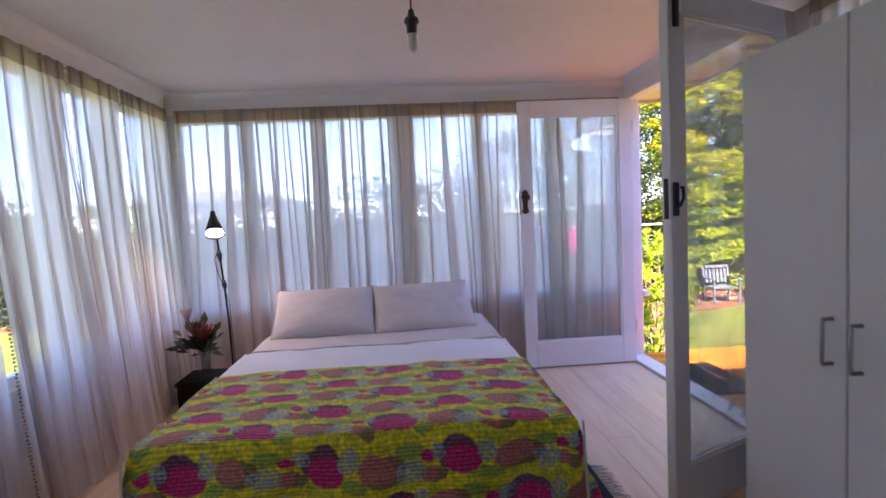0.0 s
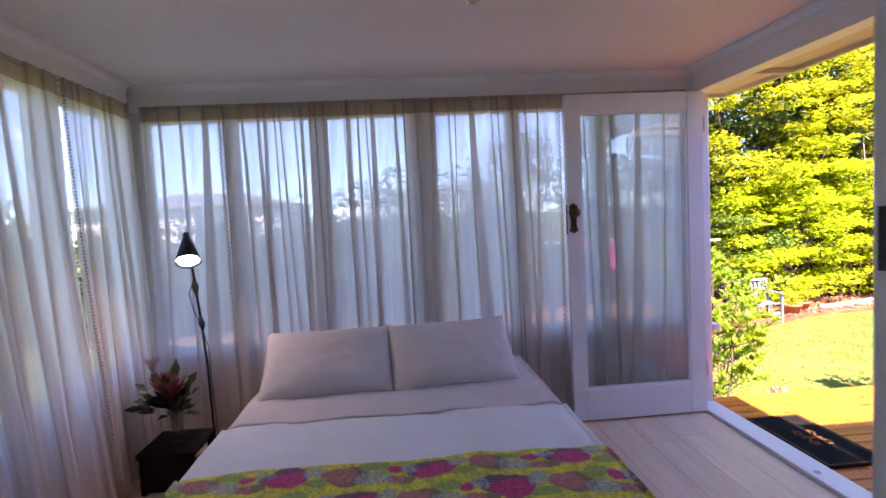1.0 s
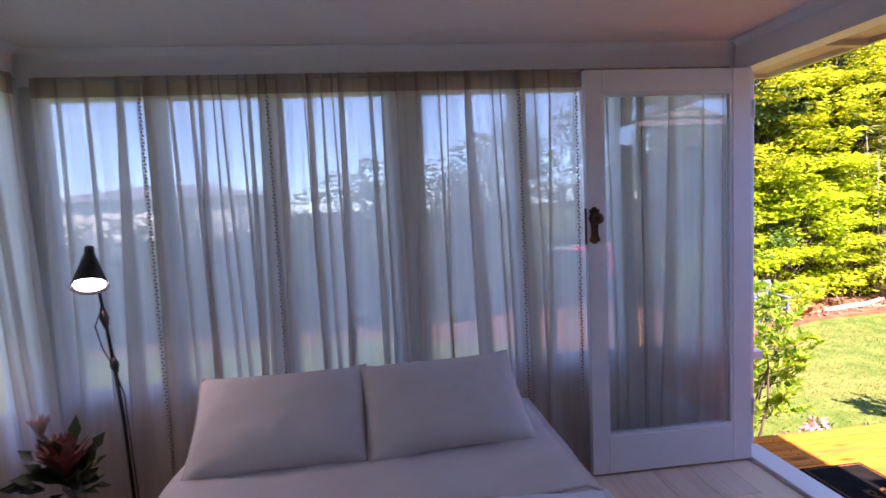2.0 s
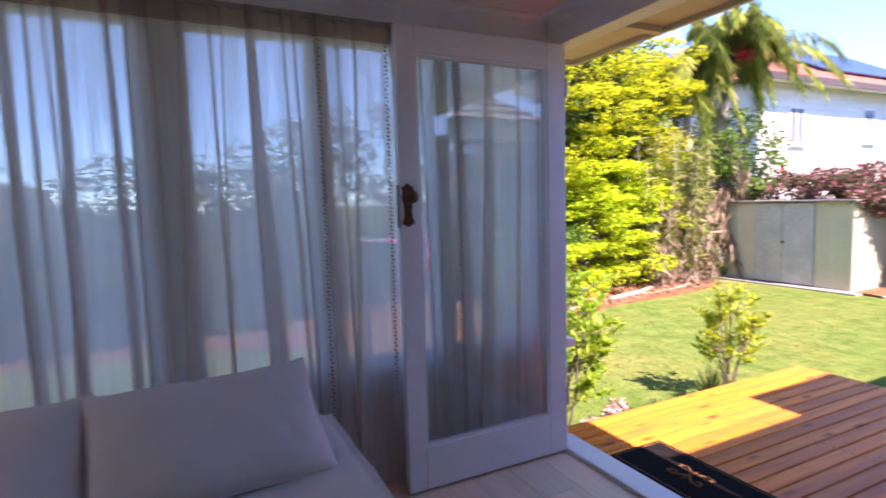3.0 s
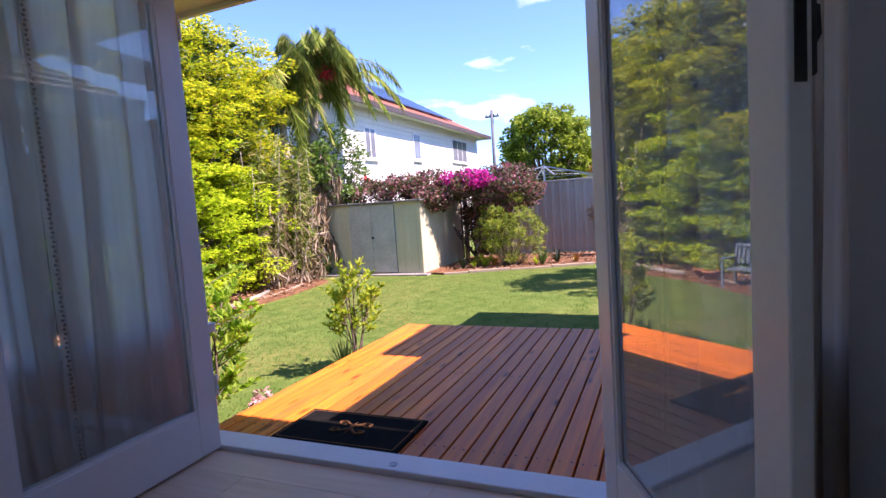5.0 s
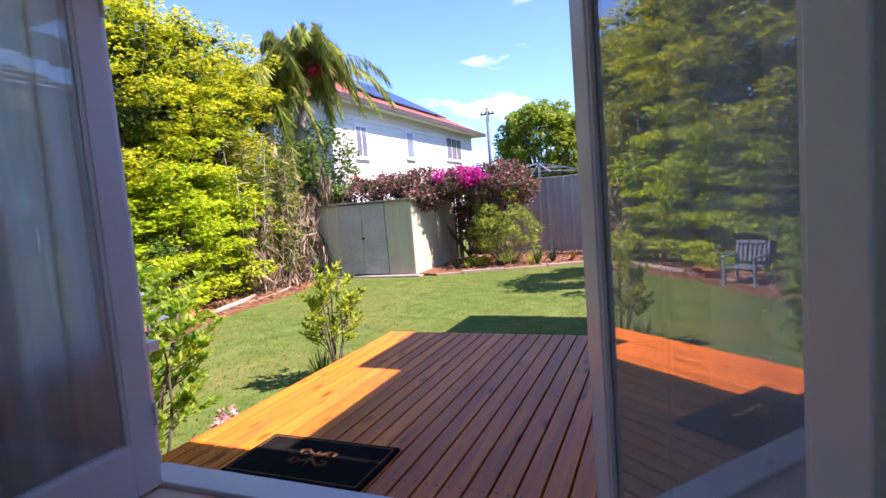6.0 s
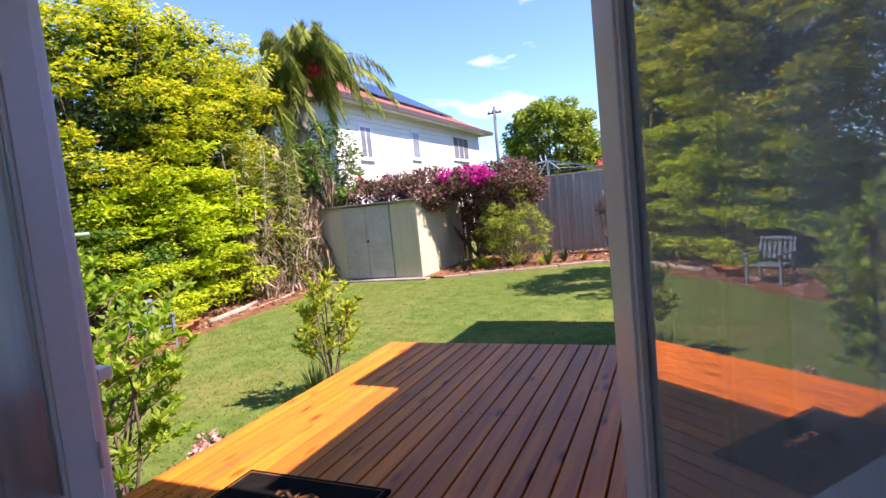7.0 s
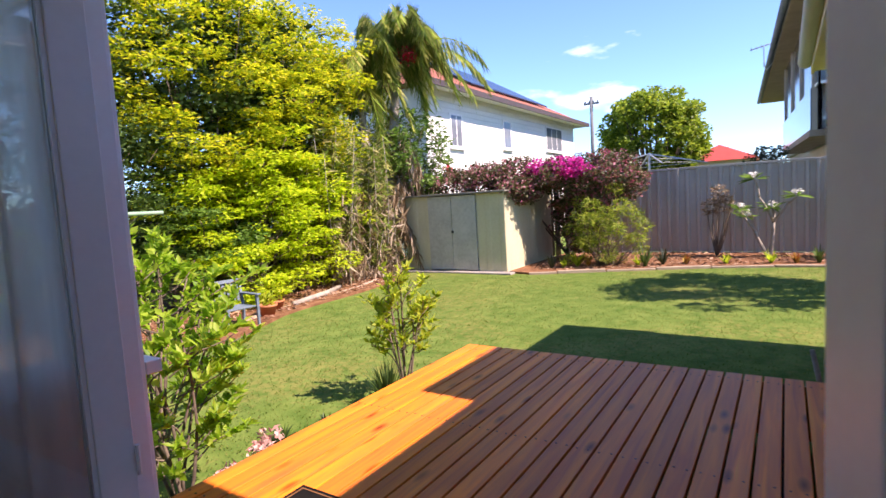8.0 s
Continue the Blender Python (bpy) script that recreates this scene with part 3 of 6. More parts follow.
north = lambda a, d: (a, 3.865 - d)
west = lambda a, d: (X0 + 0.055 + d, a)
east = lambda a, d: (X1 - 0.045 - d, a)
SHEERS = "sheer off-white voile curtain gathered on a wire"
TRAIL = "sheer off-white voile curtain trailing into the room"
for n, (p, q) in enumerate(((X0 + 0.08, -0.99), (-1.0, -0.43), (-0.46, 0.16), (0.14, 0.77), (0.74, 1.06))):
    curtain("curtain", p, q, north, 0.03, 3 + 2 * n, label=SHEERS, braid=n != 2)
curtain("curtain", 1.05, 1.40, north, 0.03, 17, label="sheer voile curtain behind the open glass door", braid=True)
curtain("curtain", 1.38, 1.90, north, 0.03, 14, label="sheer voile curtain behind the open glass door", braid=False)
for n, (p, q, t) in enumerate(((3.16, 3.80, 0.07), (2.66, 3.17, 0.11), (2.02, 2.66, 0.13), (1.30, 2.03, 0.10), (0.55, 1.31, 0.08), (-0.5, 0.56, 0.06), (-1.68, -0.5, 0.05))):
    curtain("curtain", p, q, west, 0.03, 30 + 3 * n, amp=0.013, inward=t, label=TRAIL if n < 4 else SHEERS, braid=n in (1, 3))
curtain("curtain", 0.62, 1.955, east, 0.03, 29, label="sheer voile curtain hanging behind the wardrobe", braid=False)


structure("trim_ledge_corner", one_box(2.087, 2.14, 3.93, Y1 + 0.19, 0.485, 0.53, bevel=0.004), PAINT, "white end of the outside window ledge")


# ---- glazed double doors ----
def door_leaf(name, hinge, angle, label, handed, width=0.872, glass=None):
    """A glazed leaf, built along +x from its hinge and turned by angle (degrees). handed: +1 or -1, the side of the handle face."""
    m = pose(hinge[0], hinge[1], 0, 0, 0, angle)
    d = thing(name, label, "door", (hinge[0], hinge[1], 0.01), kind="structure")
    W, H, T = width, 2.03, 0.02
    def bar(x0, x1, z0, z1):
        return one_box(x0, x1, -T, T, z0, z1, m, 0.004)
    part("hinge_stile", bar(0.0, 0.105, 0.012, H), PAINT, d)
    free = part("lock_stile", bar(W - 0.085, W, 0.012, H), PAINT, d)
    part("top_rail", bar(0.1052, W - 0.0852, H - 0.112, H), PAINT, d)
    part("bottom_rail", bar(0.1052, W - 0.0852, 0.012, 0.208), PAINT, d)
    g = part("pane", one_box(0.1045, W - 0.0845, -0.002, 0.002, 0.207, H - 0.111, m), glass or DOOR_GLASS, d)
    g.visible_shadow = False
    bead = bmesh.new()
    for s in (-1, 1):
        for x0, x1, z0, z1 in ((0.105, 0.117, 0.208, H - 0.112), (W - 0.097, W - 0.085, 0.208, H - 0.112), (0.117, W - 0.097, 0.208, 0.22), (0.117, W - 0.097, H - 0.124, H - 0.112)):
            box(bead, x0, x1, s * 0.004, s * 0.015, z0, z1, m)
    part("glazing_bead", bead, PAINT, d)
    for z in (0.25, 1.78):
        part("hinge", tube(bmesh.new(), [m @ Vector((-0.004, handed * 0.024, z)), m @ Vector((-0.004, handed * 0.024, z + 0.09))], 0.007, 8), PAINT, d)
    return d, free, m, W


LEAF = "white painted timber glass door standing open against the curtains"
left_leaf, left_stile, LM, LW = door_leaf("door_1", (1.945, 3.782), 180.2, LEAF, 1)
right_leaf, right_stile, RM, RW = door_leaf("door_2", (1.945, 2.09), 205.3, "white painted timber glass door swung open beside the wardrobe", 1, 0.866, HAZY_GLASS)


def ornate_handle(m, s, x, z, stile):
    """Cast plate with scrolled ends, a keyhole and a turned knob; s: the side of the leaf."""
    plate = bmesh.new()
    prof = [(0.000, -0.092), (0.012, -0.088), (0.021, -0.078), (0.027, -0.083), (0.028, -0.070), (0.021, -0.058), (0.018, -0.03), (0.020, 0.0), (0.024, 0.018), (0.030, 0.034), (0.026, 0.048), (0.022, 0.056), (0.028, 0.070), (0.026, 0.080), (0.018, 0.078), (0.010, 0.088), (0.0, 0.092)]
    outline = [(a, b) for a, b in prof] + [(-a, b) for a, b in prof[-2:0:-1]]
    lo = [plate.verts.new(m @ Vector((x + a, s * 0.0205, z + b))) for a, b in outline]
    hi = [plate.verts.new(m @ Vector((x + a * 0.86, s * 0.028, z + b * 0.95))) for a, b in outline]
    n = len(outline)
    for j in range(n):
        plate.faces.new((lo[j], lo[(j + 1) % n], hi[(j + 1) % n], hi[j]))
    plate.faces.new(hi)
    bmesh.ops.recalc_face_normals(plate, faces=plate.faces)
    p = part("handle_plate", plate, BRONZE, stile, "ornate aged bronze handle plate")
    axis = m.to_3x3() @ Vector((0, s, 0))
    to = axis.to_track_quat("Z", "Y").to_matrix().to_4x4()
    knob = lathe(bmesh.new(), (0, 0, 0), [(0.0, 0.0), (0.016, 0.0), (0.014, 0.006), (0.008, 0.012), (0.008, 0.026), (0.018, 0.031), (0.026, 0.040), (0.027, 0.048), (0.021, 0.056), (0.010, 0.060), (0.0, 0.061)], 18, Matrix.Translation(m @ Vector((x, s * 0.028, z + 0.034))) @ to)
    part("knob", knob, BRONZE, stile, "turned bronze door knob", True)
    part("keyhole", one_box(x - 0.003, x + 0.003, s * 0.0281, s * 0.0288, z - 0.045, z - 0.025, m), BLACKMETAL, stile)


ornate_handle(LM, 1, LW - 0.034, 1.285, left_stile)
part("rim_lock", one_box(LW + 0.0005, LW + 0.004, -0.011, 0.011, 1.19, 1.37, LM, 0.001), BRONZE, left_stile, "dark bronze lock face on the door edge")
part("lock_case", one_box(RW - 0.034, RW - 0.004, 0.0205, 0.032, 1.175, 1.30, RM, 0.005), BLACKMETAL, right_stile, "black rim lock case")
part("lock_lever", tube(bmesh.new(), [RM @ Vector((RW - 0.03, 0.0385, 1.28)), RM @ Vector((RW - 0.03, 0.048, 1.28)), RM @ Vector((RW - 0.03, 0.050, 1.24)), RM @ Vector((RW - 0.03, 0.033, 1.21))], 0.006, 8), BLACKMETAL, right_stile, smooth=True)
part("strike_plate", one_box(RW + 0.0005, RW + 0.004, -0.009, 0.009, 1.165, 1.315, RM, 0.001), BLACKMETAL, right_stile)
part("top_bolt", one_box(RW - 0.045, RW - 0.02, 0.0205, 0.034, 1.86, 2.028, RM, 0.003), BLACKMETAL, right_stile, "black sliding bolt")


# ---- bed ----
BX, BW, BY0, BY1, BTOP = 0.0, 0.72, 1.60, 3.72, 0.475
bed = thing("bed", "double bed made up with white sheets and a brown wooden base", "bed", (BX, 2.5, 0))
part("bed_base", one_box(BX - BW + 0.03, BX + BW - 0.03, BY0 + 0.05, BY1 - 0.02, 0.12, 0.26, bevel=0.012), BEDWOOD, bed)
for px in (BX - BW + 0.10, BX + BW - 0.06):
    for py in (BY0 + 0.14, BY1 - 0.12):
        part("leg", lathe(bmesh.new(), (px, py, 0.0), [(0.0, 0.0), (0.024, 0.0), (0.030, 0.04), (0.034, 0.13)], 14), BEDWOOD, bed, smooth=True)
part("mattress", one_box(BX - BW + 0.012, BX + BW - 0.012, BY0 + 0.02, BY1, 0.262, BTOP - 0.012, bevel=0.05), SHEET, bed, smooth=True)


def draped(name, y_from, y_to, drop, foot, lift, mat, parent=None, label="", seed=1, wrinkle=0.004, dens=70, ragged=0.0, flare=0.03):
    """A cloth over the bed from y_from (towards the pillows) down to y_to, hanging at both sides by drop and over the foot by foot."""
    bm = bmesh.new()
    uvl = bm.loops.layers.uv.new("UVMap")
    L, top, half = y_from - y_to, BTOP + lift, BW + lift
    nu, nv = int(dens * (2 * (half + drop))), int(dens * (L + foot))
    rows, st = [], {}
    for j in range(nv + 1):
        row = []
        for i in range(nu + 1):
            s, t = -half - drop + 2 * (half + drop) * i / nu, (L + foot) * j / nv
            t2 = t + ragged * math.sin(s * 9 + seed) * (1 - j / nv)
            dx, dy = max(abs(s) - half, 0), max(t2 - L, 0)
            n1 = noise.noise(Vector((s * 3.2, t * 3.2, seed))) + 0.5 * noise.noise(Vector((s * 9, t * 7, seed + 4)))
            fall = max(dx, dy)
            rnd = min(fall, 0.05) / 0.05
            fold = 0.022 * fall / 0.3 * math.sin((s if dy > dx else t) * 17 + seed + 2 * n1)
            sg = 1 if s > 0 else -1
            x = BX + (s if dx == 0 else sg * (half + flare * dx + 0.012 * rnd + (fold if dx >= dy else 0) + 0.12 * min(dx, dy)))
            y = (y_from - t2) if dy == 0 else y_to - flare * dy - 0.012 * rnd - (fold if dy > dx else 0) - 0.12 * min(dx, dy)
            z = top - 0.018 * rnd - max(0, fall - 0.02) * 0.97 + wrinkle * n1 * (1 - rnd * 0.5)
            edge = max(0.0, (abs(s) - half + 0.06) / 0.06) if dx == 0 else 0
            edge2 = max(0.0, (t2 - L + 0.06) / 0.06) if dy == 0 else 0
            z -= 0.012 * max(edge, edge2) ** 2
            v = bm.verts.new((x, y, max(z, 0.02)))
            st[v] = (s, t)
            row.append(v)
        rows.append(row)
    for j in range(nv):
        for i in range(nu):
            f = bm.faces.new((rows[j][i], rows[j + 1][i], rows[j + 1][i + 1], rows[j][i + 1]))
            for lp in f.loops:
                lp[uvl].uv = st[lp.vert]
    ob = part(name, bm, mat, parent, label, True)
    so = ob.modifiers.new("thick", "SOLIDIFY")
    so.thickness, so.offset = 0.005, 1.0
    return ob


draped("fitted_sheet", 3.70, 2.74, 0.16, 0.0, 0.002, LINEN, bed, "pale grey cotton sheet", 5, 0.010)
draped("top_sheet", 2.83, 2.33, 0.26, 0.0, 0.014, SHEET, bed, "white cotton top sheet folded back", 9, 0.009, ragged=0.015)
part("sheet_hem", tube(bmesh.new(), [(BX - BW - 0.012 + k * (2 * BW + 0.024) / 30, 2.832 + 0.012 * math.sin(k * 0.7) + 0.004 * (k % 3), BTOP + 0.020 - (0.02 if k in (0, 30) else 0)) for k in range(31)], 0.007, 6), LINEN, bed, "folded hem", True)
quilt = draped("quilt", 2.385, 1.60, 0.37, 0.42, 0.022, QUILT, None, "", 2, 0.011, ragged=0.01, dens=80)
tagged(quilt, "chartreuse stitched quilt with magenta and coral blossoms on the bed", "quilt")
for sg in (-1, 1):
    part("piping", tube(bmesh.new(), [(BX + sg * (BW + 0.045), 1.555 - 0.05 * q, BTOP + 0.02 - 0.40 * q) for q in [j / 12 for j in range(13)]], 0.0045, 6), PIPING, quilt, smooth=True)


def pillow(x0, x1, y, z, tilt, turn, seed):
    w, h, d = (x1 - x0) / 2, 0.225, 0.075
    m = pose((x0 + x1) / 2, y, z, tilt, 0, turn)
    rng = random.Random(seed)
    bm = bmesh.new()
    n, mm = 34, 24
    def pt(u, v, side):
        e = (1 - abs(u) ** 3.2) * (1 - abs(v) ** 3.2)
        th = d * max(e, 0) ** 0.55 * (1 + 0.10 * noise.noise(Vector((u * 2 + seed, v * 2, 1))) - 0.10 * u * u)
        pinch = 1 - 0.045 * (1 - v * v) * abs(u) ** 6
        pinch2 = 1 - 0.085 * (1 - u * u) * abs(v) ** 6
        wr = 0.004 * noise.noise(Vector((u * 7, v * 7, seed))) + side * 0.007 * abs(noise.noise(Vector((u * 3.1 + v * 1.4, v * 2.6 - u, seed * 2))))
        return m @ Vector((u * w * pinch, v * h * pinch2, side * th + wr + 0.02 * v * u * u))
    top = [[bm.verts.new(pt(-1 + 2 * i / n, -1 + 2 * j / mm, 1)) for i in range(n + 1)] for j in range(mm + 1)]
    bot = [[top[j][i] if i in (0, n) or j in (0, mm) else bm.verts.new(pt(-1 + 2 * i / n, -1 + 2 * j / mm, -1)) for i in range(n + 1)] for j in range(mm + 1)]
    for j in range(mm):
        for i in range(n):
            bm.faces.new((top[j][i], top[j][i + 1], top[j + 1][i + 1], top[j + 1][i]))
            bm.faces.new((bot[j][i], bot[j + 1][i], bot[j + 1][i + 1], bot[j][i + 1]))
    me = mesh_of("pillow", bm, LINEN, True)
    ob = tagged(new("pillow", me), "plump pillow in a grey-beige linen case leaning at the bed head", "pillow", "pillows on the bed")
    seam = [pt(-1 + 2 * q, -1, 0) for q in [j / 16 for j in range(17)]] + [pt(1, -1 + 2 * q, 0) for q in [j / 12 for j in range(1, 13)]] + [pt(1 - 2 * q, 1, 0) for q in [j / 16 for j in range(1, 17)]] + [pt(-1, 1 - 2 * q, 0) for q in [j / 12 for j in range(1, 13)]]
    part("seam", tube(bmesh.new(), seam, 0.0035, 6), LINEN, ob, smooth=True)
    return ob


pillow(-0.70, -0.022, 3.36, 0.605, 33, 2, 3)
pillow(-0.048, 0.63, 3.39, 0.605, 33, 6, 7)

# ---- bedside ----
stand = thing("nightstand", "low black-stained wooden bedside stool in the corner", "nightstand", (-1.20, 3.48, 0))
part("tabletop", one_box(-1.335, -1.045, 3.28, 3.60, 0.19, 0.215, bevel=0.004), DARKWOOD, stand)
for px in (-1.325, -1.085):
    for py in (3.29, 3.56):
        part("leg", one_box(px, px + 0.03, py, py + 0.03, 0, 0.19, bevel=0.002), DARKWOOD, stand)
part("panel", one_box(-1.294, -1.086, 3.295, 3.31, 0.01, 0.188), DARKWOOD, stand)

lamp = thing("floor_lamp", "slim black metal reading lamp with a lit cone shade", "lamp", (-1.06, 3.70, 0))
part("base", lathe(bmesh.new(), (-1.10, 3.70, 0), [(0, 0), (0.11, 0), (0.11, 0.012), (0.02, 0.02), (0, 0.02)], 24), BLACKMETAL, lamp, smooth=True)
part("pole", tube(bmesh.new(), [(-1.09, 3.70, 0.015), (-1.092, 3.67, 0.55), (-1.098, 3.645, 0.80)], 0.008, 8), BLACKMETAL, lamp, smooth=True)
part("arm", tube(bmesh.new(), [(-1.098, 3.645, 0.80), (-1.118, 3.60, 1.26)], 0.0075, 8), BLACKMETAL, lamp, smooth=True)
for a, b in (((-1.094, 3.648, 0.765), (-1.100, 3.643, 0.835)), ((-1.106, 3.628, 0.965), (-1.110, 3.619, 1.055))):
    mid = tuple((p + q) / 2 for p, q in zip(a, b))
    part("joint", tube(bmesh.new(), [a, mid, b], [0.009, 0.019, 0.009], 10), BLACKMETAL, lamp, smooth=True)
axis = Vector((0.05, -0.13, -0.19)).normalized()
to = axis.to_track_quat("Z", "Y").to_matrix().to_4x4()
apex = Vector((-1.12, 3.585, 1.31))
shade = part("shade", lathe(bmesh.new(), (0, 0, 0), [(0.0, 0.0), (0.017, 0.0), (0.019, 0.03), (0.024, 0.045), (0.066, 0.185), (0.064, 0.185), (0.021, 0.05), (0.0, 0.045)], 28, Matrix.Translation(apex) @ to), BLACKMETAL, lamp, "black conical shade", True)
part("bulb", lathe(bmesh.new(), (0, 0, 0), [(0.0, 0.15), (0.03, 0.155), (0.050, 0.168), (0.052, 0.176), (0.03, 0.182), (0.0, 0.184)], 20, Matrix.Translation(apex) @ to), BULB, shade, "glowing white bulb", True)
part("cable", tube(bmesh.new(), [(-1.11, 3.60, 1.04), (-1.135, 3.60, 0.98), (-1.125, 3.62, 0.88), (-1.10, 3.645, 0.79), (-1.075, 3.66, 0.66), (-1.08, 3.68, 0.5), (-1.07, 3.70, 0.03)], 0.003, 6), BLACKMETAL, lamp, smooth=True)

vase = thing("vase", "clear glass vase of proteas with dark leaves on the black stool", "vase of flowers", (-1.25, 3.46, 0.215))
body = part("body", lathe(bmesh.new(), (-1.19, 3.45, 0.216), [(0.0, 0.0), (0.034, 0.0), (0.030, 0.06), (0.032, 0.13), (0.045, 0.165), (0.043, 0.165), (0.029, 0.13), (0.027, 0.06), (0.03, 0.006), (0.0, 0.006)], 22), VASE, vase, smooth=True)
stems = bmesh.new()
for tx, ty, tz in ((-1.275, 3.43, 0.60), (-1.19, 3.40, 0.50), (-1.155, 3.47, 0.46), (-1.255, 3.49, 0.47)):
    tube(stems, [(-1.19, 3.45, 0.225), (-1.193, 3.45, 0.34), (tx, ty, tz)], 0.005, 6)
part("stem_bunch", stems, DARKLEAF, vase, smooth=True)


def flower_head(at, size, mat, opening, seed):
    rng = np.random.default_rng(seed)
    k = 46
    ang, ring = rng.uniform(0, 6.28, k), rng.uniform(0.25, 1, k)
    way = np.stack([np.cos(ang) * ring * opening, np.sin(ang) * ring * opening, np.ones(k)], axis=1)
    cen = np.array(at) + way / np.linalg.norm(way, axis=1, keepdims=True) * size * 0.5
    v, f = leaf_arrays(cen, way, np.stack([-np.cos(ang), -np.sin(ang), 0.2 * np.ones(k)], axis=1), size, size * 0.24, rng, 0.2)
    from_arrays("flower_head", v, f, mat, vase)


flower_head((-1.28, 3.425, 0.58), 0.10, PALEPETAL, 0.35, 1)
flower_head((-1.18, 3.39, 0.445), 0.155, PETAL, 0.75, 2)
flower_head((-1.245, 3.46, 0.46), 0.13, PETAL, 0.6, 4)
rng = np.random.default_rng(6)
cen = np.array([-1.20, 3.43, 0.45]) + rng.normal(size=(60, 3)) * np.array([0.07, 0.05, 0.045])
way = (cen - np.array([-1.195, 3.45, 0.36]))
v, f = leaf_arrays(cen, way, np.tile([0.1, -0.4, 0.8], (60, 1)), 0.105, 0.046, rng, 0.3)
from_arrays("foliage", v, f, DARKLEAF, vase)

# ---- pendant ----
pend = thing("pendant_light", "bare unlit bulb in a black holder hanging on a black cord", "pendant light", (0.255, 1.86, CEILING))
part("cord", tube(bmesh.new(), [(0.255, 1.86, CEILING), (0.256, 1.86, 2.08), (0.255, 1.86, 1.985)], 0.0035, 6), BLACKMETAL, pend)
part("holder", lathe(bmesh.new(), (0.255, 1.86, 1.905), [(0.0, 0.0), (0.019, 0.0), (0.021, 0.03), (0.029, 0.042), (0.027, 0.055), (0.014, 0.066), (0.011, 0.085), (0.005, 0.092), (0.0, 0.092)], 20), BLACKMETAL, pend, smooth=True)
part("bulb", lathe(bmesh.new(), (0.255, 1.86, 1.835), [(0.0, 0.0), (0.012, 0.003), (0.0185, 0.014), (0.0185, 0.04), (0.016, 0.072), (0.0, 0.073)], 18), OPAL, pend, "white frosted bulb", True)
part("ceiling_rose", lathe(bmesh.new(), (0.255, 1.86, CEILING - 0.03), [(0.0, 0.0), (0.025, 0.002), (0.045, 0.015), (0.05, 0.0295), (0.0, 0.0295)], 20), PAINT, pend, smooth=True)

# ---- wardrobe ----
WX0, WX1, WY0, WY1, WH = 1.30, 1.86, 0.66, 1.48, 1.675
ward = thing("wardrobe", "plain white melamine two-door wardrobe", "wardrobe", (1.6, 1.0, 0))
part("carcass", one_box(WX0 + 0.019, WX1, WY0, WY1, 0.0, WH, bevel=0.002), WARDROBE, ward)
for y0, y1, hy in ((WY0, 1.068, 1.026), (1.072, WY1, 1.117)):
    d = part("door", one_box(WX0, WX0 + 0.018, y0 + 0.001, y1 - 0.001, 0.06, WH - 0.002, bevel=0.0015), WARDROBE, ward)
    part("handle", tube(bmesh.new(), [(WX0 - 0.0005, hy, 0.78), (WX0 - 0.028, hy, 0.78), (WX0 - 0.030, hy, 0.785), (WX0 - 0.030, hy, 0.895), (WX0 - 0.028, hy, 0.90), (WX0 - 0.0005, hy, 0.90)], 0.0055, 8), STEEL, d, "brushed steel bow handle", True)

# ---- rug ----
rug = thing("rug", "flat woven rug with black border and pale fringe under the bed", "rug", (0.6, 1.6, 0))
part("field", one_box(0.22, 0.93, 0.95, 2.14, 0.002, 0.010), RUGPALE, rug)
for x0, x1, y0, y1 in ((0.22, 1.0, 2.14, 2.21), (0.22, 1.0, 0.88, 0.95), (0.93, 1.0, 0.95, 2.14)):
    part("border", one_box(x0, x1, y0, y1, 0.002, 0.011), RUGDARK, rug, "black border")
rng = random.Random(4)
fr = bmesh.new()
for q in range(90):
    y = 0.90 + 1.29 * q / 89
    tube(fr, [(1.0, y, 0.006), (1.035, y + rng.uniform(-0.008, 0.008), 0.007), (1.07 + rng.uniform(-0.015, 0.01), y + rng.uniform(-0.02, 0.02), 0.004)], [0.003, 0.0025, 0.0015], 4)
part("fringe", fr, RUGPALE, rug)

# ---- outside: materials ----
def turf(name):
    """Mown grass: fine tufts in two greens, with worn straw-coloured patches."""
    m = surface(name, (0.050, 0.104, 0.015), (0.145, 0.196, 0.044), 0.95, scale=5.0, fine=80, bump=0.9, spec=0.1)
    n, l = m.node_tree.nodes, m.node_tree.links
    b = n["Principled BSDF"]
    green = b.inputs["Base Color"].links[0].from_socket
    tc, big, small = n.new("ShaderNodeTexCoord"), n.new("ShaderNodeTexNoise"), n.new("ShaderNodeTexNoise")
    big.inputs["Scale"].default_value, big.inputs["Detail"].default_value = 0.8, 4
    small.inputs["Scale"].default_value, small.inputs["Detail"].default_value = 14.0, 5
    both, mr, mix = n.new("ShaderNodeMath"), n.new("ShaderNodeMapRange"), n.new("ShaderNodeMix")
    both.operation = "MULTIPLY"
    mr.inputs["From Min"].default_value, mr.inputs["From Max"].default_value, mr.inputs["To Max"].default_value = 0.25, 0.40, 0.50
    mix.data_type = "RGBA"
    mix.inputs["B"].default_value = (0.23, 0.19, 0.06, 1)
    l.new(tc.outputs["Object"], big.inputs["Vector"])
    l.new(tc.outputs["Object"], small.inputs["Vector"])
    l.new(big.outputs["Fac"], both.inputs[0])
    l.new(small.outputs["Fac"], both.inputs[1])
    l.new(both.outputs[0], mr.inputs["Value"])
    l.new(mr.outputs["Result"], mix.inputs["Factor"])
    l.new(green, mix.inputs["A"])
    l.new(mix.outputs["Result"], b.inputs["Base Color"])
    return m


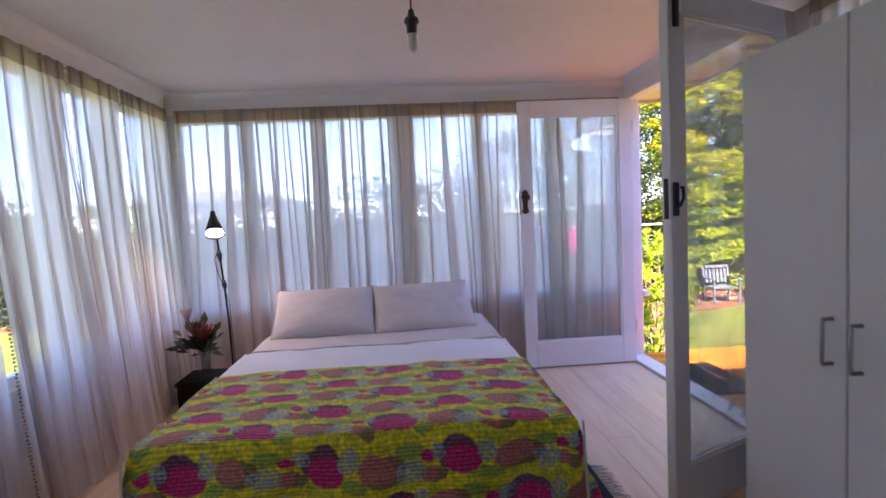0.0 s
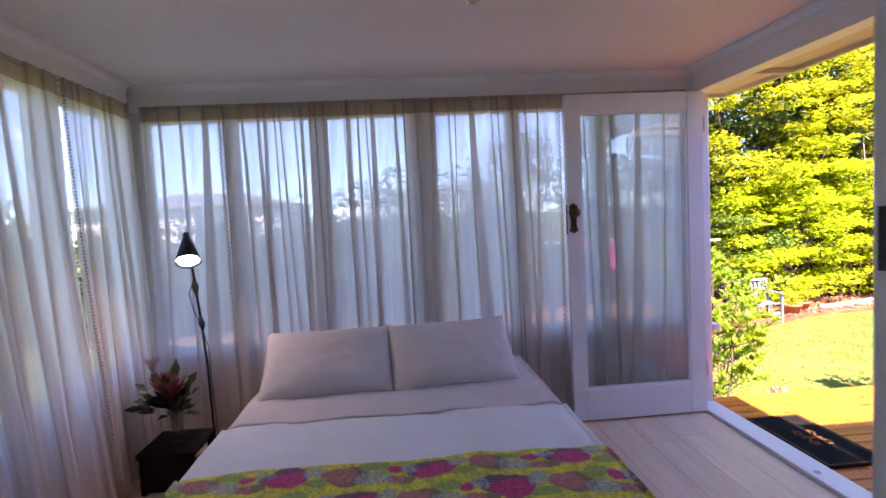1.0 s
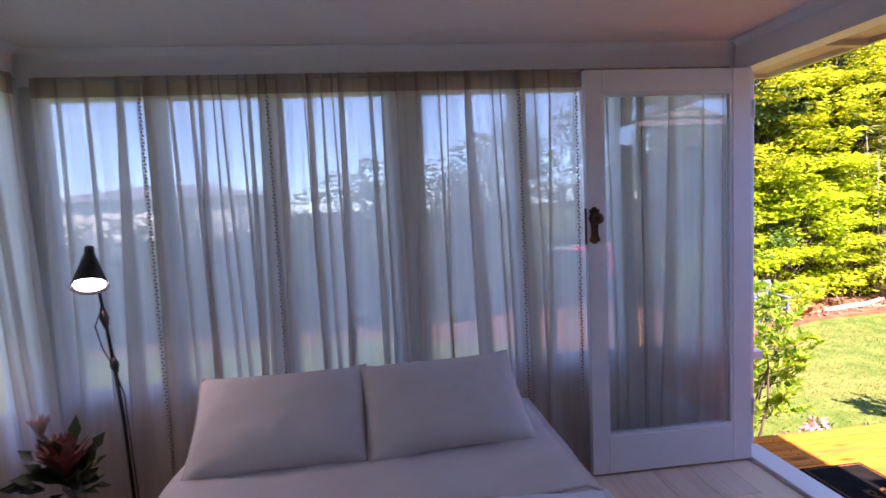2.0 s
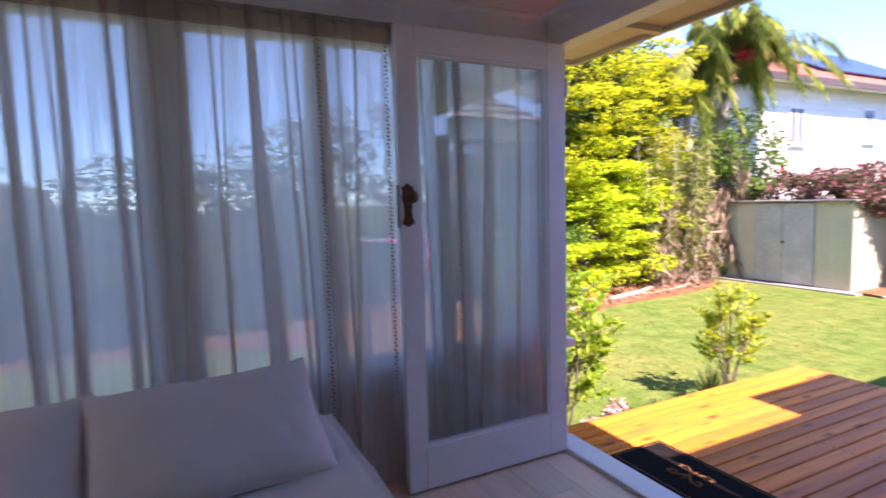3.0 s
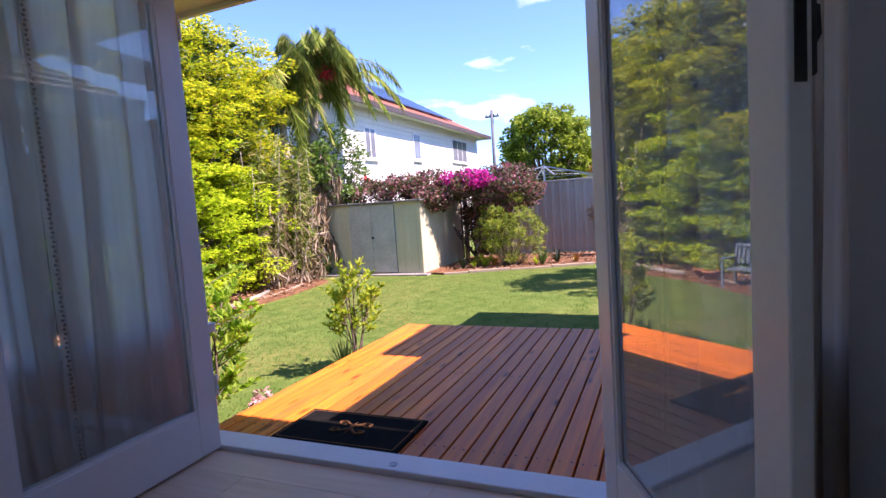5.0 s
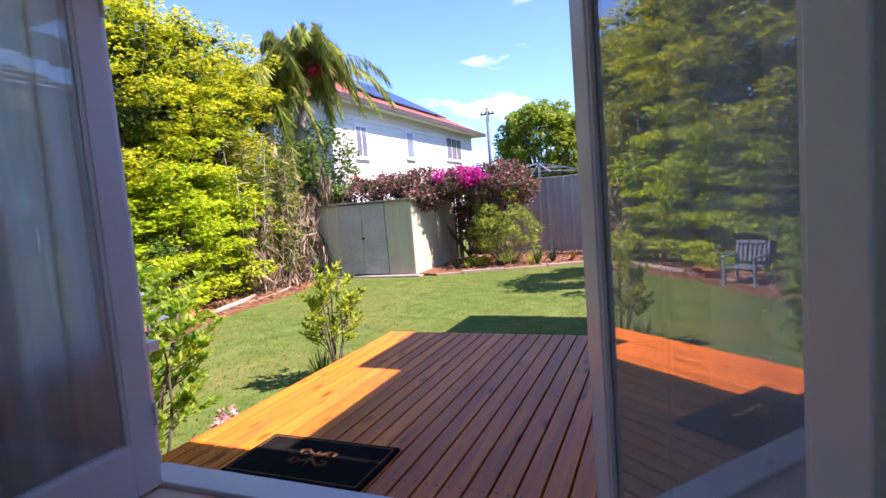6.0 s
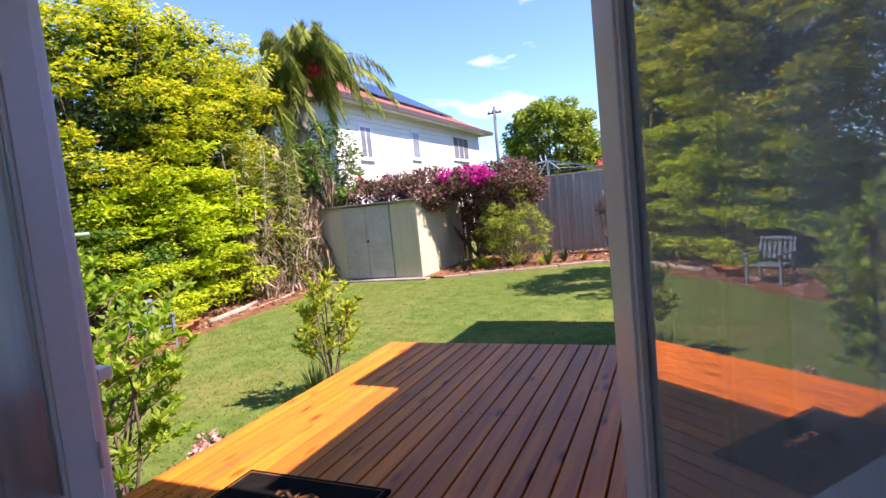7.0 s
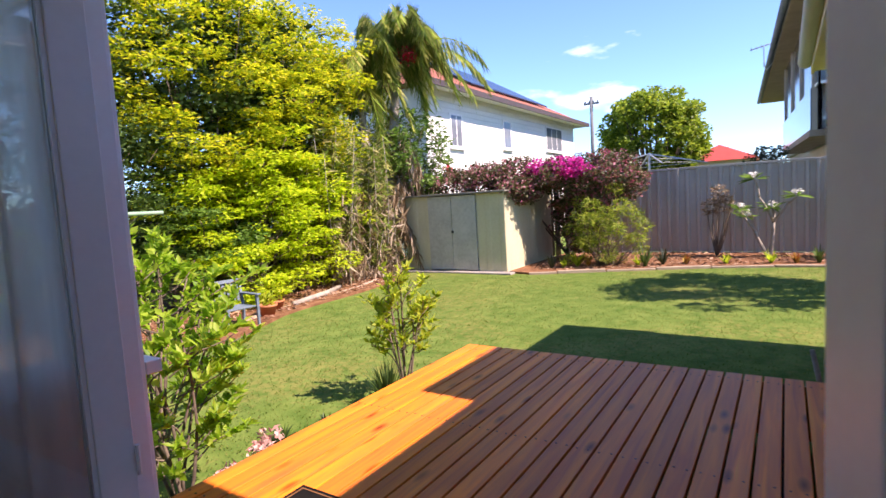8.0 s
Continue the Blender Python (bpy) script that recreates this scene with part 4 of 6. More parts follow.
LAWN = turf("lawn_turf")
BLADES = foliage("grass_blade", (0.085, 0.15, 0.014), (0.13, 0.19, 0.026), (0.22, 0.22, 0.06), 0.5, 0.9)
MULCH = surface("red_mulch", (0.09, 0.035, 0.016), (0.30, 0.15, 0.08), 0.95, scale=9, fine=70, bump=1.0, spec=0.1)
CHIP = foliage("bark_chip", (0.12, 0.05, 0.025), (0.26, 0.13, 0.07), (0.42, 0.28, 0.18), 0.0, 0.9)
LIMELEAF = foliage("lime_leaf", (0.21, 0.35, 0.008), (0.47, 0.62, 0.012), (0.70, 0.76, 0.04), 0.6)
GOLDLEAF = foliage("golden_leaf", (0.15, 0.26, 0.008), (0.43, 0.51, 0.012), (0.78, 0.68, 0.03), 0.55)
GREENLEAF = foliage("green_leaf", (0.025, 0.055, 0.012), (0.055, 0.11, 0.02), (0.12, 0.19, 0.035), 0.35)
MIDLEAF = foliage("hedge_leaf", (0.05, 0.09, 0.03), (0.10, 0.16, 0.05), (0.18, 0.25, 0.08), 0.4)
FRESHLEAF = foliage("fresh_green_leaf", (0.05, 0.12, 0.016), (0.11, 0.22, 0.03), (0.20, 0.33, 0.06), 0.45)
SHRUBLEAF = foliage("shrub_leaf", (0.24, 0.36, 0.016), (0.44, 0.54, 0.03), (0.64, 0.68, 0.09), 0.7)
CORNERLEAF = foliage("corner_shrub_leaf", (0.17, 0.34, 0.016), (0.34, 0.54, 0.03), (0.56, 0.70, 0.09), 0.7)
CANELEAF = foliage("cane_leaf", (0.10, 0.18, 0.025), (0.24, 0.32, 0.05), (0.50, 0.45, 0.20), 0.55)
DRYLEAF = foliage("dry_frond", (0.16, 0.10, 0.05), (0.28, 0.20, 0.12), (0.42, 0.34, 0.24), 0.25)
PALMLEAF = foliage("palm_leaflet", (0.15, 0.26, 0.045), (0.34, 0.45, 0.09), (0.62, 0.58, 0.20), 0.65)
BOUGLEAF = foliage("bougainvillea_leaf", (0.04, 0.05, 0.018), (0.09, 0.09, 0.03), (0.17, 0.14, 0.065), 0.35)
BRACT = foliage("magenta_bract", (0.40, 0.010, 0.16), (0.62, 0.02, 0.30), (0.70, 0.07, 0.42), 0.4)
OLDBRACT = foliage("faded_bract", (0.26, 0.05, 0.08), (0.42, 0.12, 0.17), (0.48, 0.24, 0.23), 0.4)
FEATHER = foliage("feathery_leaf", (0.10, 0.17, 0.014), (0.25, 0.34, 0.03), (0.48, 0.52, 0.08), 0.5)
WHITEPETAL = foliage("white_petal", (0.62, 0.60, 0.52), (0.72, 0.70, 0.64), (0.78, 0.76, 0.72), 0.3)
PINKPETAL = foliage("pink_petal", (0.55, 0.22, 0.22), (0.66, 0.38, 0.34), (0.74, 0.55, 0.5), 0.3)
REDPETAL = foliage("red_petal", (0.55, 0.01, 0.02), (0.65, 0.02, 0.04), (0.7, 0.05, 0.08), 0.3)
BARK = surface("bark", (0.07, 0.05, 0.035), (0.20, 0.15, 0.11), 0.9, scale=7, fine=50, bump=0.8)
PALEBARK = surface("pale_bark", (0.20, 0.17, 0.13), (0.36, 0.31, 0.25), 0.9, scale=9, fine=60, bump=0.6)
SHEDCREAM = surface("cream_sheet_metal", (0.48, 0.43, 0.27), (0.57, 0.515, 0.34), 0.6, scale=2, fine=20, bump=0.1)
SHEDGREY = surface("weathered_grey_metal", (0.33, 0.315, 0.27), (0.49, 0.47, 0.41), 0.6, scale=3, fine=18, bump=0.15)
SHEDROOF = surface("dull_roof_sheet", (0.16, 0.145, 0.13), (0.26, 0.24, 0.21), 0.6, scale=4, fine=30, bump=0.15)
EAVEBROWN = surface("shaded_eave_lining", (0.22, 0.165, 0.12), (0.30, 0.23, 0.17), 0.8, scale=3, bump=0.1)
SLATE = surface("slate_blue_fascia", (0.10, 0.12, 0.15), (0.15, 0.17, 0.20), 0.6, scale=3, bump=0.05)
FENCE = surface("taupe_sheet_metal", (0.335, 0.305, 0.255), (0.39, 0.355, 0.30), 0.5, scale=2, fine=15, bump=0.05)
CONCRETE = surface("concrete", (0.22, 0.19, 0.165), (0.34, 0.30, 0.265), 0.9, scale=5, fine=60, bump=0.4)
TERRACOTTA = surface("terracotta", (0.36, 0.11, 0.045), (0.48, 0.17, 0.07), 0.8, scale=8, bump=0.3)
BENCHPAINT = surface("blue_grey_paint", (0.09, 0.125, 0.155), (0.15, 0.19, 0.225), 0.6, scale=10, fine=70, bump=0.2)
HOUSEWHITE = surface("white_weatherboard", (0.72, 0.72, 0.70), (0.80, 0.80, 0.78), 0.6, scale=1, fine=10, bump=0.05)
ROOFTILE = surface("red_roof_tile", (0.20, 0.055, 0.03), (0.36, 0.12, 0.07), 0.75, scale=3, fine=30, bump=0.3)
REDMETAL = surface("red_metal_roof", (0.44, 0.05, 0.03), (0.52, 0.08, 0.05), 0.5, scale=2, bump=0.05)
SOLAR = surface("solar_cell", (0.012, 0.02, 0.05), (0.03, 0.045, 0.10), 0.25, scale=3, bump=0.0)
DARKGLASS = surface("dark_window_glass", (0.06, 0.075, 0.09), (0.11, 0.13, 0.15), 0.08, scale=2, bump=0.0)
PALEGLASS = surface("curtained_window_glass", (0.11, 0.13, 0.16), (0.19, 0.21, 0.24), 0.1, scale=2, bump=0.0)
BEIGE = surface("beige_render", (0.42, 0.36, 0.29), (0.5, 0.44, 0.36), 0.8, scale=2, bump=0.1)
GALV = surface("galvanised_steel", (0.42, 0.43, 0.44), (0.54, 0.55, 0.56), 0.45, 0.6, bump=0.05)
MINT = surface("mint_green_tube", (0.24, 0.42, 0.27), (0.32, 0.50, 0.34), 0.5, bump=0.05)
CREAM = surface("cream_eave_paint", (0.62, 0.55, 0.36), (0.70, 0.63, 0.43), 0.55, scale=3, bump=0.06)
PINKCLOTH = surface("pink_towel", (0.72, 0.03, 0.22), (0.80, 0.06, 0.30), 0.95, fine=200, bump=0.3)
LIMECLOTH = surface("lime_towel", (0.30, 0.55, 0.12), (0.38, 0.62, 0.18), 0.95, fine=200, bump=0.3)
GREYTILE = surface("grey_brown_roof_tile", (0.20, 0.15, 0.12), (0.34, 0.27, 0.22), 0.8, scale=4, fine=30, bump=0.3)
CROTON = foliage("croton_leaf", (0.30, 0.06, 0.03), (0.42, 0.20, 0.04), (0.55, 0.42, 0.06), 0.4)
SLEEPER = surface("weathered_sleeper", (0.26, 0.19, 0.13), (0.40, 0.31, 0.22), 0.9, scale=6, fine=50, bump=0.4)
GUTTERPALE = surface("pale_gutter_paint", (0.40, 0.43, 0.37), (0.47, 0.50, 0.44), 0.5, scale=3, bump=0.05)
GUTTER = surface("brown_gutter", (0.05, 0.035, 0.03), (0.09, 0.06, 0.05), 0.5)
POLEWOOD = surface("grey_pole_wood", (0.10, 0.11, 0.12), (0.18, 0.19, 0.20), 0.9)

# ---- ground ----
def ground_height(x, y):
    return GROUND + 0.012 * noise.noise(Vector((x * 0.6, y * 0.6, 0)))


def mulch_edge(x):
    """The line where the lawn gives way to the mulch bed along the hedge."""
    return 7.05 + 0.04 * math.sin(x * 2.3) + 0.35 * (min(x, 5.8) - 4.1) + 0.12 * max(0, x - 5.8)


gb = bmesh.new()
N = 120
def spread(q):
    s = 2 * q - 1
    return 14 * s + 500 * s ** 9
grid(gb, N, N, lambda u, v: (6 + spread(u), 4 + spread(v), ground_height(6 + spread(u), 4 + spread(v))))
structure("ground", gb, LAWN, "sunlit mown lawn with thin dry patches", True)


def flat_patch(name, outline, z, mat, label):
    """A bed laid on the ground: an outline filled, with a rounded rim."""
    bm = bmesh.new()
    top = [bm.verts.new((x, y, z + 0.012 * noise.noise(Vector((x * 3, y * 3, 2))))) for x, y in outline]
    low = [bm.verts.new((x, y, GROUND - 0.05)) for x, y in outline]
    bm.faces.new(top)
    n = len(top)
    for j in range(n):
        bm.faces.new((low[j], low[(j + 1) % n], top[(j + 1) % n], top[j]))
    bmesh.ops.recalc_face_normals(bm, faces=bm.faces)
    return structure(name, bm, mat, label)


hedge_bed = [(x, mulch_edge(x)) for x in [2.6 + 0.35 * j for j in range(19)]] + [(9.3, 8.9), (9.4, 12.5), (-8, 12.5), (-8, 8.7), (0, 8.5), (1.6, 7.7)]
flat_patch("garden_bed_hedge", hedge_bed, GROUND + 0.035, MULCH, "red bark mulch bed under the hedge")
fence_bed = [(9.75, 5.95), (9.95, 5.50), (10.3, 4.75), (10.62, 4.0), (10.95, 3.2), (11.2, 2.3), (11.35, 1.0), (11.4, -1.5), (12.95, -1.5), (12.95, 6.35), (12.0, 6.38), (9.85, 6.36)]
flat_patch("garden_bed_fence", fence_bed, GROUND + 0.04, MULCH, "red bark mulch bed along the fence")


def edging(name, pts, label):
    e = tagged(new(name), label, "edging", kind="structure")
    e.empty_display_size = 0.1
    rng = random.Random(len(pts))
    for (x0, y0), (x1, y1) in zip(pts, pts[1:]):
        L = math.hypot(x1 - x0, y1 - y0)
        m = pose(x0, y0, GROUND, 0, 0, math.degrees(math.atan2(y1 - y0, x1 - x0)))
        part("edging_block", one_box(0.008, L - 0.008, -0.035, 0.035, -0.05, 0.045 + rng.uniform(-0.01, 0.012), m, 0.012), SLEEPER, e)


edging("edging_fence_bed", fence_bed[0:8], "low concrete garden edging")
edging("edging_hedge_bed", [(x, mulch_edge(x) + 0.32) for x in [4.6 + 0.55 * j for j in range(8)]], "low pale concrete garden edging")
rng = np.random.default_rng(12)
def scatter(inside, count, box4):
    pts = []
    while len(pts) < count:
        x, y = rng.uniform(box4[0], box4[1]), rng.uniform(box4[2], box4[3])
        if inside(x, y):
            pts.append((x, y))
    return np.array(pts)


chips = np.concatenate([scatter(lambda x, y: y > mulch_edge(x) + 0.03, 2600, (2.8, 9.2, 7.5, 9.4)), scatter(lambda x, y: x > 10.0 + (5.5 - y) * 0.42, 1800, (10.0, 12.9, 0.5, 6.2))])
k = len(chips)
c3 = np.column_stack([chips, np.full(k, GROUND + 0.055)])
w3 = rng.normal(size=(k, 3)) * np.array([1, 1, 0.15])
v, f = leaf_arrays(c3, w3, rng.normal(size=(k, 3)) * 0.3 + np.array([0, 0, 1.0]), 0.07, 0.03, rng, 0.5)
from_arrays("bark_chips", v, f, CHIP, label="scattered red-brown bark chips", kind="stuff")

# short turf standing on the lawn
def on_lawn(x, y):
    return not (x < 4.5 and y < 4.15) and y < mulch_edge(x) - 0.1 and x < 10.0 + max(0, (5.6 - y)) * 0.40 - (0.4 if y > 5.6 else 0)


g2 = scatter(on_lawn, 42000, (2.3, 11.3, 1.2, 8.6))
k = len(g2)
c3 = np.column_stack([g2, np.full(k, GROUND + 0.009)])
w3 = np.column_stack([rng.normal(size=k) * 0.6, rng.normal(size=k) * 0.6, np.ones(k)])
v, f = leaf_arrays(c3, w3, rng.normal(size=(k, 3)) * np.array([0.4, 0.4, 0.1]) + np.array([0, -1.0, 0]), 0.015, 0.008, rng, 0.5)
from_arrays("grass", v, f, BLADES, label="short mown grass blades", kind="stuff")


# ---- deck ----
deck = thing("deck", "low timber deck of oiled reddish pine boards", "deck", (3.2, 2.5, GROUND), kind="structure")
bm = bmesh.new()
for y in (1.15, 2.1, 3.0, 3.88):
    box(bm, 2.09, 4.31, y, y + 0.09, GROUND - 0.02, -0.026)
part("joist", bm, DARKWOOD, deck)
part("fascia", one_box(2.09, 4.314, 3.998, 4.016, GROUND + 0.05, -0.03), DECK, deck)
part("fascia", one_box(4.315, 4.333, 1.05, 4.016, GROUND + 0.05, -0.03), DECK, deck)

mat_ob = thing("doormat", "black coir doormat with a tan scroll motif on the deck", "doormat", (2.27, 3.28, 0.0))
part("pad", one_box(2.085, 2.43, 2.965, 3.615, 0.0005, 0.014, bevel=0.005), COIR, mat_ob)
rim = bmesh.new()
for x0, x1, y0, y1 in ((2.103, 2.412, 2.982, 2.988), (2.103, 2.412, 3.592, 3.598), (2.103, 2.109, 2.988, 3.592), (2.406, 2.412, 2.988, 3.592)):
    box(rim, x0, x1, y0, y1, 0.0142, 0.0152)
part("border_line", rim, GOLD, mat_ob)
scroll = bmesh.new()
def scrolls(flipx, flipy):
    pts = [(0.0, 0.0), (0.03, 0.02), (0.06, 0.055), (0.05, 0.085), (0.02, 0.08), (0.02, 0.055), (0.035, 0.05)]
    tube(scroll, [(2.262 + flipx * a * 0.95, 3.285 + flipy * b, 0.0135) for a, b in pts], [0.006, 0.008, 0.009, 0.009, 0.007, 0.005, 0.003], 6)
for fx, fy in ((1, 1), (1, -1), (-1, 1), (-1, -1)):
    scrolls(fx, fy)
tube(scroll, [(2.20, 3.285, 0.0135), (2.262, 3.285, 0.0135), (2.325, 3.285, 0.0135)], [0.004, 0.009, 0.004], 6)
part("motif", scroll, GOLD, mat_ob, "tan scroll motif", True)

stake = tube(bmesh.new(), [(4.52, 1.96, GROUND - 0.03), (4.51, 1.985, -0.12), (4.50, 2.03, 0.115)], [0.014, 0.014, 0.012], 8)
tagged(part("garden_stake", stake, PALEBARK, None, "", True), "pale timber stake leaning beside the deck", "stake")

# ---- the sunroom's eave and the wing of the house that shades the deck ----
structure("sunroom_roof", one_box(X0 - 0.35, 2.40, Y0 - 0.1, Y1 + 0.32, 2.262, 2.34), GREYTILE, "low sunroom roof")
structure("trim_soffit_east", one_box(2.063, 2.37, 1.0, Y1 + 0.28, 2.10, 2.115), CREAM, "cream painted eave lining")
structure("trim_soffit_north", one_box(X0 - 0.3, 2.06, Y1 + 0.121, Y1 + 0.28, 2.10, 2.115), CREAM, "cream painted eave lining")
structure("trim_fascia_east", one_box(2.371, 2.395, 1.0, Y1 + 0.30, 2.075, 2.26), CREAM, "cream fascia board")
structure("trim_fascia_north", one_box(X0 - 0.33, 2.370, Y1 + 0.281, Y1 + 0.305, 2.075, 2.26), CREAM, "cream fascia board")
bm = bmesh.new()
for y in (3.55, 2.75, 1.95):
    box(bm, 2.066, 2.369, y, y + 0.045, 2.07, 2.099)
structure("trim_eave_batten", bm, CREAM, "cream eave battens")

wing = thing("house_wing", "brick wing of the house with a tiled roof beside the deck", "house", (4.4, -1.0, GROUND))
part("wall", one_box(2.075, 6.30, -6.0, 1.25, GROUND - 0.03, 1.93), BEIGE, wing)
EAVES = ((2.41, 3.52, 1.68), (3.525, 6.58, 2.01))        # from, to, and how far out
bm = bmesh.new()
rise = math.tan(radians(22))
for x0, x1, ye in EAVES:
    part("fascia", one_box(x0, x1, ye - 0.06, ye - 0.038, 1.86, 2.02), CREAM, wing)
    part("soffit", one_box(x0, x1, 1.252, ye - 0.062, 1.88, 1.90), CREAM, wing)
    if x0 > 3:
        gut = bmesh.new()
        tube(gut, [(x0, ye - 0.005, 1.965), (x0 + 0.01, ye - 0.005, 1.965), (x1 - 0.02, ye - 0.005, 1.965), (x1, ye - 0.005, 1.965)], [0.03, 0.058, 0.058, 0.03], 14)
        part("gutter", gut, GUTTERPALE, wing, "rounded pale grey-green gutter", True)
    for j in range(int((ye + 4.0) / 0.32)):
        y1, y0 = ye - j * 0.32, ye - (j + 1) * 0.32 - 0.04
        z1, z0 = 2.02 + (ye - y1) * rise, 2.02 + (ye - y0) * rise
        vs = [bm.verts.new(p) for p in ((x0, y1, z1 + 0.03), (x1, y1, z1 + 0.03), (x1, y0, z0), (x0, y0, z0), (x0, y1, z1 - 0.01), (x1, y1, z1 - 0.01))]
        bm.faces.new((vs[0], vs[1], vs[2], vs[3]))
        bm.faces.new((vs[4], vs[5], vs[1], vs[0]))
part("roof", bm, GREYTILE, wing, "rows of weathered brown roof tiles")

# ---- shed ----
SX, SY0, SY1, SXB, SZ = 9.85, 6.40, 8.62, 12.10, 1.12
shed = thing("garden_shed", "small cream sheet-metal garden shed with grey doors", "shed", (11, 7.5, GROUND))


def ribbed(x0, y0, x1, y1, z0, z1, pitch=0.19, depth=0.012, thick=0.006):
    """Sheet metal with upright ribs from one plan point to another."""
    L = math.hypot(x1 - x0, y1 - y0)
    ux, uy = (x1 - x0) / L, (y1 - y0) / L
    prof, s = [], 0.0
    while s < L - 1e-6:
        for d, h in ((0, 0), (pitch * 0.55, 0), (pitch * 0.65, 1), (pitch * 0.9, 1)):
            if s + d < L:
                prof.append((s + d, h * depth))
        s += pitch
    prof.append((L, 0))
    bm = bmesh.new()
    fr = [[bm.verts.new((x0 + ux * a + uy * h, y0 + uy * a - ux * h, z)) for a, h in prof] for z in (z0, z1)]
    bk = [[bm.verts.new((x0 + ux * a + uy * (h - thick), y0 + uy * a - ux * (h - thick), z)) for a, h in prof] for z in (z0, z1)]
    for j in range(len(prof) - 1):
        bm.faces.new((fr[0][j], fr[0][j + 1], fr[1][j + 1], fr[1][j]))
        bm.faces.new((bk[0][j + 1], bk[0][j], bk[1][j], bk[1][j + 1]))
        bm.faces.new((fr[1][j], fr[1][j + 1], bk[1][j + 1], bk[1][j]))
    return bm


part("side_wall", ribbed(SX, SY0, SXB, SY0, GROUND + 0.03, SZ, 0.30, 0.006), SHEDCREAM, shed)
part("front_panel", ribbed(SX, 6.985, SX, SY0, GROUND + 0.03, SZ, 0.30, 0.006), SHEDCREAM, shed)
part("front_panel", ribbed(SX, SY1, SX, 8.06, GROUND + 0.03, SZ, 0.30, 0.006), SHEDCREAM, shed)
part("back_wall", one_box(SXB - 0.02, SXB, SY0 + 0.01, SY1, GROUND + 0.03, SZ - 0.02), SHEDCREAM, shed)
part("side_wall", one_box(SX + 0.01, SXB, SY1, SY1 + 0.02, GROUND + 0.03, SZ - 0.02), SHEDCREAM, shed)
for y0, y1 in ((6.99, 7.52), (7.525, 8.055)):
    d = part("door", one_box(SX - 0.03, SX - 0.008, y0, y1, GROUND + 0.05, SZ - 0.012, bevel=0.006), SHEDGREY, shed, "weathered grey metal door")
part("latch", lathe(bmesh.new(), (0, 0, 0), [(0.0, 0.04), (0.025, 0.035), (0.03, 0.02), (0.018, 0.0)], 12, Matrix.Translation((SX - 0.03, 7.50, 0.42)) @ pose(0, 0, 0, 0, -90, 0)), BLACKMETAL, shed, smooth=True)
bm = one_box(SX - 0.10, SXB + 0.08, SY0 - 0.06, SY1 + 0.08, SZ + 0.002, SZ + 0.035, bevel=0.006)
bmesh.ops.transform(bm, matrix=Matrix.Translation((0, 0, 0)) @ Matrix.Shear("XZ", 4, (0, 0)), verts=bm.verts)
part("roof", bm, SHEDROOF, shed)
structure("shed_slab", one_box(SX - 0.22, SXB + 0.15, SY0 - 0.16, SY1 + 0.2, GROUND - 0.05, GROUND + 0.032, bevel=0.01), CONCRETE, "weathered concrete slab under the shed")

# ---- sheet-metal fence ----
fence = thing("metal_fence", "tall taupe ribbed sheet-metal boundary fence", "fence", (12.95, 1.5, GROUND))
y = 6.35
while y > -5:
    part("panel", ribbed(12.95, y - 0.03, 12.95, y - 2.32, GROUND + 0.06, 1.36, 0.20, 0.035), FENCE, fence)
    part("post", one_box(12.90, 12.97, y - 0.03, y + 0.03, GROUND, 1.40, bevel=0.006), FENCE, fence)
    part("rail", one_box(12.91, 12.97, y - 2.318, y - 0.032, 1.365, 1.41, bevel=0.005), FENCE, fence)
    part("rail", one_box(12.91, 12.97, y - 2.318, y - 0.032, GROUND + 0.01, GROUND + 0.055, bevel=0.005), FENCE, fence)
    y -= 2.35
paling = thing("timber_fence", "dark weathered timber fence behind the planting", "fence", (4, 12.4, GROUND))
rng2 = random.Random(3)
bm = bmesh.new()
for j in range(36):
    x = 4.4 + j * 0.14
    box(bm, x, x + 0.125, 12.4, 12.42, GROUND, 1.3 + rng2.uniform(-0.03, 0.03))
tagged(part("palings", bm, BARK, paling), kind="stuff")
bm = bmesh.new()
for j in range(28):
    box(bm, 12.6, 12.62, 6.40 + j * 0.14, 6.525 + j * 0.14, GROUND, 1.1 + rng2.uniform(-0.03, 0.03))
tagged(part("palings", bm, BARK, paling), kind="stuff")


# ---- planting ----
def limb(bm, p, q, r0, r1, bend, rng, n=6):
    p, q = Vector(p), Vector(q)
    off = Vector((rng.uniform(-1, 1), rng.uniform(-1, 1), rng.uniform(-0.3, 0.3))) * bend
    pts = [p.lerp(q, s) + off * math.sin(math.pi * s) for s in (0, 0.25, 0.5, 0.75, 1)]
    tube(bm, pts, [r0 + (r1 - r0) * s for s in (0, 0.25, 0.5, 0.75, 1)], n)


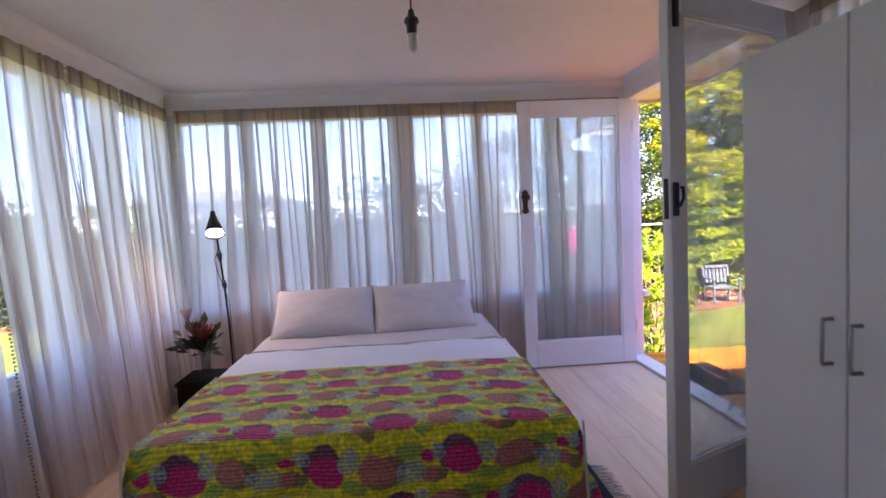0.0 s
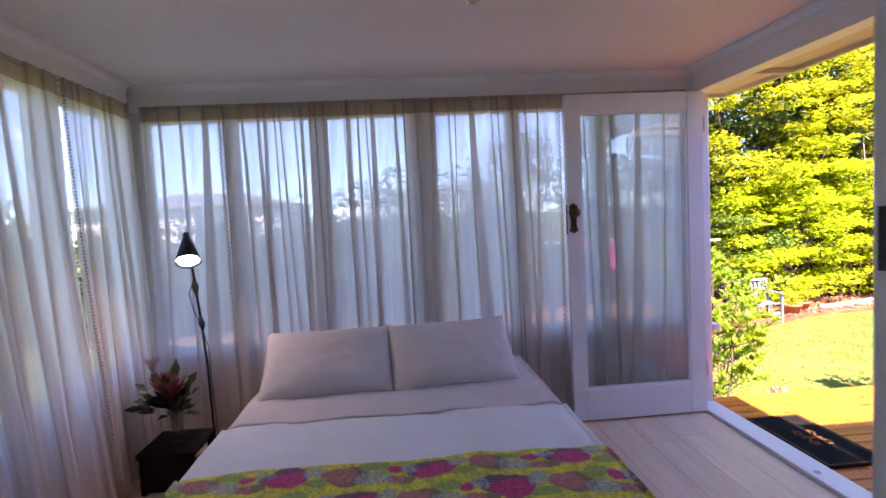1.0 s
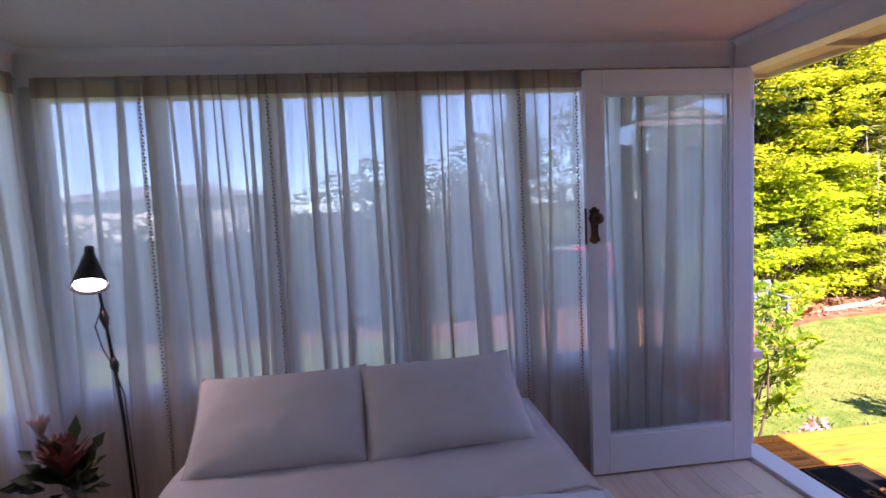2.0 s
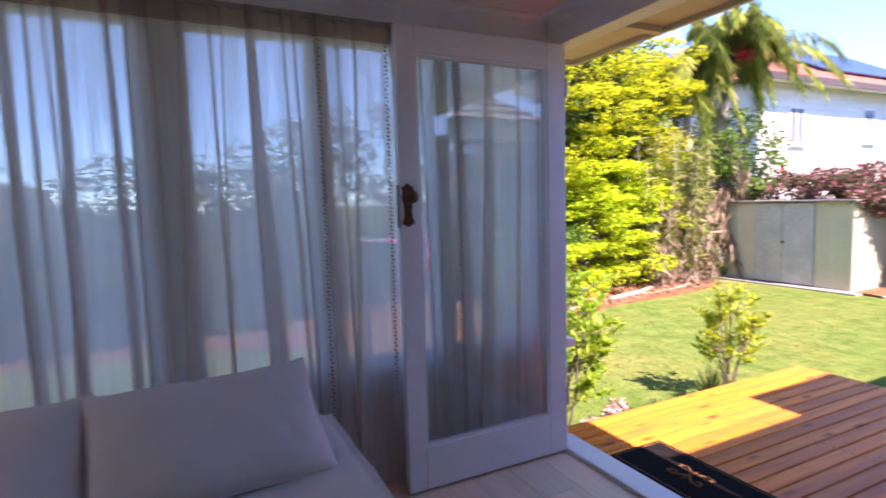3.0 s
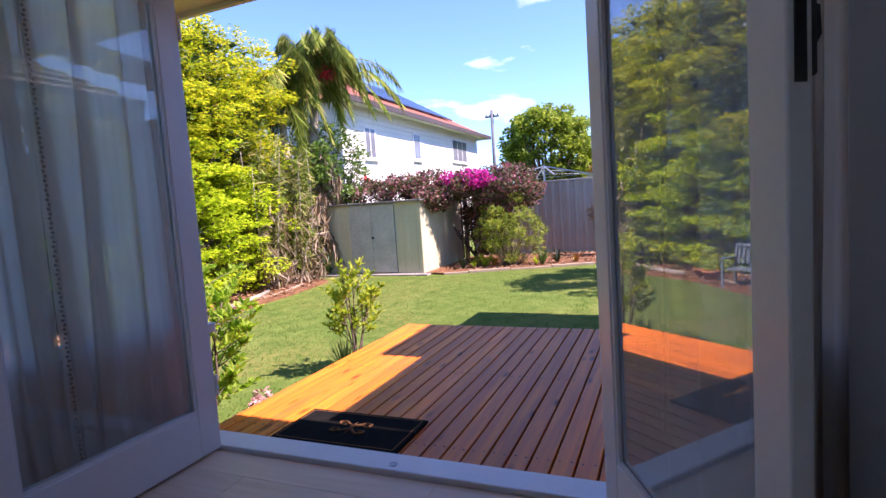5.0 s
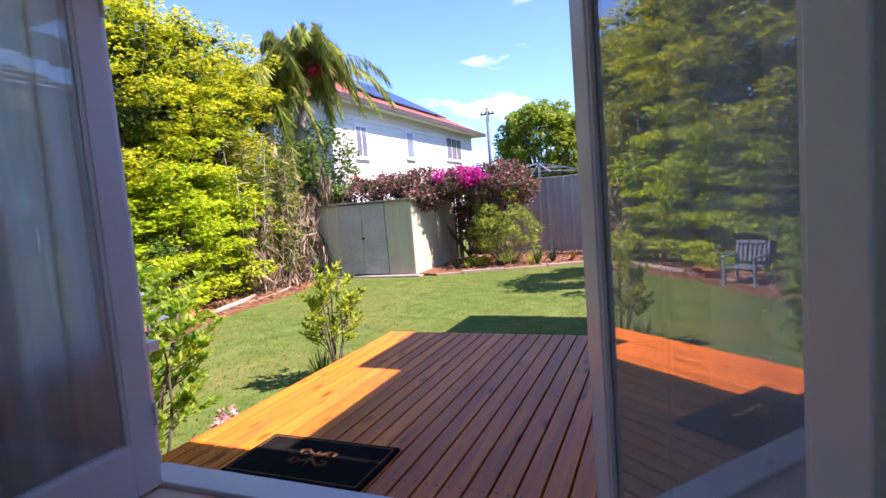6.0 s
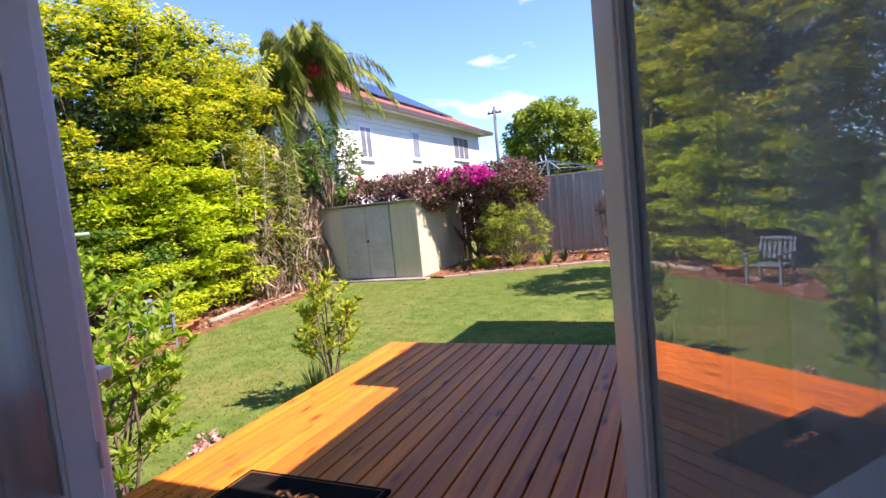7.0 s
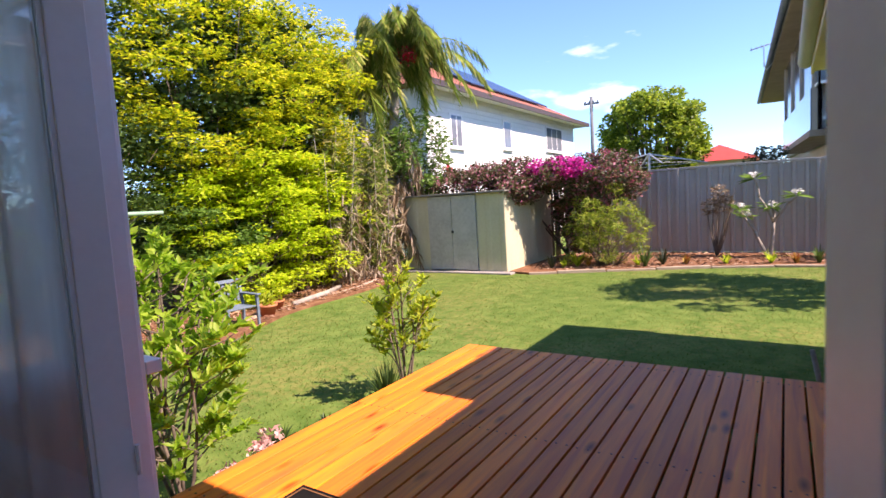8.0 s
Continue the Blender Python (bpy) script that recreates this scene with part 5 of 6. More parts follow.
def bush_of_clumps(name, label, cat, base, clumps, radii, leaves, size, mat, rng, trunks=5, r=0.03, bark=None, flat=0.5, group="", droop=0.0, limbs=46, forked=False):
    t = thing(name, label, cat, base, group)
    pr = random.Random(int(rng.integers(1e6)))
    bm = bmesh.new()
    centre = clumps.mean(axis=0)
    stems = [Vector((base[0] + pr.uniform(-0.12, 0.12) * trunks / 3, base[1] + pr.uniform(-0.08, 0.08) * trunks / 3, base[2] - 0.02)) for _ in range(trunks)]
    step = max(1, len(clumps) // limbs)
    for j, c in enumerate(clumps[::step]):
        root, end = stems[j % trunks], Vector(c)
        fork = Vector((0.65 * centre[0] + 0.35 * end.x, 0.75 * centre[1] + 0.25 * end.y, base[2] + 0.62 * (end.z - base[2])))
        w = r * pr.uniform(0.7, 1.2)
        if not forked:
            limb(bm, root, end, w, r * 0.2, 0.10 + 0.05 * (c[2] - base[2]), pr, 5)
            continue
        limb(bm, root, fork, w, w * 0.6, 0.10 + 0.04 * (c[2] - base[2]), pr, 5)
        limb(bm, fork, fork.lerp(end, 0.9), w * 0.6, r * 0.2, 0.10, pr, 5)
    part("trunk", bm, bark or BARK, t, smooth=True)
    v, f = leaf_cloud(clumps, radii, leaves, size[0], size[1], rng, flat, droop)
    from_arrays("crown", v, f, mat, t)
    return t


def clumps_in(rng, count, centre, rad, hollow=0.0, bottom=None):
    d = rng.normal(size=(count, 3))
    d /= np.linalg.norm(d, axis=1, keepdims=True)
    d *= (hollow + (1 - hollow) * rng.uniform(0, 1, (count, 1)) ** (1 / 3))
    c = np.array(centre) + d * np.array(rad)
    if bottom is not None:
        c[:, 2] = np.maximum(c[:, 2], bottom + rng.uniform(0, 0.3, count))
    return c


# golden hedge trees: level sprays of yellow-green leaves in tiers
def inner_shade_leaves(centre, rad, count, seed, owner):
    """Darker green leaves inside a crown, their colour standing for the shade in its gaps."""
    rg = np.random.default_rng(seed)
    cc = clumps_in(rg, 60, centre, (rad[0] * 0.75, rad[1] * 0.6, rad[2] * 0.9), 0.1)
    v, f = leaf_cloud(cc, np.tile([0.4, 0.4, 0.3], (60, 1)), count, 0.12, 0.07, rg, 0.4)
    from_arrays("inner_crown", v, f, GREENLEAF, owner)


def golden(name, base, centre, rad, clumps, leaves, seed, label, mat=None, size=(0.11, 0.06), flatr=0.30):
    rg = np.random.default_rng(seed)
    c = clumps_in(rg, clumps, centre, rad, 0.35, base[2] + 0.1)
    c += rg.normal(size=c.shape) * 0.16
    c[:, 2] = np.maximum(c[:, 2], base[2] + 0.12)
    r = np.column_stack([rg.uniform(0.22, 0.52, clumps), rg.uniform(0.22, 0.52, clumps), rg.uniform(0.05, 0.17, clumps) * flatr / 0.30])
    made = bush_of_clumps(name, label, "tree", base, c, r, leaves, size, mat or GOLDLEAF, rg, 5, 0.017, None, 0.62, forked=True)
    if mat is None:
        inner_shade_leaves(centre, rad, leaves // 6, seed + 500, made)
    return made


FRESH = "bushy shrub with fresh green leaves at the foot of the hedge"
GOLDEN = "tall tree with level sprays of golden yellow leaves"
LIME = "bright lime-green shrub in layered sprays below the golden trees"
golden("hedge_tree", (6.1, 9.4, GROUND), (6.0, 9.35, 2.95), (1.5, 1.0, 1.6), 175, 25000, 31, GOLDEN, None, (0.085, 0.036))
golden("hedge_tree", (7.8, 9.6, GROUND), (7.7, 9.5, 2.9), (1.5, 1.0, 1.6), 175, 25000, 32, GOLDEN, None, (0.085, 0.036))
for n, (x, y, z, r, h) in enumerate(((5.35, 8.95, 0.45, 0.8, 0.85), (6.2, 8.75, 0.55, 0.8, 1.0), (7.05, 8.85, 0.75, 0.9, 1.15), (5.75, 9.05, 1.35, 0.7, 0.7), (6.75, 9.05, 1.55, 0.7, 0.75), (7.75, 9.1, 1.2, 0.75, 0.95))):
    golden("hedge_shrub", (x, y + 0.1, GROUND), (x, y, z), (r, 0.5, h), 42, 6400, 330 + n, FRESH if n == 0 else LIME, FRESHLEAF if n == 0 else LIMELEAF, (0.085, 0.042))
DARKTREE = "dense dark green hedge tree beside the golden ones"
golden("hedge_tree", (4.3, 9.7, GROUND), (4.3, 9.6, 1.9), (1.2, 1.0, 2.5), 200, 18000, 35, DARKTREE, GREENLEAF, (0.07, 0.04), 0.7)
golden("hedge_tree", (2.4, 9.9, GROUND), (2.4, 9.9, 1.1), (1.4, 1.0, 1.6), 140, 14000, 36, DARKTREE, MIDLEAF, (0.08, 0.045), 0.8)
golden("hedge_tree", (6.6, 10.1, GROUND), (6.6, 9.95, 1.5), (2.3, 0.5, 1.6), 190, 17000, 37, DARKTREE, GREENLEAF, (0.085, 0.045), 0.8)
for j, (x, h) in enumerate(((0.4, 1.0), (-1.8, 0.75), (-4.2, 0.7), (-6.6, 0.8))):
    golden("hedge_tree", (x, 9.6, GROUND), (x, 9.5, h - 0.35), (1.6, 0.8, h + 0.25), 170, 15000, 40 + j, "lower green hedge seen through the curtains", MIDLEAF, (0.10, 0.06), 0.9)

golden("hedge_tree", (9.6, 10.2, GROUND), (9.8, 10.2, 2.2), (1.1, 0.7, 1.9), 110, 7500, 38, "grey-green tree behind the palm", CANELEAF, (0.13, 0.04), 0.9)
# bamboo-like canes
canes = thing("cane_clump", "clump of leafy upright canes with dry stems", "bamboo", (8.9, 8.9, GROUND))
pr, rg = random.Random(9), np.random.default_rng(9)
bm, cen, way = bmesh.new(), [], []
for j in range(115):
    x, y = 7.75 + 1.65 * pr.random(), 8.5 + 0.95 * pr.random()
    h = pr.uniform(0.8, 2.9)
    lean = Vector((pr.uniform(-0.3, 0.3), pr.uniform(-0.35, 0.15), 0))
    top = Vector((x, y, GROUND + h)) + lean * h * 0.5
    limb(bm, (x, y, GROUND - 0.02), top, 0.012, 0.005, 0.06, pr, 5)
    for q in range(int(58 * h / 1.8)):
        s = pr.uniform(0.15, 1.0)
        a = pr.uniform(0, 6.28)
        w = Vector((math.cos(a), math.sin(a), pr.uniform(-0.6, 0.9)))
        cen.append(Vector((x, y, GROUND)).lerp(top, s) + w * 0.09)
        way.append(w)
tagged(part("cane", bm, PALEBARK, canes, smooth=True), kind="stuff")
v, f = leaf_arrays(np.array(cen), np.array(way), np.tile([0.0, 0.1, 1.0], (len(cen), 1)), 0.22, 0.036, rg, 0.5)
from_arrays("foliage", v, f, CANELEAF, canes)
k = 1500
cen = np.column_stack([rg.uniform(7.7, 9.5, k), rg.uniform(8.3, 9.3, k), GROUND + 0.1 + 1.5 * rg.uniform(0, 1, k) ** 1.4])
v, f = leaf_arrays(cen, rg.normal(size=(k, 3)) * np.array([0.5, 0.5, 0.4]) - np.array([0, 0, 0.9]), rg.normal(size=(k, 3)), 0.30, 0.026, rg, 0.5)
from_arrays("dry_foliage", v, f, DRYLEAF, canes, "dry straw-coloured leaves")


def frond(base, heading, length, lift, sag, cenl, wayl, rachis, pr, leaflet=0.42, count=46):
    """A feather frond: a bending rib with hanging leaflets on both sides."""
    dirh = Vector((math.cos(heading), math.sin(heading), 0))
    side = Vector((-dirh.y, dirh.x, 0))
    pts = []
    for j in range(9):
        s = j / 8
        pts.append(Vector(base) + dirh * length * s * (1 - 0.18 * s) + Vector((0, 0, lift * length * s - sag * length * s * s)))
    tube(rachis, pts, [0.018 * (1 - 0.8 * j / 8) for j in range(9)], 5)
    for j in range(count):
        s = 0.12 + 0.88 * j / count
        a = min(int(s * 8), 7)
        p = pts[a].lerp(pts[a + 1], s * 8 - a)
        for sg in (-1, 1):
            w = side * sg * 0.6 + dirh * 0.45 + Vector((pr.uniform(-0.25, 0.25), pr.uniform(-0.25, 0.25), -1.05 + pr.uniform(-0.45, 0.45)))
            L = leaflet * math.sin(math.pi * min(1, 0.18 + 0.8 * s)) * pr.uniform(0.8, 1.15)
            cenl.append((p + w.normalized() * L * 0.5, L))
            wayl.append(w)


palm = thing("palm_tree", "slender palm with drooping feathery fronds and dead skirts on its trunk", "palm tree", (9.7, 8.9, GROUND))
bm = bmesh.new()
tube(bm, [(9.7, 8.9, GROUND - 0.02), (9.74, 8.9, 0.6), (9.88, 8.9, 1.9), (10.12, 8.9, 3.2), (10.28, 8.9, 4.1)], [0.15, 0.12, 0.105, 0.095, 0.09], 12)
tube(bm, [(9.75, 9.3, GROUND - 0.02), (9.6, 9.3, 1.5), (9.46, 9.3, 3.65)], [0.10, 0.085, 0.07], 10)
part("trunk", bm, PALEBARK, palm, smooth=True)
pr, rg = random.Random(5), np.random.default_rng(5)
rach, cl, wl2 = bmesh.new(), [], []
for j in range(32):
    a = j * 2.4 + pr.uniform(-0.3, 0.3)
    frond((10.28, 8.9, 4.08), a, pr.uniform(0.95, 1.4), pr.uniform(1.1, 2.0), pr.uniform(1.3, 2.1), cl, wl2, rach, pr, 0.42, 92)
    if j % 2:
        continue
    frond((9.46, 9.3, 3.55), a + 1, pr.uniform(0.9, 1.3), pr.uniform(1.1, 2.0), pr.uniform(1.4, 2.2), cl, wl2, rach, pr, 0.42, 82)
for j in range(7):
    frond((10.22, 8.9, pr.uniform(3.6, 4.0)), j * 2.4, pr.uniform(0.9, 1.3), pr.uniform(0.5, 1.5), pr.uniform(1.6, 2.6), cl, wl2, rach, pr, 0.5, 44)
    frond((9.46, 9.25, pr.uniform(3.3, 3.6)), j * 2.4 + 1, pr.uniform(0.8, 1.25), pr.uniform(0.6, 1.6), pr.uniform(1.6, 2.6), cl, wl2, rach, pr, 0.5, 40)
for a in (-1.3, -1.0, -0.75, -0.5, -0.2, 0.3):
    frond((10.28, 8.9, 4.0), a, 2.3, pr.uniform(0.45, 0.65), pr.uniform(0.8, 0.95), cl, wl2, rach, pr)
part("frond_rib", rach, SHRUBLEAF, palm, smooth=True)
cen = np.array([tuple(c) for c, _ in cl])
ln = np.array([L for _, L in cl])
v, f = leaf_arrays(cen, np.array([tuple(w) for w in wl2]), np.tile([0.0, 0.0, 1.0], (len(cl), 1)), 0.46, 0.0066, rg, 0.4)
from_arrays("frond_foliage", v, f, PALMLEAF, palm)
rach, cl, wl2 = bmesh.new(), [], []
for j in range(38):
    zt = pr.uniform(0.5, 2.4)
    x = 9.73 + 0.18 * max(0, zt - 0.6)
    frond((x, 8.85, zt), pr.uniform(0, 6.28), pr.uniform(0.5, 0.9), -0.3, pr.uniform(0.6, 1.3), cl, wl2, rach, pr, 0.3, 16)
part("dead_rib", rach, PALEBARK, palm, smooth=True)
cen = np.array([tuple(c) for c, _ in cl])
v, f = leaf_arrays(cen, np.array([tuple(w + Vector((0, 0, -0.8))) for w in wl2]), np.tile([0.3, 0.1, 1.0], (len(cl), 1)), 0.34, 0.04, rg, 0.4)
from_arrays("dead_foliage", v, f, DRYLEAF, palm, "dry brown dead fronds")
fl = np.array([10.1, 8.5, 3.95]) + rg.normal(size=(160, 3)) * np.array([0.10, 0.10, 0.08])
v, f = leaf_arrays(fl, rg.normal(size=(160, 3)), rg.normal(size=(160, 3)), 0.05, 0.04, rg)
from_arrays("fruit", v, f, REDPETAL, palm, "orange-red fruit cluster", kind="stuff")

rg = np.random.default_rng(51)
c = clumps_in(rg, 90, (10.5, 8.75, 1.9), (0.95, 0.5, 1.2), 0.3)
r = np.tile([0.25, 0.25, 0.14], (90, 1))
hib = bush_of_clumps("hibiscus_shrub", "leafy hibiscus with red flowers between palm and shed", "shrub", (10.5, 8.95, GROUND), c, r, 3000, (0.13, 0.055), FRESHLEAF, rg, 4, 0.02)
fl = np.array([11.15, 8.35, 1.72]) + rg.normal(size=(40, 3)) * np.array([0.03, 0.03, 0.03])
v, f = leaf_arrays(fl, rg.normal(size=(40, 3)), rg.normal(size=(40, 3)), 0.09, 0.07, rg)
from_arrays("flower", v, f, REDPETAL, hib)

# bougainvillea sprawling over the shed
rg = np.random.default_rng(61)
c = np.concatenate([clumps_in(rg, 120, (11.1, 6.9, 1.42), (1.0, 1.75, 0.30), 0.2), clumps_in(rg, 110, (11.6, 5.35, 1.28), (0.9, 0.95, 0.52), 0.2), clumps_in(rg, 40, (10.4, 6.35, 1.14), (0.5, 0.28, 0.2), 0.2), clumps_in(rg, 70, (11.75, 5.55, 0.5), (0.45, 0.6, 0.8), 0.1)])
r = np.tile([0.22, 0.22, 0.14], (len(c), 1))
boug = bush_of_clumps("bougainvillea", "bougainvillea with magenta bracts sprawling over the shed roof", "bougainvillea", (12.3, 6.1, GROUND), c, r, 19000, (0.07, 0.05), BOUGLEAF, rg, 1, 0.03, None, 0.3, limbs=6)
cc = clumps_in(rg, 26, (10.75, 5.72, 1.52), (0.30, 0.58, 0.17), 0.3)
v, f = leaf_cloud(cc, np.tile([0.16, 0.16, 0.09], (26, 1)), 1150, 0.06, 0.05, rg, 0.3)
from_arrays("bloom", v, f, BRACT, boug, "bright magenta bracts")
v, f = leaf_cloud(c, r * 1.05, 9500, 0.055, 0.045, rg, 0.3)
from_arrays("faded_bloom", v, f, OLDBRACT, boug, "faded dusky pink bracts")

rg = np.random.default_rng(71)
c = clumps_in(rg, 46, (10.95, 4.9, 0.36), (0.5, 0.62, 0.82), 0.35, GROUND + 0.2)
c += rg.normal(size=c.shape) * np.array([0.08, 0.10, 0.10])
bush_of_clumps("feathery_shrub", "feathery light green shrub in the mulch by the shed", "shrub", (10.95, 4.95, GROUND), c, np.tile([0.17, 0.17, 0.13], (46, 1)), 4200, (0.11, 0.015), FEATHER, rg, 6, 0.012, None, 0.3)


def strappy(name, at, count, length, seed, mat, label, width=0.03, spread_out=0.8):
    pr, rg = random.Random(seed), np.random.default_rng(seed)
    t = thing(name, label, "plant", at, "strappy garden plants")
    bm = bmesh.new()
    for j in range(count):
        a, out, h = pr.uniform(0, 6.28), pr.uniform(0.2, spread_out), length * pr.uniform(0.7, 1.1)
        d, s = Vector((math.cos(a), math.sin(a), 0)), Vector((-math.sin(a), math.cos(a), 0))
        prev = None
        for q in range(5):
            u = q / 4
            p = Vector(at) + d * h * out * u + Vector((0, 0, h * (u * 1.05 - out * 0.75 * u * u)))
            w = width * 0.5 * (1 - u) ** 0.7
            cur = (bm.verts.new(p - s * w), bm.verts.new(p + s * w))
            if prev:
                bm.faces.new((prev[0], prev[1], cur[1], cur[0]))
            prev = cur
    part("foliage", bm, mat, t)
    return t


for j, (x, yy, L, m) in enumerate(((10.35, 5.75, 0.32, DARKLEAF), (10.6, 5.35, 0.4, SHRUBLEAF), (10.75, 4.2, 0.45, GREENLEAF), (11.0, 3.95, 0.42, DARKLEAF), (11.4, 2.35, 0.3, SHRUBLEAF), (11.5, 1.7, 0.35, GREENLEAF), (11.55, 0.9, 0.35, GREENLEAF), (9.7, 8.6, 0.55, GREENLEAF), (9.4, 8.9, 0.6, GREENLEAF))):
    strappy("strappy_plant", (x, yy, GROUND + 0.03), 26, L, 80 + j, m, "tufted strappy-leaved plant in the mulch", 0.04)
for j, (x, yy) in enumerate(((10.45, 5.55), (10.75, 5.2), (10.9, 4.35), (11.1, 3.6), (11.25, 3.0), (11.45, 2.0))):
    strappy("strappy_plant", (x, yy, GROUND + 0.03), 18, 0.24, 180 + j, CROTON if j % 2 else SHRUBLEAF, "small red and yellow leaved plant in the mulch" if j % 2 else "small bright green plant in the mulch", 0.055)
strappy("strappy_plant", (3.84, 4.38, GROUND), 110, 0.40, 95, GREENLEAF, "dark tufted grass plant beside the deck", 0.016, 0.55)
strappy("strappy_plant", (3.15, 4.62, GROUND), 46, 0.16, 96, GREENLEAF, "low dark green groundcover on the lawn edge", 0.03, 1.1)
strappy("strappy_plant", (3.42, 4.52, GROUND), 40, 0.14, 97, GREENLEAF, "low dark green groundcover on the lawn edge", 0.03, 1.1)


def young_shrub(name, base, height, width, seed, leaves, label, size, mat, stems=6, bare=0.35):
    """A few bare stems that fork into twigs with leaves round their outer ends."""
    pr, rg = random.Random(seed), np.random.default_rng(seed)
    t = thing(name, label, "shrub", base, "young shrubs along the deck")
    bm, twigs, cen, way = bmesh.new(), [], [], []
    for j in range(stems):
        a, o = 6.28 * (j + pr.uniform(-0.3, 0.3)) / stems, pr.uniform(0.25, 0.75)
        root = Vector(base) + Vector((pr.uniform(-0.03, 0.03), pr.uniform(-0.03, 0.03), -0.02))
        tip = Vector(base) + Vector((math.cos(a) * width * o, math.sin(a) * width * o * 0.8, height * pr.uniform(0.62, 0.92)))
        limb(bm, root, tip, 0.010, 0.004, 0.07, pr, 5)
        twigs.append((root.lerp(tip, 0.72), tip))
        for k in range(7):
            s = bare + (0.92 - bare) * (k + pr.random()) / 7
            fork = root.lerp(tip, s)
            b = a + pr.uniform(-1.9, 1.9)
            far = fork + Vector((math.cos(b) * width, math.sin(b) * width, height * pr.uniform(0.10, 0.36))) * pr.uniform(0.35, 0.62)
            limb(bm, fork, far, 0.0045, 0.002, 0.06, pr, 4)
            twigs.append((fork, far))
    for j in range(leaves):
        root, tip = twigs[j % len(twigs)]
        s = 0.25 + 0.80 * pr.random() ** 0.6
        a = pr.uniform(0, 6.28)
        w = (Vector((math.cos(a), math.sin(a), pr.uniform(-0.2, 1.0))) + (tip - root).normalized() * 0.7).normalized()
        cen.append(root.lerp(tip, s) + w * pr.uniform(0.01, 0.045))
        way.append(w)
    part("branching", bm, BARK, t, smooth=True)
    v, f = leaf_arrays(np.array(cen), np.array(way), rg.normal(size=(leaves, 3)) + np.array([0, 0, 0.8]), size[0], size[1], rg, 0.35)
    from_arrays("foliage", v, f, mat, t)
    return t


CORNER_SHRUB = "leafy young shrub with fresh green leaves close to the sunroom corner"
young_shrub("garden_shrub", (4.05, 4.38, GROUND), 1.02, 0.31, 101, 1250, "young shrub with pale green leaves beside the deck", (0.060, 0.022), SHRUBLEAF, 6, 0.40)
young_shrub("garden_shrub", (2.42, 4.42, GROUND), 1.15, 0.42, 102, 1900, CORNER_SHRUB, (0.062, 0.026), CORNERLEAF, 7, 0.25)
young_shrub("garden_shrub", (2.72, 5.1, GROUND), 1.50, 0.60, 103, 3300, CORNER_SHRUB, (0.064, 0.027), CORNERLEAF, 9, 0.22)
fl = strappy("flowering_plant", (2.78, 4.36, GROUND), 20, 0.2, 99, GREENLEAF, "small plant with pale pink flowers by the deck", 0.02)
rg = np.random.default_rng(98)
v, f = leaf_cloud(np.array([[2.78, 4.33, -0.16], [2.64, 4.36, -0.22], [2.9, 4.38, -0.14], [2.55, 4.3, -0.27]]), np.tile([0.07, 0.07, 0.04], (4, 1)), 200, 0.045, 0.02, rg, 0.2)
from_arrays("blossom", v, f, PINKPETAL, fl)

# frangipani and a bare shrub in front of the fence
fr_t = thing("frangipani", "frangipani with bare forking limbs, long leaves and white flowers", "tree", (12.3, 2.4, GROUND))
bm, cen, way, heads = bmesh.new(), [], [], []
pr, rg = random.Random(14), np.random.default_rng(14)
forks = {(12.3, 2.4, GROUND): [((12.25, 2.62, 0.15), 0.03), ((12.3, 2.33, 0.30), 0.032)], (12.25, 2.62, 0.15): [((12.2, 2.85, 0.55), 0.02), ((12.3, 2.75, 0.40), 0.018)], (12.3, 2.33, 0.30): [((12.3, 2.55, 0.75), 0.022), ((12.25, 2.12, 0.62), 0.022), ((12.35, 2.35, 0.55), 0.02)], (12.3, 2.55, 0.75): [((12.3, 2.62, 1.08), 0.016)], (12.25, 2.12, 0.62): [((12.2, 1.98, 0.75), 0.016)]}
for p, outs in forks.items():
    for q, r0 in outs:
        bm = bmesh.new()
        limb(bm, p, q, r0 * 1.15, r0 * 0.8, 0.03, pr, 8)
        part("limb", bm, PALEBARK, fr_t, smooth=True)
        if q not in forks:
            heads.append(q)
for h in heads:
    for j in range(11):
        a = pr.uniform(0, 6.28)
        w = Vector((math.cos(a), math.sin(a), pr.uniform(-0.2, 0.6)))
        cen.append(Vector(h) + w * 0.13)
        way.append(w)
v, f = leaf_arrays(np.array(cen), np.array(way), np.tile([0, 0, 1.0], (len(cen), 1)), 0.28, 0.075, rg, 0.2)
from_arrays("foliage", v, f, FRESHLEAF, fr_t)
v, f = leaf_cloud(np.array(heads) + np.array([0, 0, 0.08]), np.tile([0.09, 0.09, 0.05], (len(heads), 1)), 150, 0.06, 0.04, rg, 0.2)
from_arrays("blossom", v, f, WHITEPETAL, fr_t, kind="stuff")
young = thing("bare_shrub", "half-bare brown shrub against the fence", "shrub", (12.4, 3.25, GROUND))
bm = bmesh.new()
for j in range(12):
    limb(bm, (12.4, 3.25, GROUND), (12.4 + pr.uniform(-0.2, 0.2), 3.15 + pr.uniform(-0.22, 0.25), pr.uniform(0.4, 1.05)), 0.012, 0.004, 0.08, pr, 5)
part("branching", bm, BARK, young, smooth=True)
v, f = leaf_cloud(np.array([[12.4, 3.2, 0.85], [12.35, 3.1, 0.65], [12.4, 3.35, 0.6]]), np.tile([0.14, 0.18, 0.18], (3, 1)), 420, 0.08, 0.035, rg, 0.2)
from_arrays("foliage", v, f, DRYLEAF, young)
rg = np.random.default_rng(15)
c = clumps_in(rg, 30, (12.2, 0.9, 1.0), (0.4, 0.5, 0.5), 0.2)
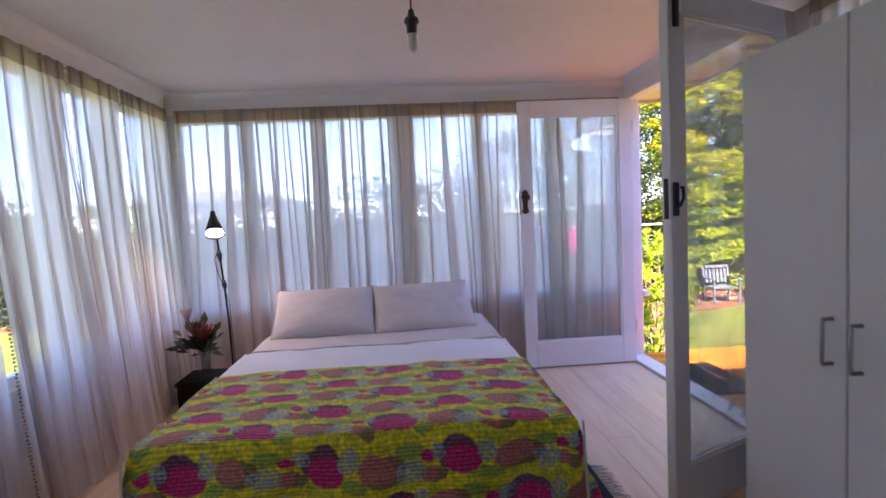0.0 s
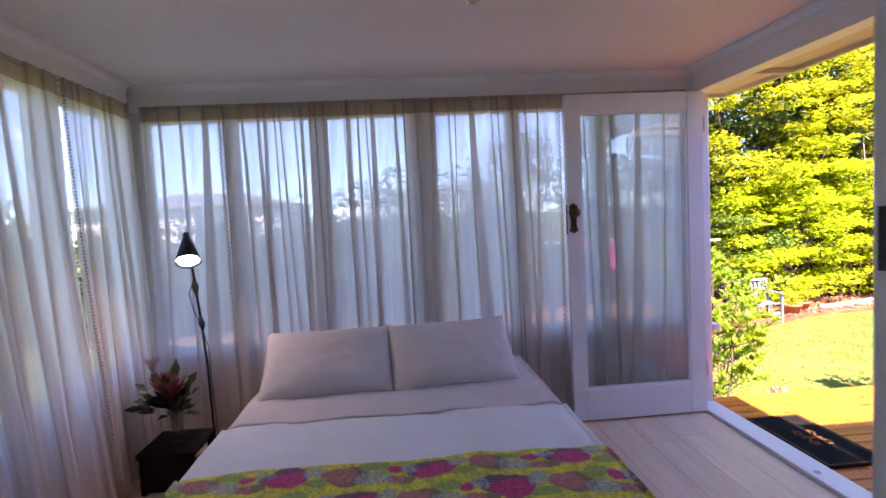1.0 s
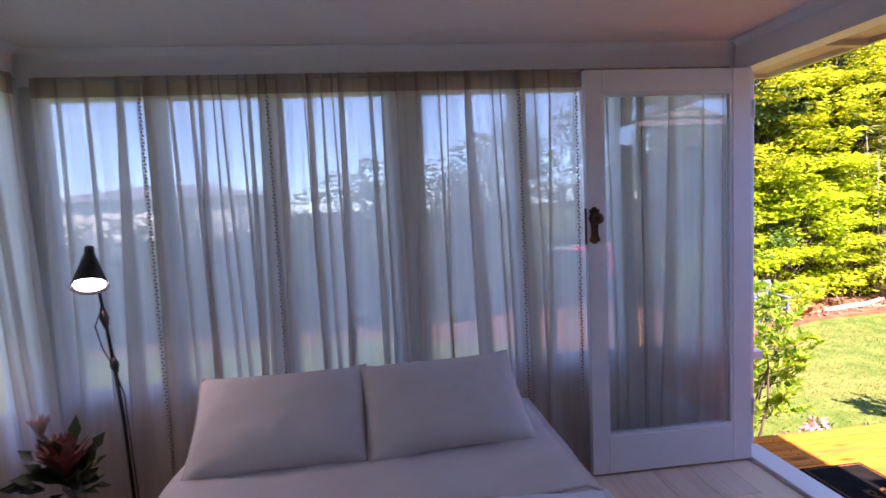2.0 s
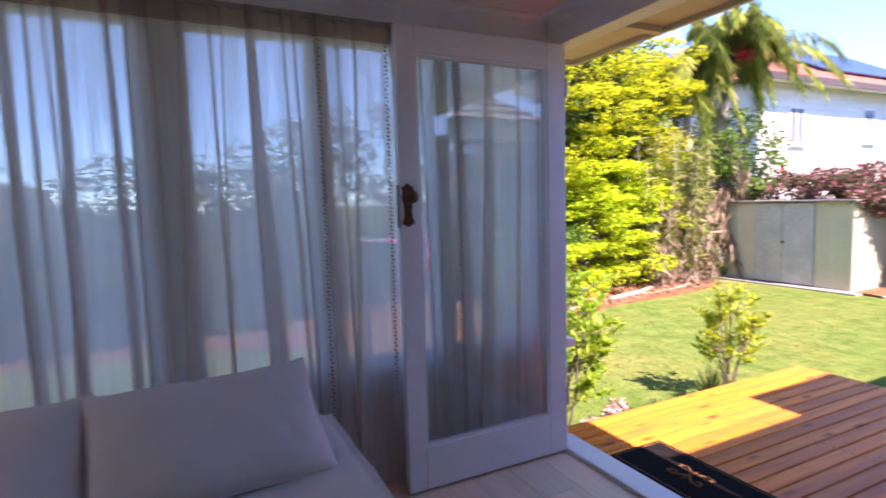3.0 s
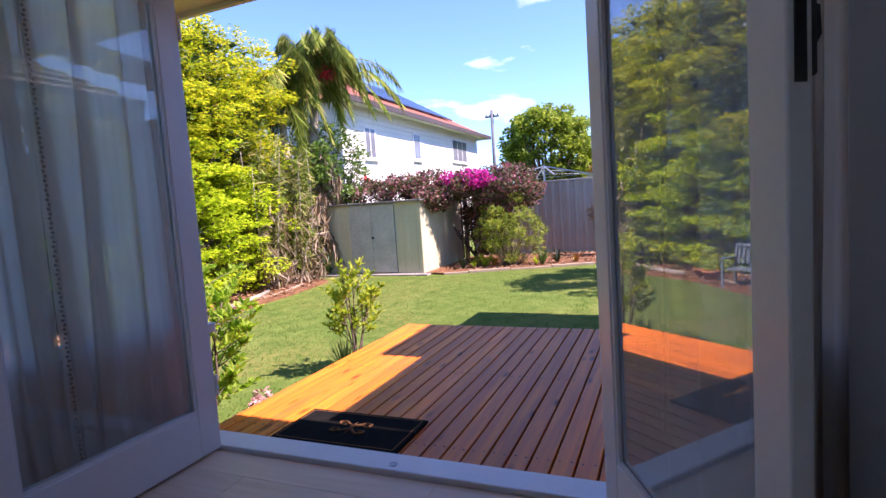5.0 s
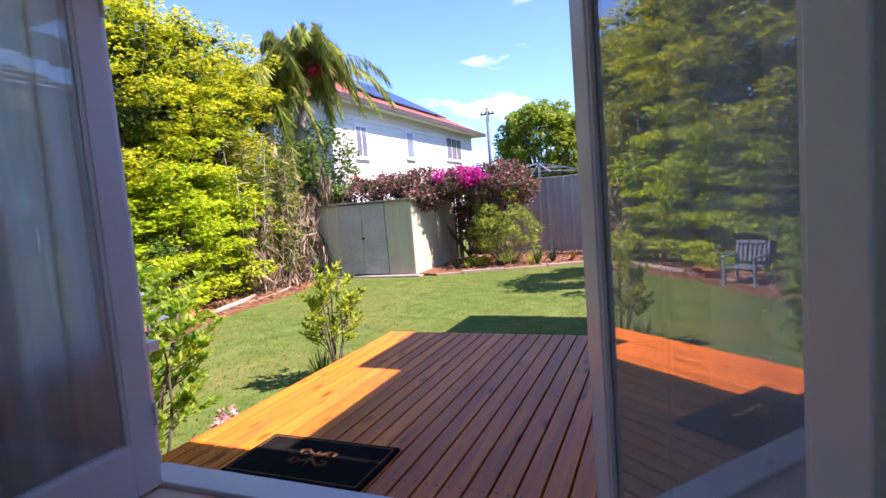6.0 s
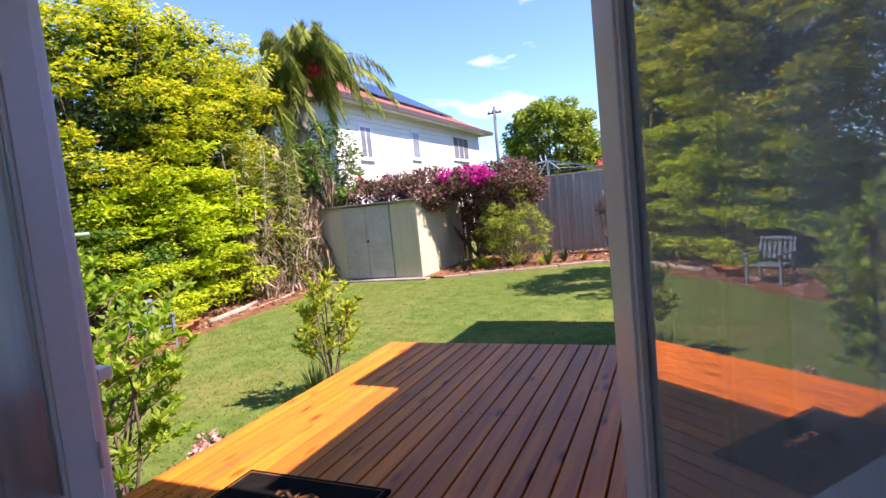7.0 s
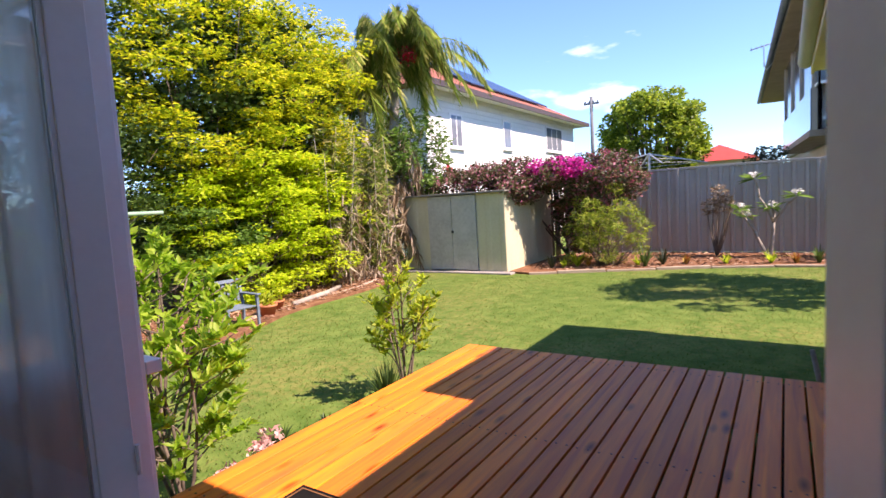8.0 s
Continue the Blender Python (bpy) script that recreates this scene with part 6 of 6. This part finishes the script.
bush_of_clumps("feathery_shrub", "thin grey-brown shrub by the fence", "shrub", (12.3, 0.8, GROUND), c, np.tile([0.2, 0.2, 0.14], (30, 1)), 1300, (0.09, 0.02), DRYLEAF, rg, 5, 0.012, None, 0.3)


# ---- garden bench and pots ----
bench = thing("garden_chair", "blue-grey painted slatted timber garden armchair on the lawn edge", "garden chair", (5.1, 7.55, GROUND))
BM4 = pose(5.03, 7.62, GROUND, 0, 0, -6) @ Matrix.Scale(0.68, 4)
def bp(name, x0, x1, y0, y1, z0, z1, tilt=0):
    m = BM4 @ (pose(0, y0, z0, tilt, 0, 0) @ pose(0, -y0, -z0) if tilt else Matrix.Identity(4))
    part(name, one_box(x0, x1, y0, y1, z0, z1, m, 0.004), BENCHPAINT, bench)
for sx in (-0.30, 0.26):
    bp("leg", sx, sx + 0.045, -0.28, -0.235, 0, 0.58)
    bp("leg", sx, sx + 0.045, 0.20, 0.245, 0, 0.42)
    bp("back_post", sx, sx + 0.045, 0.20, 0.235, 0.40, 0.86, -12)
    bp("armrest", sx - 0.02, sx + 0.065, -0.32, 0.25, 0.581, 0.605)
for j in range(5):
    bp("seat_slat", -0.253, 0.258, -0.26 + j * 0.095, -0.18 + j * 0.095, 0.38, 0.40)
for j in range(6):
    bp("back_slat", -0.245 + j * 0.085, -0.19 + j * 0.085, 0.205, 0.222, 0.46, 0.82, -12)
bp("top_rail", -0.254, 0.259, 0.235, 0.26, 0.80, 0.86, -12)


def flower_pot(x, y, r, h, leaves, seed, label):
    t = thing("flower_pot", label, "flower pot", (x, y, GROUND + 0.03), "terracotta pots")
    part("pot", lathe(bmesh.new(), (x, y, GROUND + 0.03), [(0, 0), (r * 0.7, 0), (r * 0.95, h * 0.8), (r * 1.06, h * 0.8), (r * 1.06, h), (r * 0.9, h), (r * 0.85, h * 0.85), (0, h * 0.85)], 18), TERRACOTTA, t, smooth=True)
    rg = np.random.default_rng(seed)
    v, f = leaf_cloud(np.array([[x, y, GROUND + h + 0.10]]), np.array([[r, r, 0.10]]), leaves, 0.08, 0.03, rg, 0.2)
    from_arrays("foliage", v, f, SHRUBLEAF, t)


flower_pot(5.62, 7.78, 0.12, 0.15, 60, 1, "terracotta pot with a small plant beside the garden chair")
flower_pot(5.95, 8.0, 0.10, 0.13, 40, 2, "terracotta pot with a small plant in the mulch")
log_bm = bmesh.new()
tube(log_bm, [(6.2, 7.95, GROUND + 0.06), (7.0, 8.12, GROUND + 0.065), (7.6, 8.4, GROUND + 0.06)], [0.04, 0.045, 0.03], 8)
tagged(part("log", log_bm, PALEBARK, None, "", True), "pale fallen branch lying on the mulch", "log")

# ---- clothes line outside the north windows, and a rotary hoist beyond the fence ----
line = thing("clothesline", "mint green folding clothes line with pegs and towels", "clothes line", (1.4, 5.1, GROUND))
for x in (1.35, 2.45):
    part("post", tube(bmesh.new(), [(x, 5.15, GROUND - 0.05), (x, 5.15, 1.02)], 0.02, 10), MINT, line, smooth=True)
    part("arm", tube(bmesh.new(), [(x, 4.75, 1.032), (x, 5.65, 1.03)], 0.014, 8), MINT, line, smooth=True)
part("bar", tube(bmesh.new(), [(1.35, 4.75, 1.03), (2.66, 4.75, 1.03)], 0.010, 8), MINT, line, smooth=True)
for yy in (4.95, 5.2, 5.45, 5.64):
    part("line", tube(bmesh.new(), [(1.35, yy, 1.03), (1.9, yy, 1.012), (2.45, yy, 1.03)], 0.0025, 5), GALV, line)
pr = random.Random(17)
for j in range(16):
    x = 1.42 + j * 0.068 + pr.uniform(-0.02, 0.02)
    part("peg", box(bmesh.new(), x - 0.006, x + 0.006, 4.945, 4.957, 0.985 + pr.uniform(-0.01, 0.01), 1.05), BLACKMETAL, line)
for name, x0, x1, yy, drop, m in (("towel", 1.62, 1.86, 5.45, 0.46, PINKCLOTH), ("towel", 2.02, 2.14, 5.65, 0.4, PINKCLOTH), ("towel", 1.36, 1.58, 5.2, 0.34, LIMECLOTH)):
    c = grid(bmesh.new(), 12, 16, lambda u, v: (x0 + (x1 - x0) * u, yy + 0.012 * math.sin(u * 9) * v - 0.004, 1.025 - drop * v))
    ob = part(name, c, m, None, "", True)
    tagged(ob, "bright towel hanging on the clothes line", "towel", "towels on the line")
    ob.modifiers.new("thick", "SOLIDIFY").thickness = 0.006

hoist = thing("clothes_hoist", "grey galvanised rotary clothes hoist behind the fence", "clothes line", (14.5, 4.85, GROUND))
part("post", tube(bmesh.new(), [(14.5, 4.85, GROUND), (14.5, 4.85, 1.86)], 0.025, 10), GALV, hoist)
for a in (0.4, 1.97, 3.54, 5.11):
    part("arm", tube(bmesh.new(), [(14.5, 4.85, 1.84), (14.5 + 1.3 * math.cos(a), 4.85 + 1.3 * math.sin(a), 1.55)], 0.016, 6), GALV, hoist)
for rr in (0.7, 1.2):
    part("line", tube(bmesh.new(), [(14.5 + rr * math.cos(a), 4.85 + rr * math.sin(a), 1.84 - 0.29 * rr / 1.3) for a in (0.4, 1.97, 3.54, 5.11, 0.4)], 0.005, 4), GALV, hoist)


# ---- neighbouring houses ----
def sash(parent, axis, at, u0, u1, z0, z1, out, panes=2, glass=None):
    """A far window: frame, sill and dark panes; out: the outward sign."""
    def b(a0, a1, zz0, zz1, d0, d1):
        return one_box(a0, a1, at + out * d0, at + out * d1, zz0, zz1) if axis == "x" else one_box(at + out * d0, at + out * d1, a0, a1, zz0, zz1)
    fr = part("window", b(u0 - 0.06, u1 + 0.06, z0 - 0.06, z1 + 0.06, -0.03, 0.02), PAINT, parent)
    w = (u1 - u0) / panes
    for j in range(panes):
        part("pane", b(u0 + j * w + 0.025, u0 + (j + 1) * w - 0.025, z0, z1, 0.004, 0.026), glass or DARKGLASS, fr)
    part("sill", b(u0 - 0.1, u1 + 0.1, z0 - 0.11, z0 - 0.065, -0.02, 0.09), PAINT, fr)


HX0, HX1, HY, HZ = 12.4, 23.5, 9.74, 3.93
white_house = thing("house", "white weatherboard house with a red tiled hip roof and solar panels", "house", (15, 13, GROUND))
bm = bmesh.new()
box(bm, HX0, HX1, HY, HY + 8.5, GROUND - 0.1, HZ)
part("wall", bm, HOUSEWHITE, white_house)
bm = bmesh.new()
for j in range(29):
    box(bm, HX0 - 0.01, HX1 + 0.01, HY - 0.022, HY - 0.002, GROUND + j * 0.148, GROUND + j * 0.148 + 0.138)
part("cladding", bm, HOUSEWHITE, white_house)
tagged(bpy.data.objects[white_house.children[-1].name], kind="stuff")
for u0, u1, z0, z1, p in ((13.57, 14.14, 2.51, 3.32, 2), (16.79, 17.3, 2.63, 3.43, 1), (20.41, 22.02, 2.74, 3.55, 3)):
    sash(white_house, "x", HY - 0.022, u0, u1, z0, z1, -1, p, PALEGLASS)
ov = 0.5
bm = bmesh.new()
pts = {"a": (HX0 - ov, HY - ov, HZ), "b": (HX1 + ov, HY - ov, HZ), "c": (HX1 + ov, HY + 8.5 + ov, HZ), "d": (HX0 - ov, HY + 8.5 + ov, HZ), "e": (HX0 + 4.2, HY + 4.25, HZ + 2.7), "f": (HX1 - 4.2, HY + 4.25, HZ + 2.7)}
V = {q: bm.verts.new(p) for q, p in pts.items()}
for q in ("abfe", "bcf", "cdef", "dae", "dcba"):
    bm.faces.new([V[x] for x in q])
bmesh.ops.recalc_face_normals(bm, faces=bm.faces)
roof = part("roof", bm, ROOFTILE, white_house, "red tiled hip roof")
part("gutter", one_box(HX0 - ov, HX1 + ov, HY - ov - 0.07, HY - ov - 0.002, HZ - 0.11, HZ + 0.03), GUTTER, white_house)
part("gutter", one_box(HX1 + ov + 0.002, HX1 + ov + 0.09, HY - ov, HY + 8.5 + ov, HZ - 0.10, HZ + 0.03), PAINT, white_house)
part("soffit", one_box(HX0 - ov + 0.02, HX1 + ov - 0.02, HY - ov + 0.01, HY - 0.03, HZ - 0.03, HZ - 0.006), PAINT, white_house)
slope = math.degrees(math.atan2(2.7, 4.75))
for j in range(6):
    for q in range(2):
        x = 15.6 + j * 1.02
        m = pose(x, HY - ov + 0.9 + q * 1.45 * math.cos(radians(slope)), HZ + (0.9 + q * 1.45 * math.cos(radians(slope))) * 2.7 / 4.75 + 0.06, slope, 0, 0)
        part("solar_panel", one_box(0, 0.99, 0, 1.42, 0, 0.04, m), SOLAR, roof)

far_house = thing("house", "cream house with a bright red metal roof in the distance", "house", (42, 5, GROUND))
part("wall", one_box(40, 46, 3.9, 7.8, GROUND, 2.6), BEIGE, far_house)
bm = bmesh.new()
V = [bm.verts.new(p) for p in ((39.6, 3.4, 2.6), (46.4, 3.4, 2.6), (46.4, 8.2, 2.6), (39.6, 8.2, 2.6), (41.8, 5.9, 3.75), (44.2, 5.9, 3.75))]
for q in ((0, 1, 5, 4), (1, 2, 5), (2, 3, 4, 5), (3, 0, 4), (3, 2, 1, 0)):
    bm.faces.new([V[j] for j in q])
bmesh.ops.recalc_face_normals(bm, faces=bm.faces)
part("roof", bm, REDMETAL, far_house)
sash(far_house, "y", 40, 4.3, 5.2, 1.6, 2.3, -1, 2)

tall = thing("house", "two-storey rendered house with a glazed balcony and white gutters", "house", (20, 0, GROUND))
TM = pose(15.6, 1.66, 0, 0, 0, 3.8)          # along its north side, from the near end
def tb(name, x0, x1, y0, y1, z0, z1, mat, bevel=0.0):
    return part(name, one_box(x0, x1, y0, y1, z0, z1, TM, bevel), mat, tall)
tb("wall", 0.5, 16, -8, -0.75, GROUND - 0.05, 2.1, BEIGE)
tb("wall", 1.2, 16, -8, -0.6, 2.101, 4.85, BEIGE)
tb("balcony", 0.0, 8.0, -0.599, 0.05, 1.95, 2.1, GREYTILE, 0.01)
tb("balcony", -0.6, 1.19, -8, -0.6, 1.95, 2.1, GREYTILE, 0.01)
tb("balustrade", 0.0, 8.0, 0.0, 0.03, 2.1, 3.0, PALEGLASS)
tb("balustrade", -0.58, -0.55, -8, -0.2, 2.1, 3.0, PALEGLASS)
for q in (0.0, 2.6, 5.2, 7.8):
    tb("post", q, q + 0.12, -0.1, 0.0, 2.1, 4.84, BEIGE)
for q in (-1.6, -3.2):
    tb("post", -0.5, -0.38, q, q + 0.12, 2.1, 4.84, HOUSEWHITE)
tb("roof", -1.0, 16.5, -8.5, 0.42, 4.86, 5.0, SLATE, 0.02)
part("gutter", tube(bmesh.new(), [TM @ Vector((-1.05, 0.5, 4.93)), TM @ Vector((16.5, 0.5, 4.93))], 0.08, 10), SLATE, tall, smooth=True)
tb("soffit", -0.98, 16.4, -8.4, 0.40, 4.842, 4.858, EAVEBROWN)
for x0, x1, y0, y1 in ((-0.52, -0.50, -7.9, -0.1), (-0.4, 7.8, -0.07, -0.05)):
    gw = tb("window_wall", x0, x1, y0, y1, 3.0, 3.06, HOUSEWHITE)
    part("pane", one_box(x0, x1, y0, y1, 3.061, 4.838, TM), DARKGLASS, gw)
part("downpipe", tube(bmesh.new(), [TM @ Vector((-0.9, -0.5, 4.8)), TM @ Vector((-0.9, -2.5, 4.35)), TM @ Vector((-0.9, -2.6, 2.1))], 0.07, 10), HOUSEWHITE, tall, smooth=True)
for q in (1.6, 4.2, 6.8):
    fr = tb("window", q, q + 1.7, -0.6, -0.57, 2.3, 4.4, HOUSEWHITE)
    part("pane", one_box(q + 0.06, q + 1.64, -0.565, -0.555, 2.36, 4.34, TM), DARKGLASS, fr)
fr = tb("window", 1.165, 1.195, -3.4, -0.9, 2.3, 4.4, HOUSEWHITE)
part("pane", one_box(1.15, 1.16, -3.3, -1.0, 2.36, 4.34, TM), DARKGLASS, fr)

antenna = thing("tv_antenna", "thin grey aerial on a bent mast at the roof edge", "antenna", (22, 2.45, 4.9))
part("mast", tube(bmesh.new(), [(22, 2.45, 4.92), (22, 2.66, 4.66), (22, 2.73, 4.80), (22, 2.74, 5.46)], 0.022, 6), GALV, antenna)
part("boom", tube(bmesh.new(), [(22, 3.13, 5.38), (22, 2.30, 5.52)], 0.018, 6), GALV, antenna)
for q in range(6):
    yy = 3.08 - 0.14 * q
    part("element", tube(bmesh.new(), [(21.7 + 0.03 * q, yy, 5.39 + 0.024 * q), (22.3 - 0.03 * q, yy, 5.39 + 0.024 * q)], 0.010, 5), GALV, antenna)
rg = np.random.default_rng(131)
c = clumps_in(rg, 26, (15.6, 2.5, 1.35), (0.4, 0.42, 0.55), 0.2)
bush_of_clumps("shrub", "small dark green shrub showing over the metal fence", "shrub", (15.6, 2.5, GROUND), c, np.tile([0.16, 0.16, 0.14], (26, 1)), 1500, (0.09, 0.05), DARKLEAF, rg, 3, 0.02)

west_house = thing("house", "white house half hidden behind the hedge", "house", (-3.5, 24, GROUND))
part("wall", one_box(-15, -5.6, 26, 34, GROUND, 2.3), HOUSEWHITE, west_house)
bm = bmesh.new()
V = [bm.verts.new(p) for p in ((-15.5, 25.5, 2.3), (-5.2, 25.5, 2.3), (-5.2, 34.5, 2.3), (-15.5, 34.5, 2.3), (-12, 30, 3.1), (-8.5, 30, 3.1))]
for q in ((0, 1, 5, 4), (1, 2, 5), (2, 3, 4, 5), (3, 0, 4), (3, 2, 1, 0)):
    bm.faces.new([V[j] for j in q])
bmesh.ops.recalc_face_normals(bm, faces=bm.faces)
part("roof", bm, GALV, west_house)
sash(west_house, "x", 26, -9.5, -8, 0.7, 1.8, -1, 2)

# the tree south of the wing whose shade dapples the lawn
rg = np.random.default_rng(118)
c = clumps_in(rg, 70, (9.2, -0.1, 3.0), (1.3, 1.1, 1.1), 0.3)
bush_of_clumps("garden_tree", "loose-crowned garden tree beyond the wing", "tree", (9.2, -0.3, GROUND), c, np.tile([0.3, 0.3, 0.2], (70, 1)), 4200, (0.12, 0.06), GREENLEAF, rg, 3, 0.05)

# a round tree, a power pole
rg = np.random.default_rng(111)
c = np.concatenate([clumps_in(rg, 240, (30, 7.75, 3.6), (2.3, 2.45, 2.35), 0.6)])
bush_of_clumps("round_tree", "dense round-crowned green tree beyond the fence", "tree", (30, 7.75, GROUND), c, np.tile([0.5, 0.5, 0.38], (240, 1)), 24000, (0.20, 0.12), foliage("round_tree_leaf", (0.09, 0.16, 0.014), (0.22, 0.32, 0.025), (0.44, 0.52, 0.05), 0.5), rg, 3, 0.12, None, 0.4)
# unseen hedge added in the west, tall enough to dim the curtains there
rg = np.random.default_rng(112)
c = clumps_in(rg, 90, (-7.2, 2.0, 1.5), (1.2, 6.5, 2.3), 0.4, GROUND + 0.1)
bush_of_clumps("hedge", "long green hedge added west of the room to cut sky light", "hedge", (-7.2, 2.0, GROUND), c, np.tile([0.6, 0.9, 0.40], (90, 1)), 12000, (0.14, 0.08), MIDLEAF, rg, 6, 0.04)
pole = thing("power_pole", "grey timber power pole with a crossarm", "power pole", (40, 13.9, GROUND))
part("post", tube(bmesh.new(), [(40, 13.9, GROUND), (40, 13.9, 7.9)], [0.16, 0.11], 10), POLEWOOD, pole, smooth=True)
part("crossarm", one_box(39.94, 40.06, 13.35, 14.45, 7.35, 7.48), POLEWOOD, pole)
for yy in (13.45, 13.75, 14.05, 14.35):
    part("insulator", lathe(bmesh.new(), (40, yy, 7.48), [(0.05, 0.0), (0.06, 0.06), (0.03, 0.14), (0.0, 0.15)], 8), DARKGLASS, pole)

# ---- pieces: floor planks and deck boards ----
def piece(name, mesh, at, parent, inv):
    ob = new(name, mesh)
    ob.location = at
    ob.parent = parent
    ob.matrix_parent_inverse = inv
    return ob


def board_mesh(name, lx, ly, lz, mat, bevel):
    return mesh_of(name, one_box(-lx / 2, lx / 2, -ly / 2, ly / 2, -lz, 0, bevel=bevel), mat)


PL, PW = 1.29, 0.194
full = board_mesh("plank", PW - 0.0016, PL - 0.0016, 0.0115, LAMINATE, 0.0009)
rng = random.Random(2)
ident = Matrix.Identity(4)
x = X0
while x < FLOOR_EDGE - 0.02:
    w = min(PW, FLOOR_EDGE - x)
    y = Y0 - rng.uniform(0, PL)
    while y < Y1:
        y0, y1 = max(y, Y0), min(y + PL, Y1)
        me = full if w == PW and y1 - y0 > PL - 1e-6 else board_mesh("plank", w - 0.0016, y1 - y0 - 0.0016, 0.0115, LAMINATE, 0.0009)
        if y1 - y0 > 0.02:
            piece("plank", me, (x + w / 2, (y0 + y1) / 2, 0), floor, ident)
        y += PL
    x += PW

pitch = 0.0886
deck_board = board_mesh("board", 2.245, pitch - 0.0085, 0.022, DECK, 0.003)
inv = Matrix.Translation(-deck.location)
y = 4.016 - pitch / 2
while y > 1.02:
    piece("board", deck_board, (2.08 + 2.255 / 2, y, rng.uniform(-0.0015, 0.0)), deck, inv)
    y -= pitch
screw = mesh_of("screw", lathe(bmesh.new(), (0, 0, 0), [(0.0045, -0.001), (0.004, 0.0006), (0.0, 0.0008)], 6), BLACKMETAL)
y = 4.016 - pitch / 2
while y > 1.9:
    for sx in (2.22, 3.15, 4.23):
        for dy in (-0.022, 0.022):
            piece("screw", screw, (sx + rng.uniform(-0.006, 0.006), y + dy, 0.0002), deck, inv)
    y -= pitch
